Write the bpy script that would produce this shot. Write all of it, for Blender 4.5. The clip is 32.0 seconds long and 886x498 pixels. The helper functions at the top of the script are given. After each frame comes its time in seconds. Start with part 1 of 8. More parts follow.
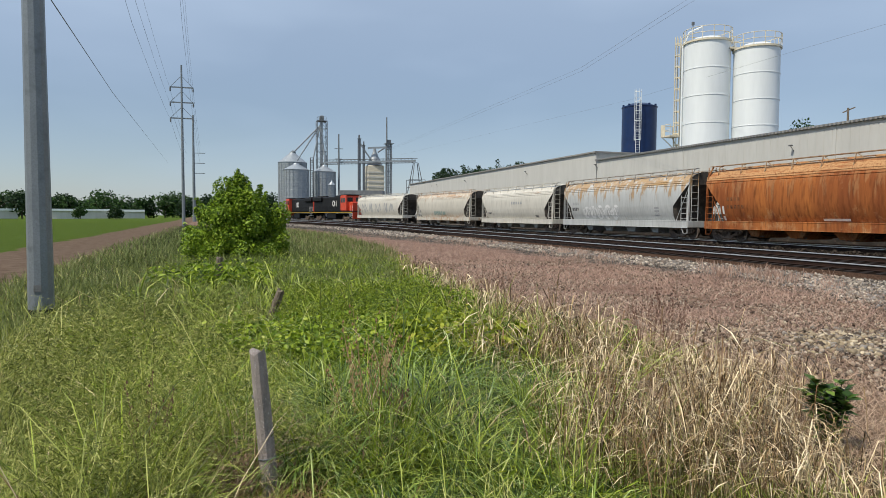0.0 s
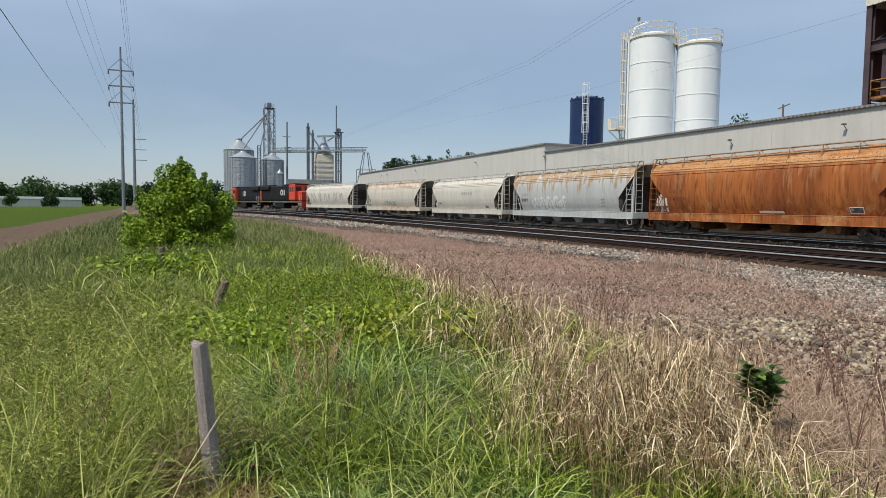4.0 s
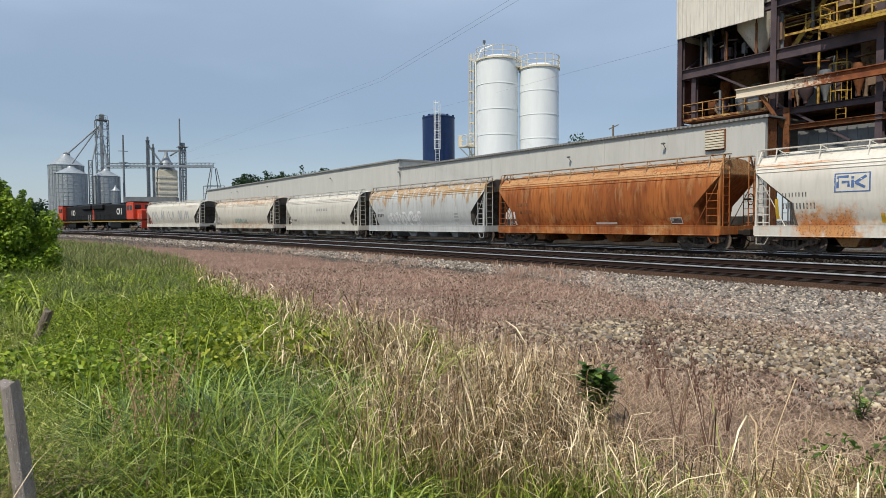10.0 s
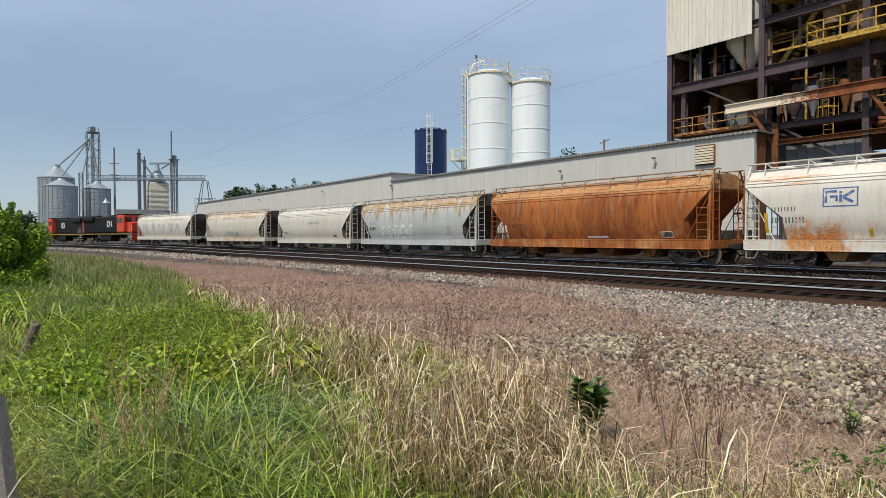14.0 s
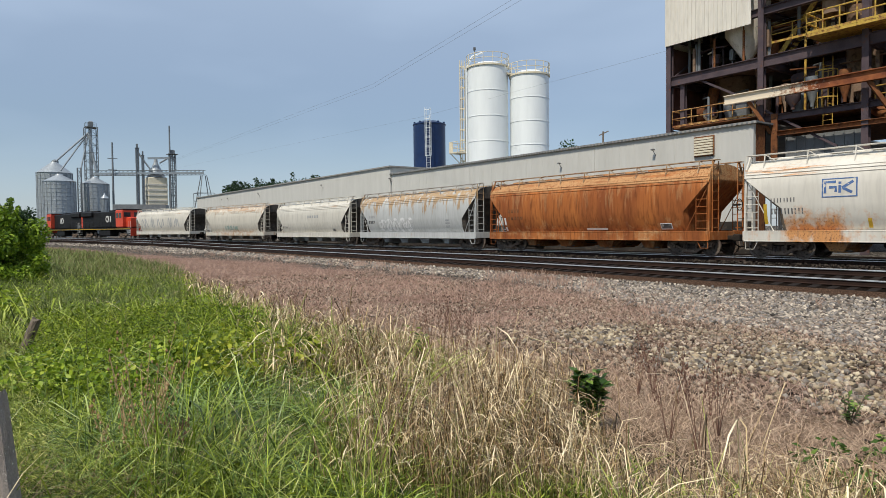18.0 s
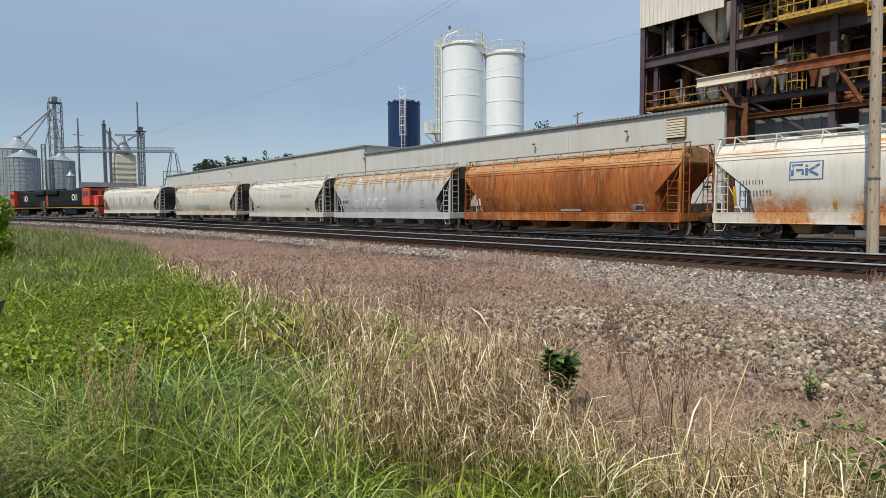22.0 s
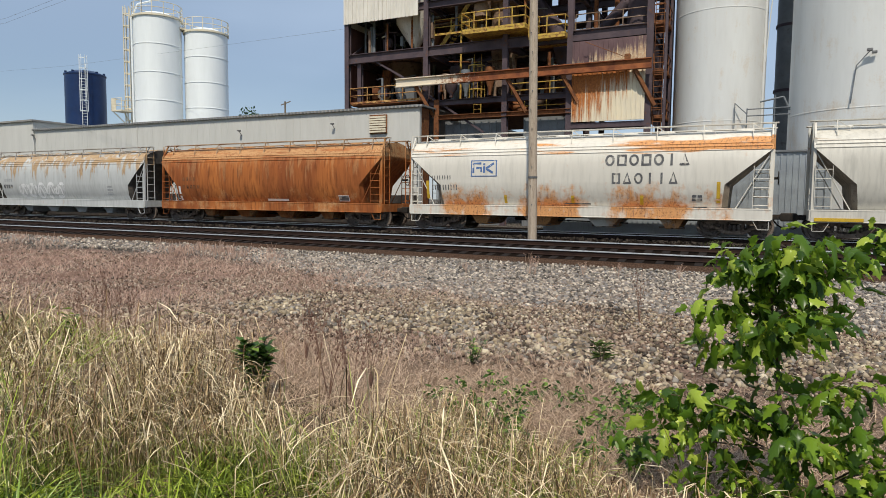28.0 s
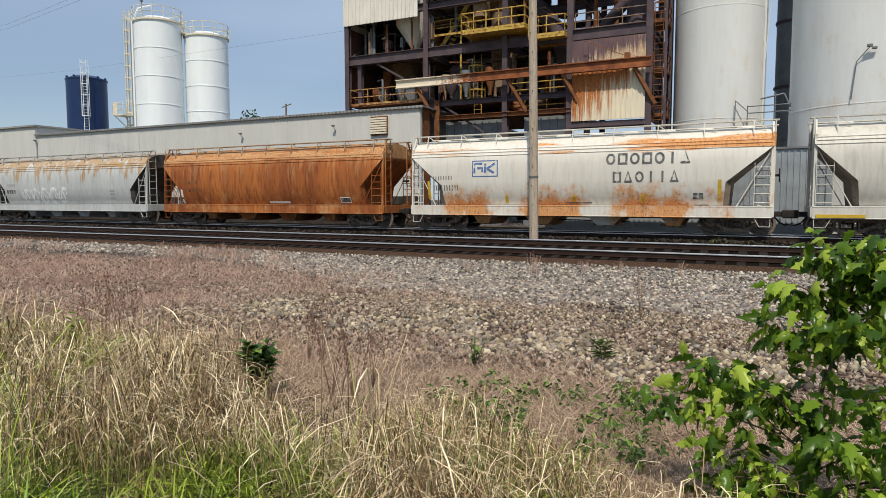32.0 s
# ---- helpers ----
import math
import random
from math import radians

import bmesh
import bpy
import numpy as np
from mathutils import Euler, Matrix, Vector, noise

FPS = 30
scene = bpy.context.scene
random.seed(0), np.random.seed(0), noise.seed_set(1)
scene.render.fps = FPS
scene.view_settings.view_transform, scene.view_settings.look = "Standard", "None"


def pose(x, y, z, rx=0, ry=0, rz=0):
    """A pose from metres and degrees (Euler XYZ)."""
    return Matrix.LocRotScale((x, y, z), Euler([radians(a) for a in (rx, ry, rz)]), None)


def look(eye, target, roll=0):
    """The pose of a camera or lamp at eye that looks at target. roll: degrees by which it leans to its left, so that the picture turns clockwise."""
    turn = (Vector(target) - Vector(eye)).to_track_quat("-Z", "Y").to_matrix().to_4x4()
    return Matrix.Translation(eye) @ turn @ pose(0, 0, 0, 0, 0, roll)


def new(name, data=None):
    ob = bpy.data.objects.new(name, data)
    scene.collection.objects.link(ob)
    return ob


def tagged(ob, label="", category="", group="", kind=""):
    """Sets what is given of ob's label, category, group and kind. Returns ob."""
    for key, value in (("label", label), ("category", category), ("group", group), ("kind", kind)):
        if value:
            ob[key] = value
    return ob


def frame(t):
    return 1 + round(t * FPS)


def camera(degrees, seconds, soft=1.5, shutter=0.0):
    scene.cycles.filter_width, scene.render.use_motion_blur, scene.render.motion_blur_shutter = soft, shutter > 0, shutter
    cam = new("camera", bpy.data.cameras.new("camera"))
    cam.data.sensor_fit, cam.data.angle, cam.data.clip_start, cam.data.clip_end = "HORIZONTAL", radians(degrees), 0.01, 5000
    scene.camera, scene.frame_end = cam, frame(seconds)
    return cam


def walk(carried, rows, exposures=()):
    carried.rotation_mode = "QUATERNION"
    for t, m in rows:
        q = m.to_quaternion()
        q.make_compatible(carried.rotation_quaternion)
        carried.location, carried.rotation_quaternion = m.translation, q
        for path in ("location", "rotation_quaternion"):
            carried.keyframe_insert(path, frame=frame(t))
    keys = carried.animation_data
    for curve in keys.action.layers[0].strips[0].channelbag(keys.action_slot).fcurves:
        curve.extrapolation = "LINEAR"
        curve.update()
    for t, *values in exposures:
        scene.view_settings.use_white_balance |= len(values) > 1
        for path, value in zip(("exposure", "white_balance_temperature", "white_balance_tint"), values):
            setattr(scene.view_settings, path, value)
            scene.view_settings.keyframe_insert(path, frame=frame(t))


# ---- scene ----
cam = camera(69.4, 32.0, soft=0.6)
# seconds, place, turn
PATH = [
    (0.0, -0.000, -0.000, 1.650, 87.05, -0.28, 71.91),
    (0.5, 0.000, 0.000, 1.650, 86.71, -0.38, 71.88),
    (1.0, 0.001, 0.002, 1.650, 86.43, -0.31, 71.36),
    (1.5, 0.001, 0.004, 1.650, 86.32, -0.45, 70.86),
    (2.0, 0.002, 0.006, 1.650, 86.17, -0.72, 70.46),
    (2.5, 0.003, 0.008, 1.650, 86.14, -0.55, 69.97),
    (3.0, 0.004, 0.012, 1.650, 86.12, -0.54, 68.98),
    (3.5, 0.006, 0.016, 1.650, 86.13, -0.62, 67.83),
    (5.5, 0.007, 0.019, 1.650, 86.30, -0.62, 67.06),
    (6.0, 0.012, 0.029, 1.650, 86.48, -0.31, 64.39),
    (6.5, 0.015, 0.036, 1.650, 86.57, -0.63, 62.67),
    (7.0, 0.022, 0.049, 1.650, 86.52, -0.91, 59.17),
    (7.5, 0.027, 0.057, 1.650, 86.53, -0.29, 56.95),
    (8.0, 0.028, 0.059, 1.650, 86.61, -0.23, 56.38),
    (8.5, 0.030, 0.060, 1.650, 86.65, -0.15, 55.90),
    (9.0, 0.032, 0.064, 1.650, 86.72, -0.06, 54.96),
    (9.5, 0.033, 0.065, 1.650, 86.92, 0.16, 54.43),
    (10.0, 0.032, 0.064, 1.650, 87.63, 0.37, 54.75),
    (10.5, 0.022, 0.048, 1.650, 88.05, 0.91, 59.13),
    (11.0, 0.021, 0.046, 1.650, 88.25, 1.39, 59.73),
    (11.5, 0.023, 0.050, 1.650, 88.32, 1.31, 58.73),
    (12.0, 0.026, 0.055, 1.650, 88.64, 1.15, 57.34),
    (12.5, 0.028, 0.058, 1.650, 88.90, 0.86, 56.61),
    (13.0, 0.031, 0.063, 1.650, 88.98, 0.72, 55.22),
    (13.5, 0.034, 0.066, 1.650, 88.92, 0.18, 54.13),
    (15.5, 0.034, 0.067, 1.650, 88.40, 0.47, 54.01),
    (16.0, 0.032, 0.064, 1.650, 88.42, 0.45, 54.68),
    (16.5, 0.032, 0.064, 1.650, 88.44, 0.58, 54.72),
    (17.0, 0.033, 0.065, 1.650, 88.37, 0.53, 54.66),
    (17.5, 0.033, 0.065, 1.650, 88.30, 0.77, 54.47),
    (18.0, 0.034, 0.067, 1.650, 88.20, 0.60, 53.97),
    (18.5, 0.036, 0.069, 1.650, 87.79, 0.62, 53.29),
    (19.0, 0.038, 0.072, 1.650, 87.25, 0.50, 52.34),
    (19.5, 0.039, 0.073, 1.650, 86.83, 0.36, 52.23),
    (20.0, 0.039, 0.073, 1.650, 86.67, 0.30, 52.03),
    (20.5, 0.039, 0.074, 1.650, 86.66, 0.27, 51.92),
    (21.0, 0.040, 0.074, 1.650, 86.58, 0.27, 51.81),
    (21.5, 0.040, 0.074, 1.650, 86.49, 0.39, 51.72),
    (22.0, 0.040, 0.075, 1.650, 86.42, 0.30, 51.70),
    (22.5, 0.040, 0.075, 1.650, 86.36, 0.47, 51.62),
    (23.0, 0.041, 0.075, 1.650, 86.32, 0.36, 51.49),
    (23.5, 0.041, 0.076, 1.650, 86.38, 0.29, 51.18),
    (24.0, 0.045, 0.080, 1.650, 86.55, 0.15, 49.91),
    (24.5, 0.051, 0.087, 1.650, 86.60, -0.00, 47.79),
    (25.0, 0.061, 0.097, 1.650, 86.62, -0.08, 44.36),
    (25.5, 0.075, 0.110, 1.650, 86.52, -0.34, 39.75),
    (26.0, 0.089, 0.121, 1.650, 86.37, -0.70, 35.46),
    (26.5, 0.105, 0.132, 1.650, 86.29, -0.85, 31.03),
    (28.5, 0.361, -0.061, 1.687, 85.44, -0.60, 26.05),
    (29.0, 0.363, -0.060, 1.687, 85.37, -0.63, 25.76),
    (29.5, 0.363, -0.060, 1.687, 85.34, -0.52, 25.63),
    (30.0, 0.362, -0.061, 1.687, 85.38, -0.31, 26.00),
    (30.5, 0.361, -0.061, 1.687, 85.37, -0.27, 26.14),
    (31.0, 0.360, -0.061, 1.687, 85.44, -0.23, 26.24),
    (31.5, 0.360, -0.061, 1.687, 85.50, -0.10, 26.29),
    (32.0, 0.360, -0.062, 1.687, 85.58, 0.07, 26.45),
]
walk(cam, [(r[0], pose(*r[1:])) for r in PATH])

EYE = 1.65
# ---- light ----
SUN_DIR = Vector((0.34, -0.92, 1.45)).normalized()
world = bpy.data.worlds.new("sky")
scene.world = world
world.use_nodes = True
wn, wl = world.node_tree.nodes, world.node_tree.links
sky = wn.new("ShaderNodeTexSky")
sky.sky_type, sky.sun_disc = "NISHITA", False
sky.sun_elevation = math.asin(SUN_DIR.z)
sky.sun_rotation = math.atan2(SUN_DIR.x, SUN_DIR.y)
sky.air_density, sky.dust_density, sky.ozone_density = 1.0, 0.5, 2.0
wc = wn.new("ShaderNodeTexCoord")
wm = wn.new("ShaderNodeMapping")
wm.inputs["Scale"].default_value = (1.0, 1.0, 3.2)
wz = wn.new("ShaderNodeTexNoise")
wz.inputs["Scale"].default_value, wz.inputs["Detail"].default_value = 1.3, 4.0
wr = wn.new("ShaderNodeMapRange")
wr.inputs["From Min"].default_value, wr.inputs["From Max"].default_value = 0.42, 0.78
wr.inputs["To Min"].default_value, wr.inputs["To Max"].default_value = 0.28, 0.66
wx = wn.new("ShaderNodeMix")
wx.data_type = "RGBA"
wx.inputs["B"].default_value = (6.35, 7.9, 10.15, 1)
wl.new(wc.outputs["Generated"], wm.inputs["Vector"])
wl.new(wm.outputs[0], wz.inputs["Vector"])
wl.new(wz.outputs["Fac"], wr.inputs["Value"])
ws = wn.new("ShaderNodeSeparateXYZ")
wh = wn.new("ShaderNodeMapRange")
wh.inputs["From Min"].default_value, wh.inputs["From Max"].default_value = 0.16, 0.42
wh.inputs["To Min"].default_value, wh.inputs["To Max"].default_value = 0.0, 0.46
wa = wn.new("ShaderNodeMath")
wl.new(wc.outputs["Generated"], ws.inputs[0])
wl.new(ws.outputs["Z"], wh.inputs["Value"])
wl.new(wr.outputs[0], wa.inputs[0])
wl.new(wh.outputs[0], wa.inputs[1])
wl.new(wa.outputs[0], wx.inputs["Factor"])
wl.new(sky.outputs[0], wx.inputs["A"])
wl.new(wx.outputs["Result"], wn["Background"].inputs["Color"])
wn["Background"].inputs["Strength"].default_value = 0.084
sun = new("sun", bpy.data.lights.new("sun", "SUN"))
sun.data.energy, sun.data.angle, sun.data.color = 4.2, radians(0.55), (1.0, 0.915, 0.775)
sun.matrix_world = look(SUN_DIR * 60, (0, 0, 0))
scene.view_settings.exposure = 0.0

# ---- materials ----
def nodes_of(name, rough=0.8, metal=0.0):
    m = bpy.data.materials.new(name)
    m.use_nodes = True
    n, l = m.node_tree.nodes, m.node_tree.links
    b = n["Principled BSDF"]
    b.inputs["Roughness"].default_value, b.inputs["Metallic"].default_value = rough, metal
    b.inputs["Specular IOR Level"].default_value = 0.5 if rough < 0.6 else 0.2
    return m, n, l, b

def noise_at(n, l, vec, scale, detail=4.0, rough=0.55):
    t = n.new("ShaderNodeTexNoise")
    t.inputs["Scale"].default_value, t.inputs["Detail"].default_value, t.inputs["Roughness"].default_value = scale, detail, rough
    l.new(vec, t.inputs["Vector"])
    return t.outputs["Fac"]

def ranged(n, l, val, a, b, c=0.0, d=1.0):
    r = n.new("ShaderNodeMapRange")
    for k, v in (("From Min", a), ("From Max", b), ("To Min", c), ("To Max", d)):
        r.inputs[k].default_value = v
    l.new(val, r.inputs["Value"])
    return r.outputs[0]

def mixed(n, l, fac, a, b, blend="MIX"):
    x = n.new("ShaderNodeMix")
    x.data_type, x.blend_type = "RGBA", blend
    for key, v in (("Factor", fac), ("A", a), ("B", b)):
        if isinstance(v, (int, float)):
            x.inputs[key].default_value = v
        elif isinstance(v, tuple):
            x.inputs[key].default_value = (*v[:3], 1)
        else:
            l.new(v, x.inputs[key])
    return x.outputs["Result"]

def maths(n, l, op, a, b=0.0):
    x = n.new("ShaderNodeMath")
    x.operation = op
    for i, v in enumerate((a, b)):
        if isinstance(v, (int, float)):
            x.inputs[i].default_value = v
        else:
            l.new(v, x.inputs[i])
    return x.outputs[0]

def coords(n, l, stretch=(1, 1, 1), which="Object"):
    c = n.new("ShaderNodeTexCoord")
    m = n.new("ShaderNodeMapping")
    m.inputs["Scale"].default_value = stretch
    l.new(c.outputs[which], m.inputs["Vector"])
    return m.outputs[0], c.outputs[which]

def bumped(n, l, b, height, strength, dist=0.02):
    u = n.new("ShaderNodeBump")
    u.inputs["Strength"].default_value, u.inputs["Distance"].default_value = strength, dist
    l.new(height, u.inputs["Height"])
    l.new(u.outputs[0], b.inputs["Normal"])

def surf(name, c1, c2, scale=1.5, rough=0.8, metal=0.0, c3=None, s3=12.0, a3=(0.5, 0.7), bump=0.25, bscale=40.0, stretch=(1, 1, 1), rand=0.0, dist=0.01):
    """Two colours by a broad noise, a third by patches, fine grain and relief."""
    m, n, l, b = nodes_of(name, rough, metal)
    v, _ = coords(n, l, stretch)
    col = mixed(n, l, ranged(n, l, noise_at(n, l, v, scale), 0.35, 0.65), c1, c2)
    if c3:
        col = mixed(n, l, ranged(n, l, noise_at(n, l, v, s3, 6.0), a3[0], a3[1]), col, c3)
    g = noise_at(n, l, v, bscale, 3.0)
    col = mixed(n, l, 1.0, col, mixed(n, l, ranged(n, l, g, 0.25, 0.75), (0.78, 0.78, 0.78), (1.12, 1.12, 1.12)), "MULTIPLY")
    if rand:
        o = n.new("ShaderNodeObjectInfo")
        k = ranged(n, l, o.outputs["Random"], 0, 1, 1 - rand, 1 + rand)
        h = n.new("ShaderNodeHueSaturation")
        l.new(k, h.inputs["Value"])
        l.new(col, h.inputs["Color"])
        col = h.outputs[0]
    l.new(col, b.inputs["Base Color"])
    l.new(ranged(n, l, g, 0.3, 0.7, max(0.05, rough - 0.12), min(1, rough + 0.1)), b.inputs["Roughness"])
    bumped(n, l, b, g, bump, dist)
    return m

def painted(name, base, base2, rust, rust2, low=0.66, high=0.8, top=0.0, bottom=0.0, z_top=4.0, z_low=1.6, streak=0.0, rough=0.55, dirt_most=0.35, grain=1.7, span=0.9):
    """Weathered paint on steel: broad fading, rust in patches with runs that follow the fall of water."""
    m, n, l, b = nodes_of(name, rough)
    v, raw = coords(n, l)
    vs, _ = coords(n, l, (1.0, 1.0, 0.16))
    sep = n.new("ShaderNodeSeparateXYZ")
    l.new(raw, sep.inputs[0])
    z = sep.outputs["Z"]
    col = mixed(n, l, ranged(n, l, noise_at(n, l, vs, 0.9, 5), 0.35, 0.65), base, base2)
    dirt = ranged(n, l, noise_at(n, l, vs, 6.0, 5), 0.45, 0.75, 0.0, dirt_most)
    col = mixed(n, l, dirt, col, tuple(0.55 * c for c in base2))
    spots = noise_at(n, l, v, grain, 8, 0.68)
    runs = noise_at(n, l, vs, 3.2, 6, 0.62)
    k = maths(n, l, "ADD", maths(n, l, "MULTIPLY", spots, 1 - 0.5 * streak), maths(n, l, "MULTIPLY", runs, 0.5 * streak))
    if top:
        k = maths(n, l, "ADD", k, ranged(n, l, z, z_top - span, z_top, 0.0, top))
    if bottom:
        k = maths(n, l, "ADD", k, ranged(n, l, z, z_low + 0.5, z_low, 0.0, bottom))
    fine = noise_at(n, l, v, 14.0, 6, 0.7)
    k = maths(n, l, "ADD", k, ranged(n, l, fine, 0.3, 0.7, -0.06, 0.06))
    mask = ranged(n, l, k, low, high)
    rcol = mixed(n, l, ranged(n, l, fine, 0.35, 0.65), rust, rust2)
    col = mixed(n, l, mask, col, rcol)
    l.new(col, b.inputs["Base Color"])
    l.new(ranged(n, l, mask, 0, 1, rough, 0.9), b.inputs["Roughness"])
    bumped(n, l, b, maths(n, l, "ADD", fine, maths(n, l, "MULTIPLY", mask, 0.4)), 0.25, 0.008)
    return m

def leafy(name, cols, rough=0.55, glow=0.35, big=0.0):
    """Leaves and blades: colours by island, broad patches, some light through them."""
    m, n, l, b = nodes_of(name, rough)
    b.inputs["Specular IOR Level"].default_value = 0.25
    g = n.new("ShaderNodeNewGeometry")
    ramp = n.new("ShaderNodeValToRGB")
    e = ramp.color_ramp.elements
    while len(e) < len(cols):
        e.new(0.5)
    for i, c in enumerate(cols):
        e[i].position, e[i].color = i / (len(cols) - 1), (*c, 1)
    v, _ = coords(n, l)
    r = g.outputs["Random Per Island"]
    if big:
        r = maths(n, l, "ADD", maths(n, l, "MULTIPLY", r, 1 - big), ranged(n, l, noise_at(n, l, v, 0.55, 3), 0.3, 0.7, 0, big))
    # Picks more of the dark colours, to deepen the gaps between blades.
    l.new(maths(n, l, "POWER", r, 1.2), ramp.inputs[0])
    l.new(ramp.outputs[0], b.inputs["Base Color"])
    t = n.new("ShaderNodeBsdfTranslucent")
    l.new(ramp.outputs[0], t.inputs["Color"])
    x = n.new("ShaderNodeMixShader")
    x.inputs[0].default_value = glow
    l.new(b.outputs[0], x.inputs[1])
    l.new(t.outputs[0], x.inputs[2])
    l.new(x.outputs[0], n["Material Output"].inputs["Surface"])
    return m

RUST, RUST2 = (0.30, 0.10, 0.025), (0.16, 0.055, 0.02)
def car_paint(name, base, base2, rust, rust2, low=(), top=(), low_z=(1.15, 2.25), top_z=(3.2, 3.85), runs=None, rough=0.55, grime_shade=0.25, wash=0.6):
    """Weathered paint on a hopper car: rust in patches along the lower side and the roof edge, amounts set out along
    the car, rust runs that fall from the roof edge, brown specks within the patches, streaks of dirt."""
    m, n, l, b = nodes_of(name, rough)
    v, raw = coords(n, l)
    tall, _ = coords(n, l, (1.0, 1.0, 0.13))
    wide, _ = coords(n, l, (0.22, 1.0, 2.4))
    sep = n.new("ShaderNodeSeparateXYZ")
    l.new(raw, sep.inputs[0])
    x, z = sep.outputs["X"], sep.outputs["Z"]
    def amount(stops):
        r = n.new("ShaderNodeValToRGB")
        e = r.color_ramp.elements
        while len(e) < len(stops):
            e.new(0.5)
        for i, (p, q) in enumerate(stops):
            e[i].position, e[i].color = (p + 8.0) / 16.0, (q, q, q, 1)
        l.new(ranged(n, l, x, -8.0, 8.0), r.inputs[0])
        return r.outputs[0]
    col = mixed(n, l, ranged(n, l, noise_at(n, l, tall, 0.8, 5), 0.35, 0.65), base, base2)
    col = mixed(n, l, ranged(n, l, noise_at(n, l, tall, 7.0, 5), 0.46, 0.74, 0.0, grime_shade), col, tuple(0.45 * c for c in base2))
    blot = noise_at(n, l, v, 1.5, 9, 0.68)
    fine = noise_at(n, l, v, 13.0, 6, 0.7)
    streak = noise_at(n, l, tall, 4.5, 6, 0.6)
    mask = None
    def join(k):
        return k if mask is None else maths(n, l, "MAXIMUM", mask, k)
    if low:
        fall = ranged(n, l, z, low_z[1], low_z[0], 0.0, 1.0)
        k = maths(n, l, "MULTIPLY", amount(low), maths(n, l, "POWER", fall, 0.55))
        k = maths(n, l, "ADD", k, maths(n, l, "ADD", ranged(n, l, blot, 0.3, 0.7, -0.42, 0.42), ranged(n, l, streak, 0.3, 0.7, -0.16, 0.16)))
        patch = ranged(n, l, k, 0.36, 0.80)
        mask = join(patch)
    if top:
        band = maths(n, l, "MULTIPLY", ranged(n, l, z, top_z[0], top_z[0] + 0.18), ranged(n, l, z, top_z[1] + 0.12, top_z[1] - 0.1))
        k = maths(n, l, "ADD", maths(n, l, "MULTIPLY", amount(top), band), ranged(n, l, noise_at(n, l, wide, 2.2, 6, 0.65), 0.3, 0.7, -0.4, 0.4))
        mask = join(ranged(n, l, k, 0.4, 0.62))
    if runs:
        k = maths(n, l, "ADD", ranged(n, l, z, runs[0], runs[1], -0.45, 0.42), ranged(n, l, noise_at(n, l, tall, 3.4, 7, 0.62), 0.36, 0.64, -0.5, 0.55))
        mask = join(ranged(n, l, k, 0.08, 0.36, 0.0, runs[2]))
    if mask is not None:
        tint = mixed(n, l, ranged(n, l, fine, 0.35, 0.65), rust, tuple(0.7 * p + 0.3 * q for p, q in zip(rust, rust2)))
        tint = mixed(n, l, ranged(n, l, noise_at(n, l, tall, 11.0, 6, 0.7), 0.53, 0.66), tint, rust2)
        col = mixed(n, l, maths(n, l, "MULTIPLY", mask, 0.55 + 0.4 * (1 - wash)), col, tint)
        specks = maths(n, l, "MULTIPLY", ranged(n, l, fine, 0.56, 0.64), ranged(n, l, mask, 0.3, 0.9))
        col = mixed(n, l, specks, col, rust2)
        l.new(ranged(n, l, mask, 0, 1, rough, 0.9), b.inputs["Roughness"])
    l.new(col, b.inputs["Base Color"])
    bumped(n, l, b, fine, 0.22, 0.006)
    return m
M_KAO = car_paint("white_paint_rusting", (0.655, 0.625, 0.56), (0.60, 0.57, 0.505), (0.64, 0.265, 0.05), (0.20, 0.065, 0.02),
                  ((-7.6, 0.25), (-6.2, 0.3), (-5.6, 0.85), (-3.9, 0.9), (-3.1, 0.3), (-2.5, 0.25), (-1.5, 0.95), (0.2, 0.85), (1.0, 0.1), (1.8, 0.6), (2.8, 1.0), (4.4, 0.8), (5.0, 0.35), (5.8, 0.6), (7.4, 0.3)),
                  ((-7.6, 0.3), (-6.0, 0.5), (-3.2, 0.15), (-1.4, 0.5), (0.8, 0.2), (2.6, 0.5), (4.6, 0.75), (7.2, 0.75)), wash=0.2)
M_RUST = car_paint("rusted_orange_paint", (0.43, 0.145, 0.038), (0.23, 0.068, 0.022), (0.54, 0.33, 0.16), (0.17, 0.055, 0.022),
                  ((-7.6, 0.3), (-4.0, 0.45), (0.0, 0.3), (4.0, 0.5), (7.6, 0.35)), ((-7.6, 0.55), (-2.0, 0.75), (2.0, 0.6), (7.6, 0.7)), (1.15, 2.0), (3.35, 4.4), (2.0, 3.9, 0.36), 0.75, 0.8, 0.4)
M_GREYCAR = car_paint("grey_paint_rust_at_roof", (0.49, 0.505, 0.50), (0.42, 0.43, 0.425), (0.42, 0.245, 0.07), (0.17, 0.075, 0.026),
                  ((-7.6, 0.1), (0.0, 0.15), (7.6, 0.1)), ((-7.6, 0.3), (-3.0, 0.36), (0.0, 0.22), (3.0, 0.36), (5.0, 0.5), (7.6, 0.4)), (1.15, 1.7), (3.3, 3.95), (2.3, 3.7, 0.85), grime_shade=0.4, wash=0.2)
M_CREAM = car_paint("cream_paint", (0.60, 0.575, 0.51), (0.53, 0.505, 0.445), (0.38, 0.20, 0.09), (0.18, 0.09, 0.045),
                  ((-7.6, 0.15), (7.6, 0.15)), ((-7.6, 0.3), (-2.0, 0.15), (3.0, 0.3), (7.6, 0.25)), (1.15, 1.8), (3.3, 3.8), grime_shade=0.45)
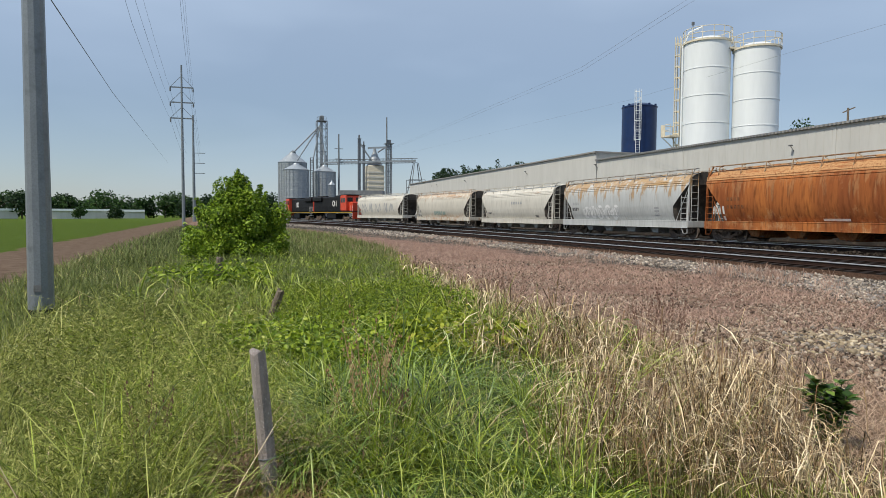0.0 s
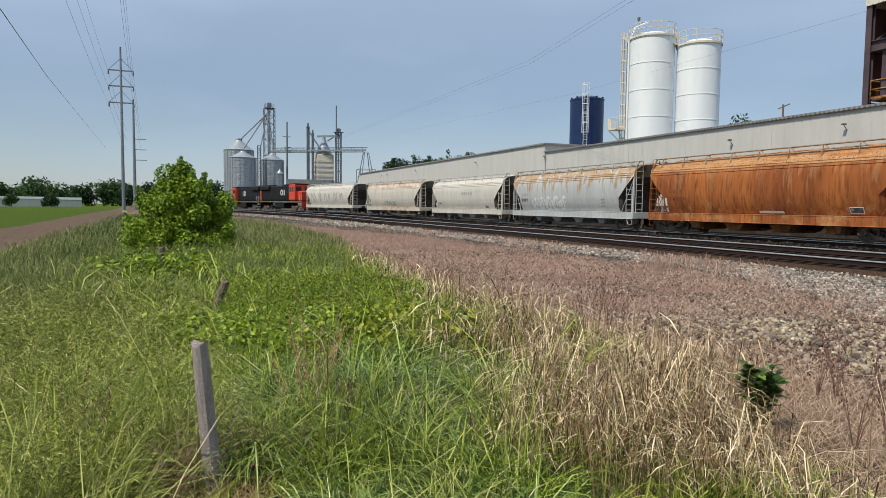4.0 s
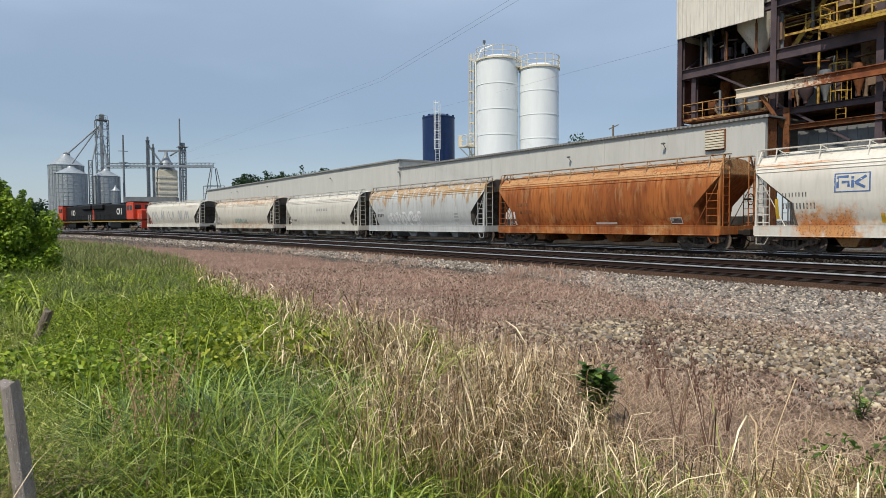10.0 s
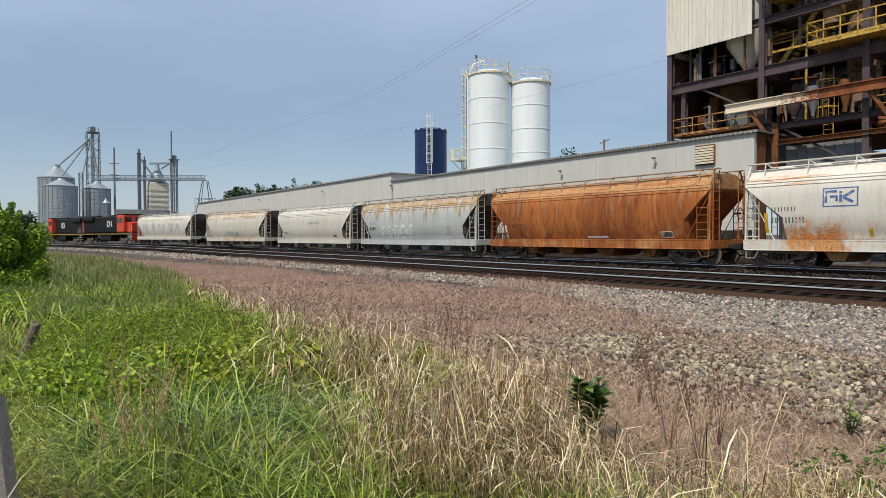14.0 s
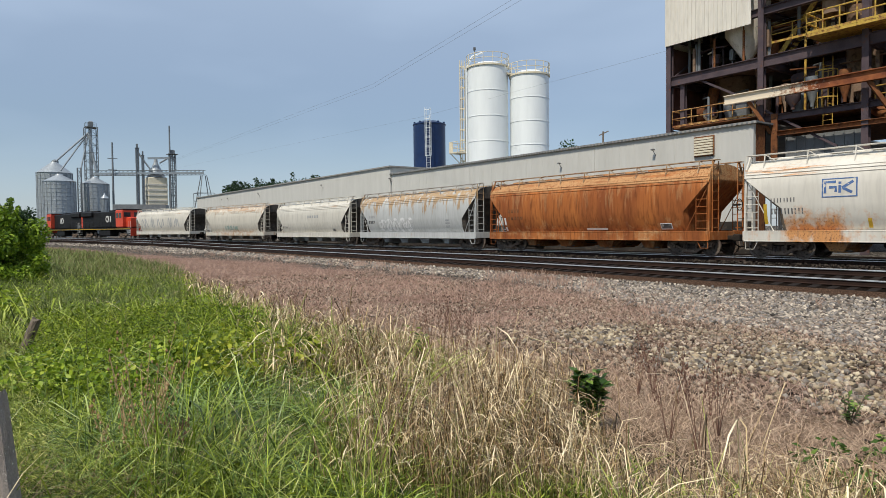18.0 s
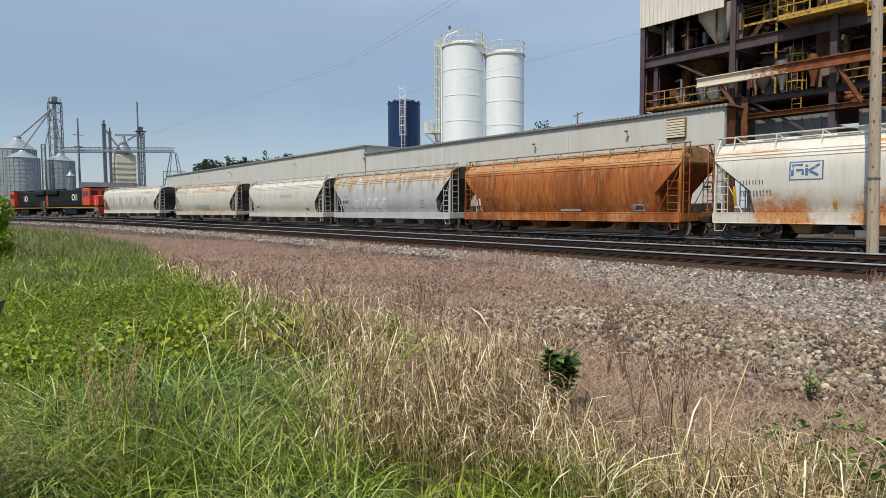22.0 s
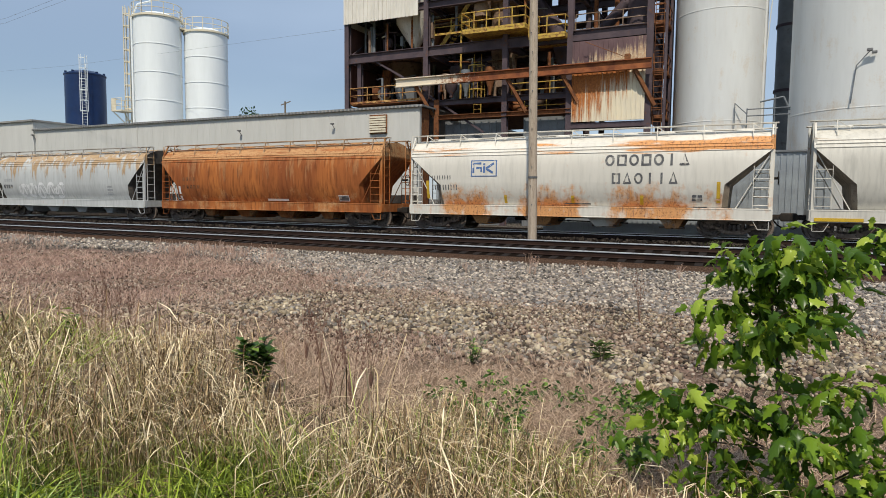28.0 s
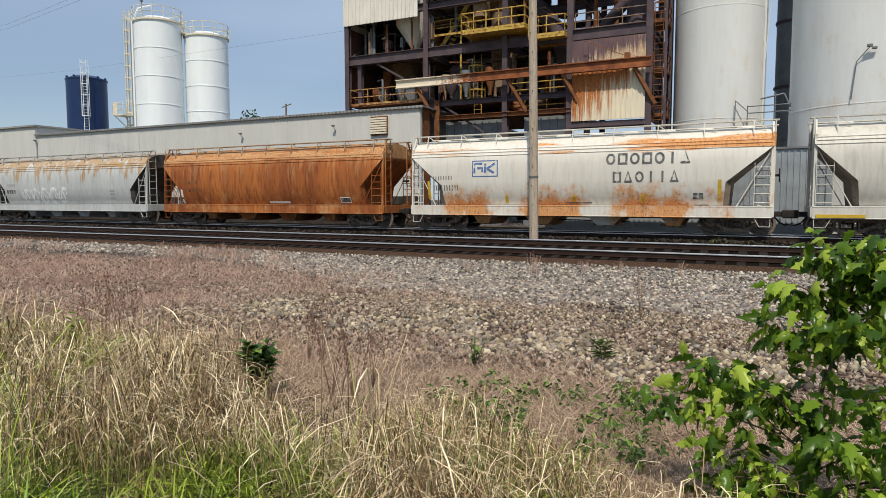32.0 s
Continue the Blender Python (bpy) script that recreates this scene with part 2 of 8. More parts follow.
M_CREAM2 = car_paint("cream_paint_rust_below", (0.58, 0.545, 0.47), (0.52, 0.49, 0.42), (0.42, 0.21, 0.08), (0.20, 0.09, 0.04),
                  ((-7.6, 0.3), (-2.0, 0.5), (2.0, 0.6), (7.6, 0.4)), ((-7.6, 0.3), (-2.0, 0.4), (3.0, 0.45), (7.6, 0.3)), (1.15, 1.75), (3.3, 3.9), (2.9, 4.0, 0.6), grime_shade=0.4)
M_BOARD = surf("grey_walkway_steel", (0.36, 0.35, 0.33), (0.46, 0.44, 0.41), 2, 0.7, 0.1, (0.24, 0.13, 0.07), 5, (0.56, 0.7))
M_TANBOARD = surf("rusty_tan_walkway_steel", (0.40, 0.27, 0.16), (0.46, 0.36, 0.25), 2, 0.8, 0.1, (0.24, 0.10, 0.045), 5, (0.5, 0.66))
M_BLACKCAR = surf("sooty_black_steel", (0.018, 0.016, 0.015), (0.035, 0.03, 0.026), 2, 0.75, 0.2, (0.07, 0.045, 0.03), 6, (0.55, 0.75))
# End paints: the recess shade under the overhang is put into their colour.
M_TANEND = surf("tan_shaded_end_paint", (0.30, 0.25, 0.19), (0.22, 0.175, 0.13), 1.5, 0.8, 0, (0.10, 0.07, 0.05), 4, (0.54, 0.72))
M_SHADEDEND = surf("dark_shaded_end_paint", (0.05, 0.045, 0.04), (0.09, 0.08, 0.07), 2, 0.85, 0, (0.16, 0.12, 0.085), 5, (0.58, 0.75))
M_WHEEL = surf("worn_wheel_steel", (0.11, 0.082, 0.066), (0.19, 0.15, 0.12), 4, 0.55, 0.2, (0.04, 0.032, 0.026), 9, (0.5, 0.65))
M_TRUCK = surf("dusty_brown_cast_steel", (0.15, 0.11, 0.082), (0.26, 0.195, 0.15), 4, 0.85, 0.0, (0.05, 0.038, 0.03), 7, (0.5, 0.66))
M_RAIL = surf("brown_rail_steel", (0.020, 0.011, 0.009), (0.036, 0.019, 0.013), 3, 0.8, 0.1)
M_RAILTOP = surf("polished_rail_head", (0.85, 0.85, 0.85), (0.75, 0.75, 0.76), 2, 0.38, 0.9)
M_TIE = surf("creosoted_tie_wood", (0.011, 0.008, 0.007), (0.02, 0.014, 0.011), 2, 0.9, 0, (0.03, 0.021, 0.016), 8, (0.55, 0.7), 0.5, 20, (0.3, 3, 3))
M_STEELPOLE = surf("galvanised_pole_steel", (0.24, 0.265, 0.285), (0.19, 0.212, 0.23), 1.2, 0.5, 0.35, (0.14, 0.155, 0.17), 5, (0.55, 0.75), 0.1)
M_WIRE = surf("dull_wire", (0.16, 0.17, 0.19), (0.22, 0.23, 0.25), 2, 0.6, 0.2)
M_WOODPOLE = surf("weathered_pole_wood", (0.37, 0.30, 0.23), (0.47, 0.39, 0.31), 1.5, 0.9, 0, (0.16, 0.12, 0.09), 6, (0.55, 0.7), 0.6, 25, (8, 8, 0.5))
M_POST = surf("weathered_grey_post_wood", (0.30, 0.255, 0.235), (0.40, 0.35, 0.325), 9, 0.95, 0, (0.72, 0.68, 0.62), 55, (0.62, 0.70), 1.0, 120, (1.5, 1.5, 0.8), 0, 0.014)
M_OLDPOST = surf("dark_weathered_post_wood", (0.16, 0.13, 0.10), (0.24, 0.20, 0.16), 6, 0.95, 0, (0.07, 0.055, 0.04), 18, (0.5, 0.65), 0.9, 60, (4, 4, 0.6))
M_SIDING = painted("white_ribbed_siding", (0.54, 0.535, 0.505), (0.49, 0.485, 0.455), (0.36, 0.30, 0.22), (0.3, 0.22, 0.14), 0.74, 0.98, 0.03, 0, 8, 1, 0.9, 0.6, 0.12)
M_TRIM = surf("grey_roof_trim", (0.26, 0.25, 0.24), (0.34, 0.33, 0.31), 1, 0.6, 0.1)
M_SKIRT = surf("near_black_lower_wall", (0.03, 0.026, 0.023), (0.05, 0.043, 0.038), 1.2, 0.9, 0, (0.11, 0.085, 0.065), 4, (0.56, 0.72))
M_SILO = painted("white_silo_paint", (0.74, 0.775, 0.785), (0.69, 0.725, 0.74), (0.52, 0.46, 0.34), (0.45, 0.36, 0.24), 0.78, 1.0, 0, 0, 10, 0, 0.8, 0.5, 0.06)
M_TANK = painted("stained_white_tank", (0.62, 0.63, 0.62), (0.57, 0.575, 0.565), (0.55, 0.45, 0.28), (0.44, 0.28, 0.15), 0.54, 0.9, 0, 0.06, 10, 6, 0.9, 0.6, 0.08, 0.6)
M_CREAMSTEEL = surf("cream_painted_steel", (0.72, 0.66, 0.52), (0.64, 0.57, 0.43), 2, 0.6, 0, (0.42, 0.30, 0.17), 6, (0.62, 0.75))
M_BLUE = surf("dark_blue_tank_paint", (0.002, 0.016, 0.070), (0.003, 0.022, 0.092), 1, 0.4, 0, (0.02, 0.03, 0.085), 3, (0.55, 0.8), 0.08)
M_GALV = surf("galvanised_steel", (0.36, 0.395, 0.425), (0.28, 0.31, 0.34), 1.5, 0.42, 0.3, (0.3, 0.32, 0.34), 3, (0.55, 0.75), 0.1)
M_GALVDARK = surf("grey_truss_steel", (0.15, 0.165, 0.18), (0.21, 0.225, 0.24), 2, 0.6, 0.3)
M_COLUMN = surf("dark_purple_brown_steel", (0.072, 0.055, 0.066), (0.105, 0.078, 0.086), 1.4, 0.7, 0.1, (0.15, 0.065, 0.035), 3, (0.6, 0.76))
def beam_material():
    """White paint that has gone to rust along the beam, from its free end to the far end."""
    m, n, l, b = nodes_of("beam_white_to_rust", 0.8)
    v, raw = coords(n, l)
    sep = n.new("ShaderNodeSeparateXYZ")
    l.new(raw, sep.inputs[0])
    fine = noise_at(n, l, v, 5.0, 6, 0.7)
    k = maths(n, l, "ADD", ranged(n, l, sep.outputs["X"], -20.5, -13.0, -0.25, 0.62), fine)
    rust = mixed(n, l, ranged(n, l, noise_at(n, l, v, 2.0, 5), 0.35, 0.65), (0.30, 0.105, 0.04), (0.15, 0.05, 0.025))
    l.new(mixed(n, l, ranged(n, l, k, 0.5, 0.72), (0.66, 0.58, 0.46), rust), b.inputs["Base Color"])
    bumped(n, l, b, fine, 0.3, 0.01)
    return m
M_RUSTBEAM = beam_material()
M_RUSTSTEEL = surf("rusted_steel", (0.17, 0.065, 0.03), (0.26, 0.11, 0.045), 2, 0.9, 0.1, (0.08, 0.04, 0.025), 5, (0.5, 0.7))
M_YELLOW = surf("yellow_safety_paint", (0.56, 0.39, 0.075), (0.46, 0.29, 0.07), 2, 0.6, 0, (0.24, 0.11, 0.045), 5, (0.48, 0.64))
M_RUSTYRAIL = surf("orange_rusted_rail_paint", (0.46, 0.25, 0.09), (0.52, 0.33, 0.12), 2, 0.8, 0, (0.20, 0.08, 0.035), 5, (0.46, 0.6))
M_DUCT = surf("dusty_brown_ductwork", (0.20, 0.135, 0.095), (0.30, 0.215, 0.155), 1.2, 0.8, 0.1, (0.08, 0.05, 0.04), 3, (0.52, 0.7))
M_DARKCLAD = painted("brown_stained_cladding", (0.13, 0.065, 0.055), (0.095, 0.05, 0.045), (0.24, 0.09, 0.035), (0.06, 0.04, 0.03), 0.5, 0.75, 0, 0, 4, 0, 0.9, 0.8)
M_CLADWHITE = painted("white_cladding_with_rust_runs", (0.70, 0.67, 0.61), (0.64, 0.61, 0.55), (0.30, 0.12, 0.05), (0.16, 0.07, 0.04), 0.63, 0.75, 0.0, 0.05, 24, 13.4, 0.85, 0.7)
def streak_clad(name, base, base2, run, run2, z0, z1, lean, x0, x1):
    """Ribbed sheet with sharp upright stains; they are thickest at z0 and thin out at z1, and grow from x0 to x1."""
    m, n, l, b = nodes_of(name, 0.75)
    thin, raw = coords(n, l, (1.0, 1.0, 0.07))
    sep = n.new("ShaderNodeSeparateXYZ")
    l.new(raw, sep.inputs[0])
    v, _ = coords(n, l)
    fine = noise_at(n, l, v, 9.0, 6, 0.7)
    col = mixed(n, l, ranged(n, l, noise_at(n, l, v, 0.9, 5), 0.35, 0.65), base, base2)
    k = maths(n, l, "ADD", ranged(n, l, sep.outputs["Z"], z0, z1, 0.7, -0.6), ranged(n, l, noise_at(n, l, thin, 5.5, 6, 0.65), 0.32, 0.68, -0.6, 0.6))
    k = maths(n, l, "ADD", k, ranged(n, l, sep.outputs["X"], x0, x1, -lean, lean))
    tint = mixed(n, l, ranged(n, l, fine, 0.35, 0.65), run, run2)
    l.new(mixed(n, l, ranged(n, l, k, -0.05, 0.55), col, tint), b.inputs["Base Color"])
    bumped(n, l, b, fine, 0.2, 0.006)
    return m
M_CLADCREAM = streak_clad("cream_cladding_with_rust_runs", (0.70, 0.62, 0.46), (0.62, 0.56, 0.44), (0.48, 0.18, 0.05), (0.26, 0.09, 0.034), 9.4, 5.9, 0.6, -5.4, -9.2)
M_CLADPURPLE = streak_clad("purple_brown_cladding_with_pale_runs", (0.15, 0.095, 0.10), (0.10, 0.062, 0.066), (0.58, 0.48, 0.34), (0.42, 0.26, 0.15), 9.5, 10.6, 0.4, -10.0, -6.4)
M_GREYWALL = surf("grey_sheet_wall", (0.16, 0.17, 0.18), (0.22, 0.23, 0.24), 1, 0.6, 0.1, (0.10, 0.09, 0.08), 3, (0.6, 0.8))
M_LOCO = surf("black_locomotive_paint", (0.008, 0.008, 0.009), (0.014, 0.014, 0.015), 1, 0.6, 0, (0.03, 0.026, 0.022), 4, (0.6, 0.8), 0.08)
M_LOCORED = surf("red_locomotive_paint", (0.62, 0.07, 0.028), (0.52, 0.05, 0.022), 1, 0.45, 0, (0.26, 0.05, 0.03), 4, (0.6, 0.8), 0.08)
M_WHITEMARK = surf("white_marking_paint", (0.72, 0.72, 0.70), (0.62, 0.62, 0.60), 3, 0.6)
M_DARKMARK = surf("faded_dark_marking_paint", (0.09, 0.09, 0.095), (0.16, 0.16, 0.165), 3, 0.7, 0, (0.45, 0.42, 0.36), 5, (0.56, 0.66))
M_BLUEMARK = surf("blue_marking_paint", (0.07, 0.14, 0.32), (0.11, 0.19, 0.38), 3, 0.7, 0, (0.5, 0.5, 0.48), 6, (0.6, 0.7))
M_YELLOWMARK = surf("yellow_marking_paint", (0.62, 0.40, 0.03), (0.5, 0.32, 0.04), 3, 0.7)
M_GRAF = surf("faded_grey_spray_paint", (0.30, 0.31, 0.32), (0.40, 0.41, 0.41), 3, 0.7)
M_GRAFW = surf("white_spray_paint", (0.72, 0.72, 0.72), (0.62, 0.63, 0.63), 3, 0.7)
M_GRAFG = surf("green_grey_spray_paint", (0.20, 0.30, 0.28), (0.34, 0.42, 0.38), 5, 0.7)
M_GLASS = surf("dark_cab_glass", (0.02, 0.025, 0.03), (0.03, 0.035, 0.04), 2, 0.1, 0)
M_LAMPGREY = surf("grey_fixture_metal", (0.12, 0.12, 0.12), (0.2, 0.2, 0.2), 4, 0.5, 0.4)
M_BARK = surf("brown_bark", (0.10, 0.075, 0.05), (0.15, 0.115, 0.08), 6, 0.95, 0, (0.05, 0.04, 0.03), 20, (0.5, 0.65), 0.8, 40)

# ---- mesh helpers ----
class Mesh:
    """Collects plain solids, then makes one mesh of them."""
    def __init__(self):
        self.v, self.f, self.smooth = [], [], []
    def add(self, verts, faces, smooth=False):
        k = len(self.v)
        self.v += [tuple(p) for p in verts]
        self.f += [tuple(i + k for i in q) for q in faces]
        self.smooth += [smooth] * len(faces)
        return self
    def box(self, x0, x1, y0, y1, z0, z1, m=None, bevel=0.0):
        if bevel:
            e = bevel
            pts = []
            for z, k in ((z0, e), (z0 + e, 0), (z1 - e, 0), (z1, e)):
                pts += [(x0 + k, y0 + k, z), (x1 - k, y0 + k, z), (x1 - k, y1 - k, z), (x0 + k, y1 - k, z)]
            faces = [(3, 2, 1, 0), (12, 13, 14, 15)]
            for r in range(3):
                for i in range(4):
                    j = (i + 1) % 4
                    faces.append((r * 4 + i, r * 4 + j, r * 4 + 4 + j, r * 4 + 4 + i))
        else:
            pts = [(x, y, z) for z in (z0, z1) for x, y in ((x0, y0), (x1, y0), (x1, y1), (x0, y1))]
            faces = [(3, 2, 1, 0), (4, 5, 6, 7), (0, 1, 5, 4), (1, 2, 6, 5), (2, 3, 7, 6), (3, 0, 4, 7)]
        if m is not None:
            pts = [m @ Vector(p) for p in pts]
        return self.add(pts, faces)
    def tube(self, a, b, r, n=8, r2=None, caps=True):
        a, b = Vector(a), Vector(b)
        r2 = r if r2 is None else r2
        d = (b - a).normalized()
        s = d.orthogonal().normalized()
        u = d.cross(s)
        pts = [p + q * (math.cos(t) * s + math.sin(t) * u) for p, q in ((a, r), (b, r2)) for t in [2 * math.pi * i / n for i in range(n)]]
        k = len(self.v)
        self.v += [tuple(p) for p in pts]
        fs = [(i, (i + 1) % n, n + (i + 1) % n, n + i) for i in range(n)]
        self.f += [tuple(i + k for i in q) for q in fs]
        self.smooth += [n > 6] * n
        if caps:
            self.f += [tuple(k + i for i in reversed(range(n))), tuple(k + n + i for i in range(n))]
            self.smooth += [False, False]
        return self
    def bar(self, a, b, w, h, up=(0, 0, 1)):
        """A square bar from a to b."""
        a, b = Vector(a), Vector(b)
        d = (b - a).normalized()
        s = d.cross(Vector(up))
        s = s.normalized() if s.length > 1e-3 else Vector((1, 0, 0))
        u = s.cross(d)
        pts = [p + i * s * w / 2 + j * u * h / 2 for p in (a, b) for i, j in ((-1, -1), (1, -1), (1, 1), (-1, 1))]
        return self.add(pts, [(0, 1, 2, 3), (7, 6, 5, 4), (0, 4, 5, 1), (1, 5, 6, 2), (2, 6, 7, 3), (3, 7, 4, 0)])
    def ibeam(self, a, b, w, h, t=0.03, up=(0, 0, 1)):
        a, b = Vector(a), Vector(b)
        d = (b - a).normalized()
        s = d.cross(Vector(up))
        s = s.normalized() if s.length > 1e-3 else Vector((1, 0, 0))
        u = s.cross(d)
        for k in (-1, 1):
            o = u * (h / 2 - t / 2) * k
            self.bar(a + o, b + o, w, t, u)
        return self.bar(a, b, t, h - 2 * t, u)
    def lathe(self, prof, n=32, x=0.0, y=0.0):
        """A turned solid from (radius, z) pairs."""
        pts = [(x + r * math.cos(2 * math.pi * i / n), y + r * math.sin(2 * math.pi * i / n), z) for r, z in prof for i in range(n)]
        fs = [(k * n + i, k * n + (i + 1) % n, (k + 1) * n + (i + 1) % n, (k + 1) * n + i) for k in range(len(prof) - 1) for i in range(n)]
        return self.add(pts, fs, True)
    def data(self, name, material):
        me = bpy.data.meshes.new(name)
        me.from_pydata(self.v, [], self.f)
        me.polygons.foreach_set("use_smooth", self.smooth)
        if any(self.smooth):
            me.set_sharp_from_angle(angle=radians(40))
        me.materials.append(material)
        me.update()
        return me

def part(name, mesh, material, parent, label="", at=None):
    ob = new(name, mesh.data(name, material) if isinstance(mesh, Mesh) else mesh)
    ob.parent = parent
    if at is not None:
        ob.matrix_basis = at
    return tagged(ob, label) if label else ob

def thing(name, label, category, group="", at=None, kind=""):
    ob = new(name)
    ob.empty_display_size = 0.3
    if at is not None:
        ob.matrix_basis = at
    return tagged(ob, label, category, group, kind)

def single(name, mesh, material, label, category, group="", kind="", at=None):
    ob = new(name, mesh.data(name, material) if isinstance(mesh, Mesh) else mesh)
    if at is not None:
        ob.matrix_basis = at
    return tagged(ob, label, category, group, kind)

def tri_mesh(name, co, tris, material, smooth=False):
    me = bpy.data.meshes.new(name)
    co, tris = np.asarray(co, np.float32), np.asarray(tris, np.int32)
    me.vertices.add(len(co))
    me.vertices.foreach_set("co", co.ravel())
    me.loops.add(tris.size)
    me.loops.foreach_set("vertex_index", tris.ravel())
    me.polygons.add(len(tris))
    me.polygons.foreach_set("loop_start", np.arange(0, tris.size, 3, dtype=np.int32))
    me.update(calc_edges=True)
    if smooth:
        me.polygons.foreach_set("use_smooth", np.ones(len(tris), bool))
    me.materials.append(material)
    return me

def polar(az, d):
    a = radians(az)
    return -d * math.sin(a), d * math.cos(a)

# ---- ground and tracks ----
HEADS = ((-200, 0), (50, 0), (70, 4.7), (82, 11.9), (100, 15.7), (115, 13.8), (145, 9.5), (400, 8))
def _bend_table():
    s, x, y, out = -60.0, 60.0, 0.0, []
    ks, hs = zip(*HEADS)
    while s < 330:
        h = float(np.interp(s, ks, hs))
        out.append((s, x, y, h))
        x -= 0.5 * math.cos(radians(h))
        y -= 0.5 * math.sin(radians(h))
        s += 0.5
    return np.array(out)
BEND = _bend_table()
def along(s, off=0.0):
    """Place and heading on the line that runs off metres beyond the camera's side of the tracks, s metres to the left."""
    x, y, h = (float(np.interp(s, BEND[:, 0], BEND[:, k])) for k in (1, 2, 3))
    a = radians(h)
    return x - off * math.sin(a), y + off * math.cos(a), h
def rise(s):
    return 0.0 if s < 62 else 0.45 * min(1.0, (s - 62) / 42.0)

def ground_z(x, y):
    """Height of the ground: level verge, shallow dip beside the ballast, raised bed under the tracks."""
    x, y = np.asarray(x, float), np.asarray(y, float)
    off = np.interp(-x, BEND[:, 0], BEND[:, 2])
    yy = y - np.where(x < -45, off, 0)
    up = np.where(x < -62, np.clip((-x - 62) / 42, 0, 1) * 0.45, 0)
    prof = np.interp(yy, [-400, -40, -12, -4, 3, 6, 9, 13, 16.4, 18.4, 18.66, 18.8, 19.15, 19.4, 20.9, 21.4, 21.9, 23.6, 25.6, 26.4, 30, 34, 90], [-1.2, -0.5, -0.1, 0, 0, -0.1, -0.22, -0.32, -0.35, -0.31, -0.27, -0.11, -0.08, -0.05, 0.125, 0.16, -0.02, -0.06, -0.06, 0.05, 0.04, 0.05, 0.05])
    bed = np.clip((yy - 6) / 8, 0, 1) * np.clip((80 - yy) / 20, 0, 1)
    wob = 0.05 * np.sin(x * 0.9 + 1.3 * np.sin(y * 0.6)) * np.cos(y * 0.8 + 0.4 * x) * np.clip(1 - np.abs(yy - 8) / 9, 0, 1)
    return prof + up * bed + wob

def ground_material():
    m, n, l, b = nodes_of("verge_soil_and_gravel", 0.95)
    b.inputs["Specular IOR Level"].default_value = 0.02
    v, raw = coords(n, l)
    sep = n.new("ShaderNodeSeparateXYZ")
    l.new(raw, sep.inputs[0])
    wob = ranged(n, l, noise_at(n, l, v, 0.35, 5), 0.25, 0.75, -1.6, 1.6)
    bend = maths(n, l, "ADD", ranged(n, l, sep.outputs["X"], -55.0, -80.0, 0.0, 2.2), ranged(n, l, sep.outputs["X"], -80.0, -115.0, 0.0, 8.9))
    bend = maths(n, l, "ADD", bend, ranged(n, l, sep.outputs["X"], -115.0, -260.0, 0.0, 25.0))
    ty = maths(n, l, "ADD", sep.outputs["Y"], bend)
    y = maths(n, l, "ADD", ty, wob)
    fine = noise_at(n, l, v, 26.0, 5, 0.7)
    mid = noise_at(n, l, v, 2.2, 5, 0.6)
    cell = n.new("ShaderNodeTexVoronoi")
    cell.inputs["Scale"].default_value = 15.0
    l.new(v, cell.inputs["Vector"])
    gap = n.new("ShaderNodeTexVoronoi")
    gap.feature = "DISTANCE_TO_EDGE"
    gap.inputs["Scale"].default_value = 15.0
    l.new(v, gap.inputs["Vector"])
    cs = n.new("ShaderNodeSeparateColor")
    l.new(cell.outputs["Color"], cs.inputs[0])
    tone = cs.outputs[0]
    pebble = n.new("ShaderNodeTexVoronoi")
    pebble.inputs["Scale"].default_value = 27.0
    l.new(v, pebble.inputs["Vector"])
    ps = n.new("ShaderNodeSeparateColor")
    l.new(pebble.outputs["Color"], ps.inputs[0])
    rim = ranged(n, l, pebble.outputs["Distance"], 0.62, 0.30)
    seam = ranged(n, l, gap.outputs["Distance"], 0.02, 0.16)
    # Soil set far darker than its own tone, as shade among the grass.
    shaded_soil = mixed(n, l, ranged(n, l, mid, 0.35, 0.65), (0.032, 0.030, 0.013), (0.018, 0.018, 0.008))
    ramp = n.new("ShaderNodeValToRGB")
    e = ramp.color_ramp.elements
    e[0].color, e[1].color = (0.15, 0.095, 0.073, 1), (0.52, 0.42, 0.34, 1)
    q = e.new(0.5)
    q.color = (0.32, 0.215, 0.155, 1)
    l.new(ps.outputs[0], ramp.inputs[0])
    gravel = mixed(n, l, rim, (0.05, 0.036, 0.028), ramp.outputs[0])
    gravel = mixed(n, l, ranged(n, l, mid, 0.46, 0.66, 0.0, 0.8), gravel, mixed(n, l, ranged(n, l, fine, 0.3, 0.7), (0.23, 0.145, 0.11), (0.42, 0.285, 0.22)))
    far_weed = maths(n, l, "MULTIPLY", ranged(n, l, sep.outputs["X"], -7.0, -12.0), ranged(n, l, fine, 0.3, 0.6, 0.35, 0.95))
    gravel = mixed(n, l, far_weed, gravel, mixed(n, l, ranged(n, l, mid, 0.35, 0.65), (0.25, 0.155, 0.12), (0.36, 0.24, 0.19)))
    bramp = n.new("ShaderNodeValToRGB")
    e = bramp.color_ramp.elements
    e[0].color, e[1].color = (0.05, 0.045, 0.04, 1), (0.36, 0.32, 0.28, 1)
    q = e.new(0.55)
    q.color = (0.17, 0.15, 0.13, 1)
    l.new(tone, bramp.inputs[0])
    ballast = mixed(n, l, seam, (0.02, 0.018, 0.016), bramp.outputs[0])
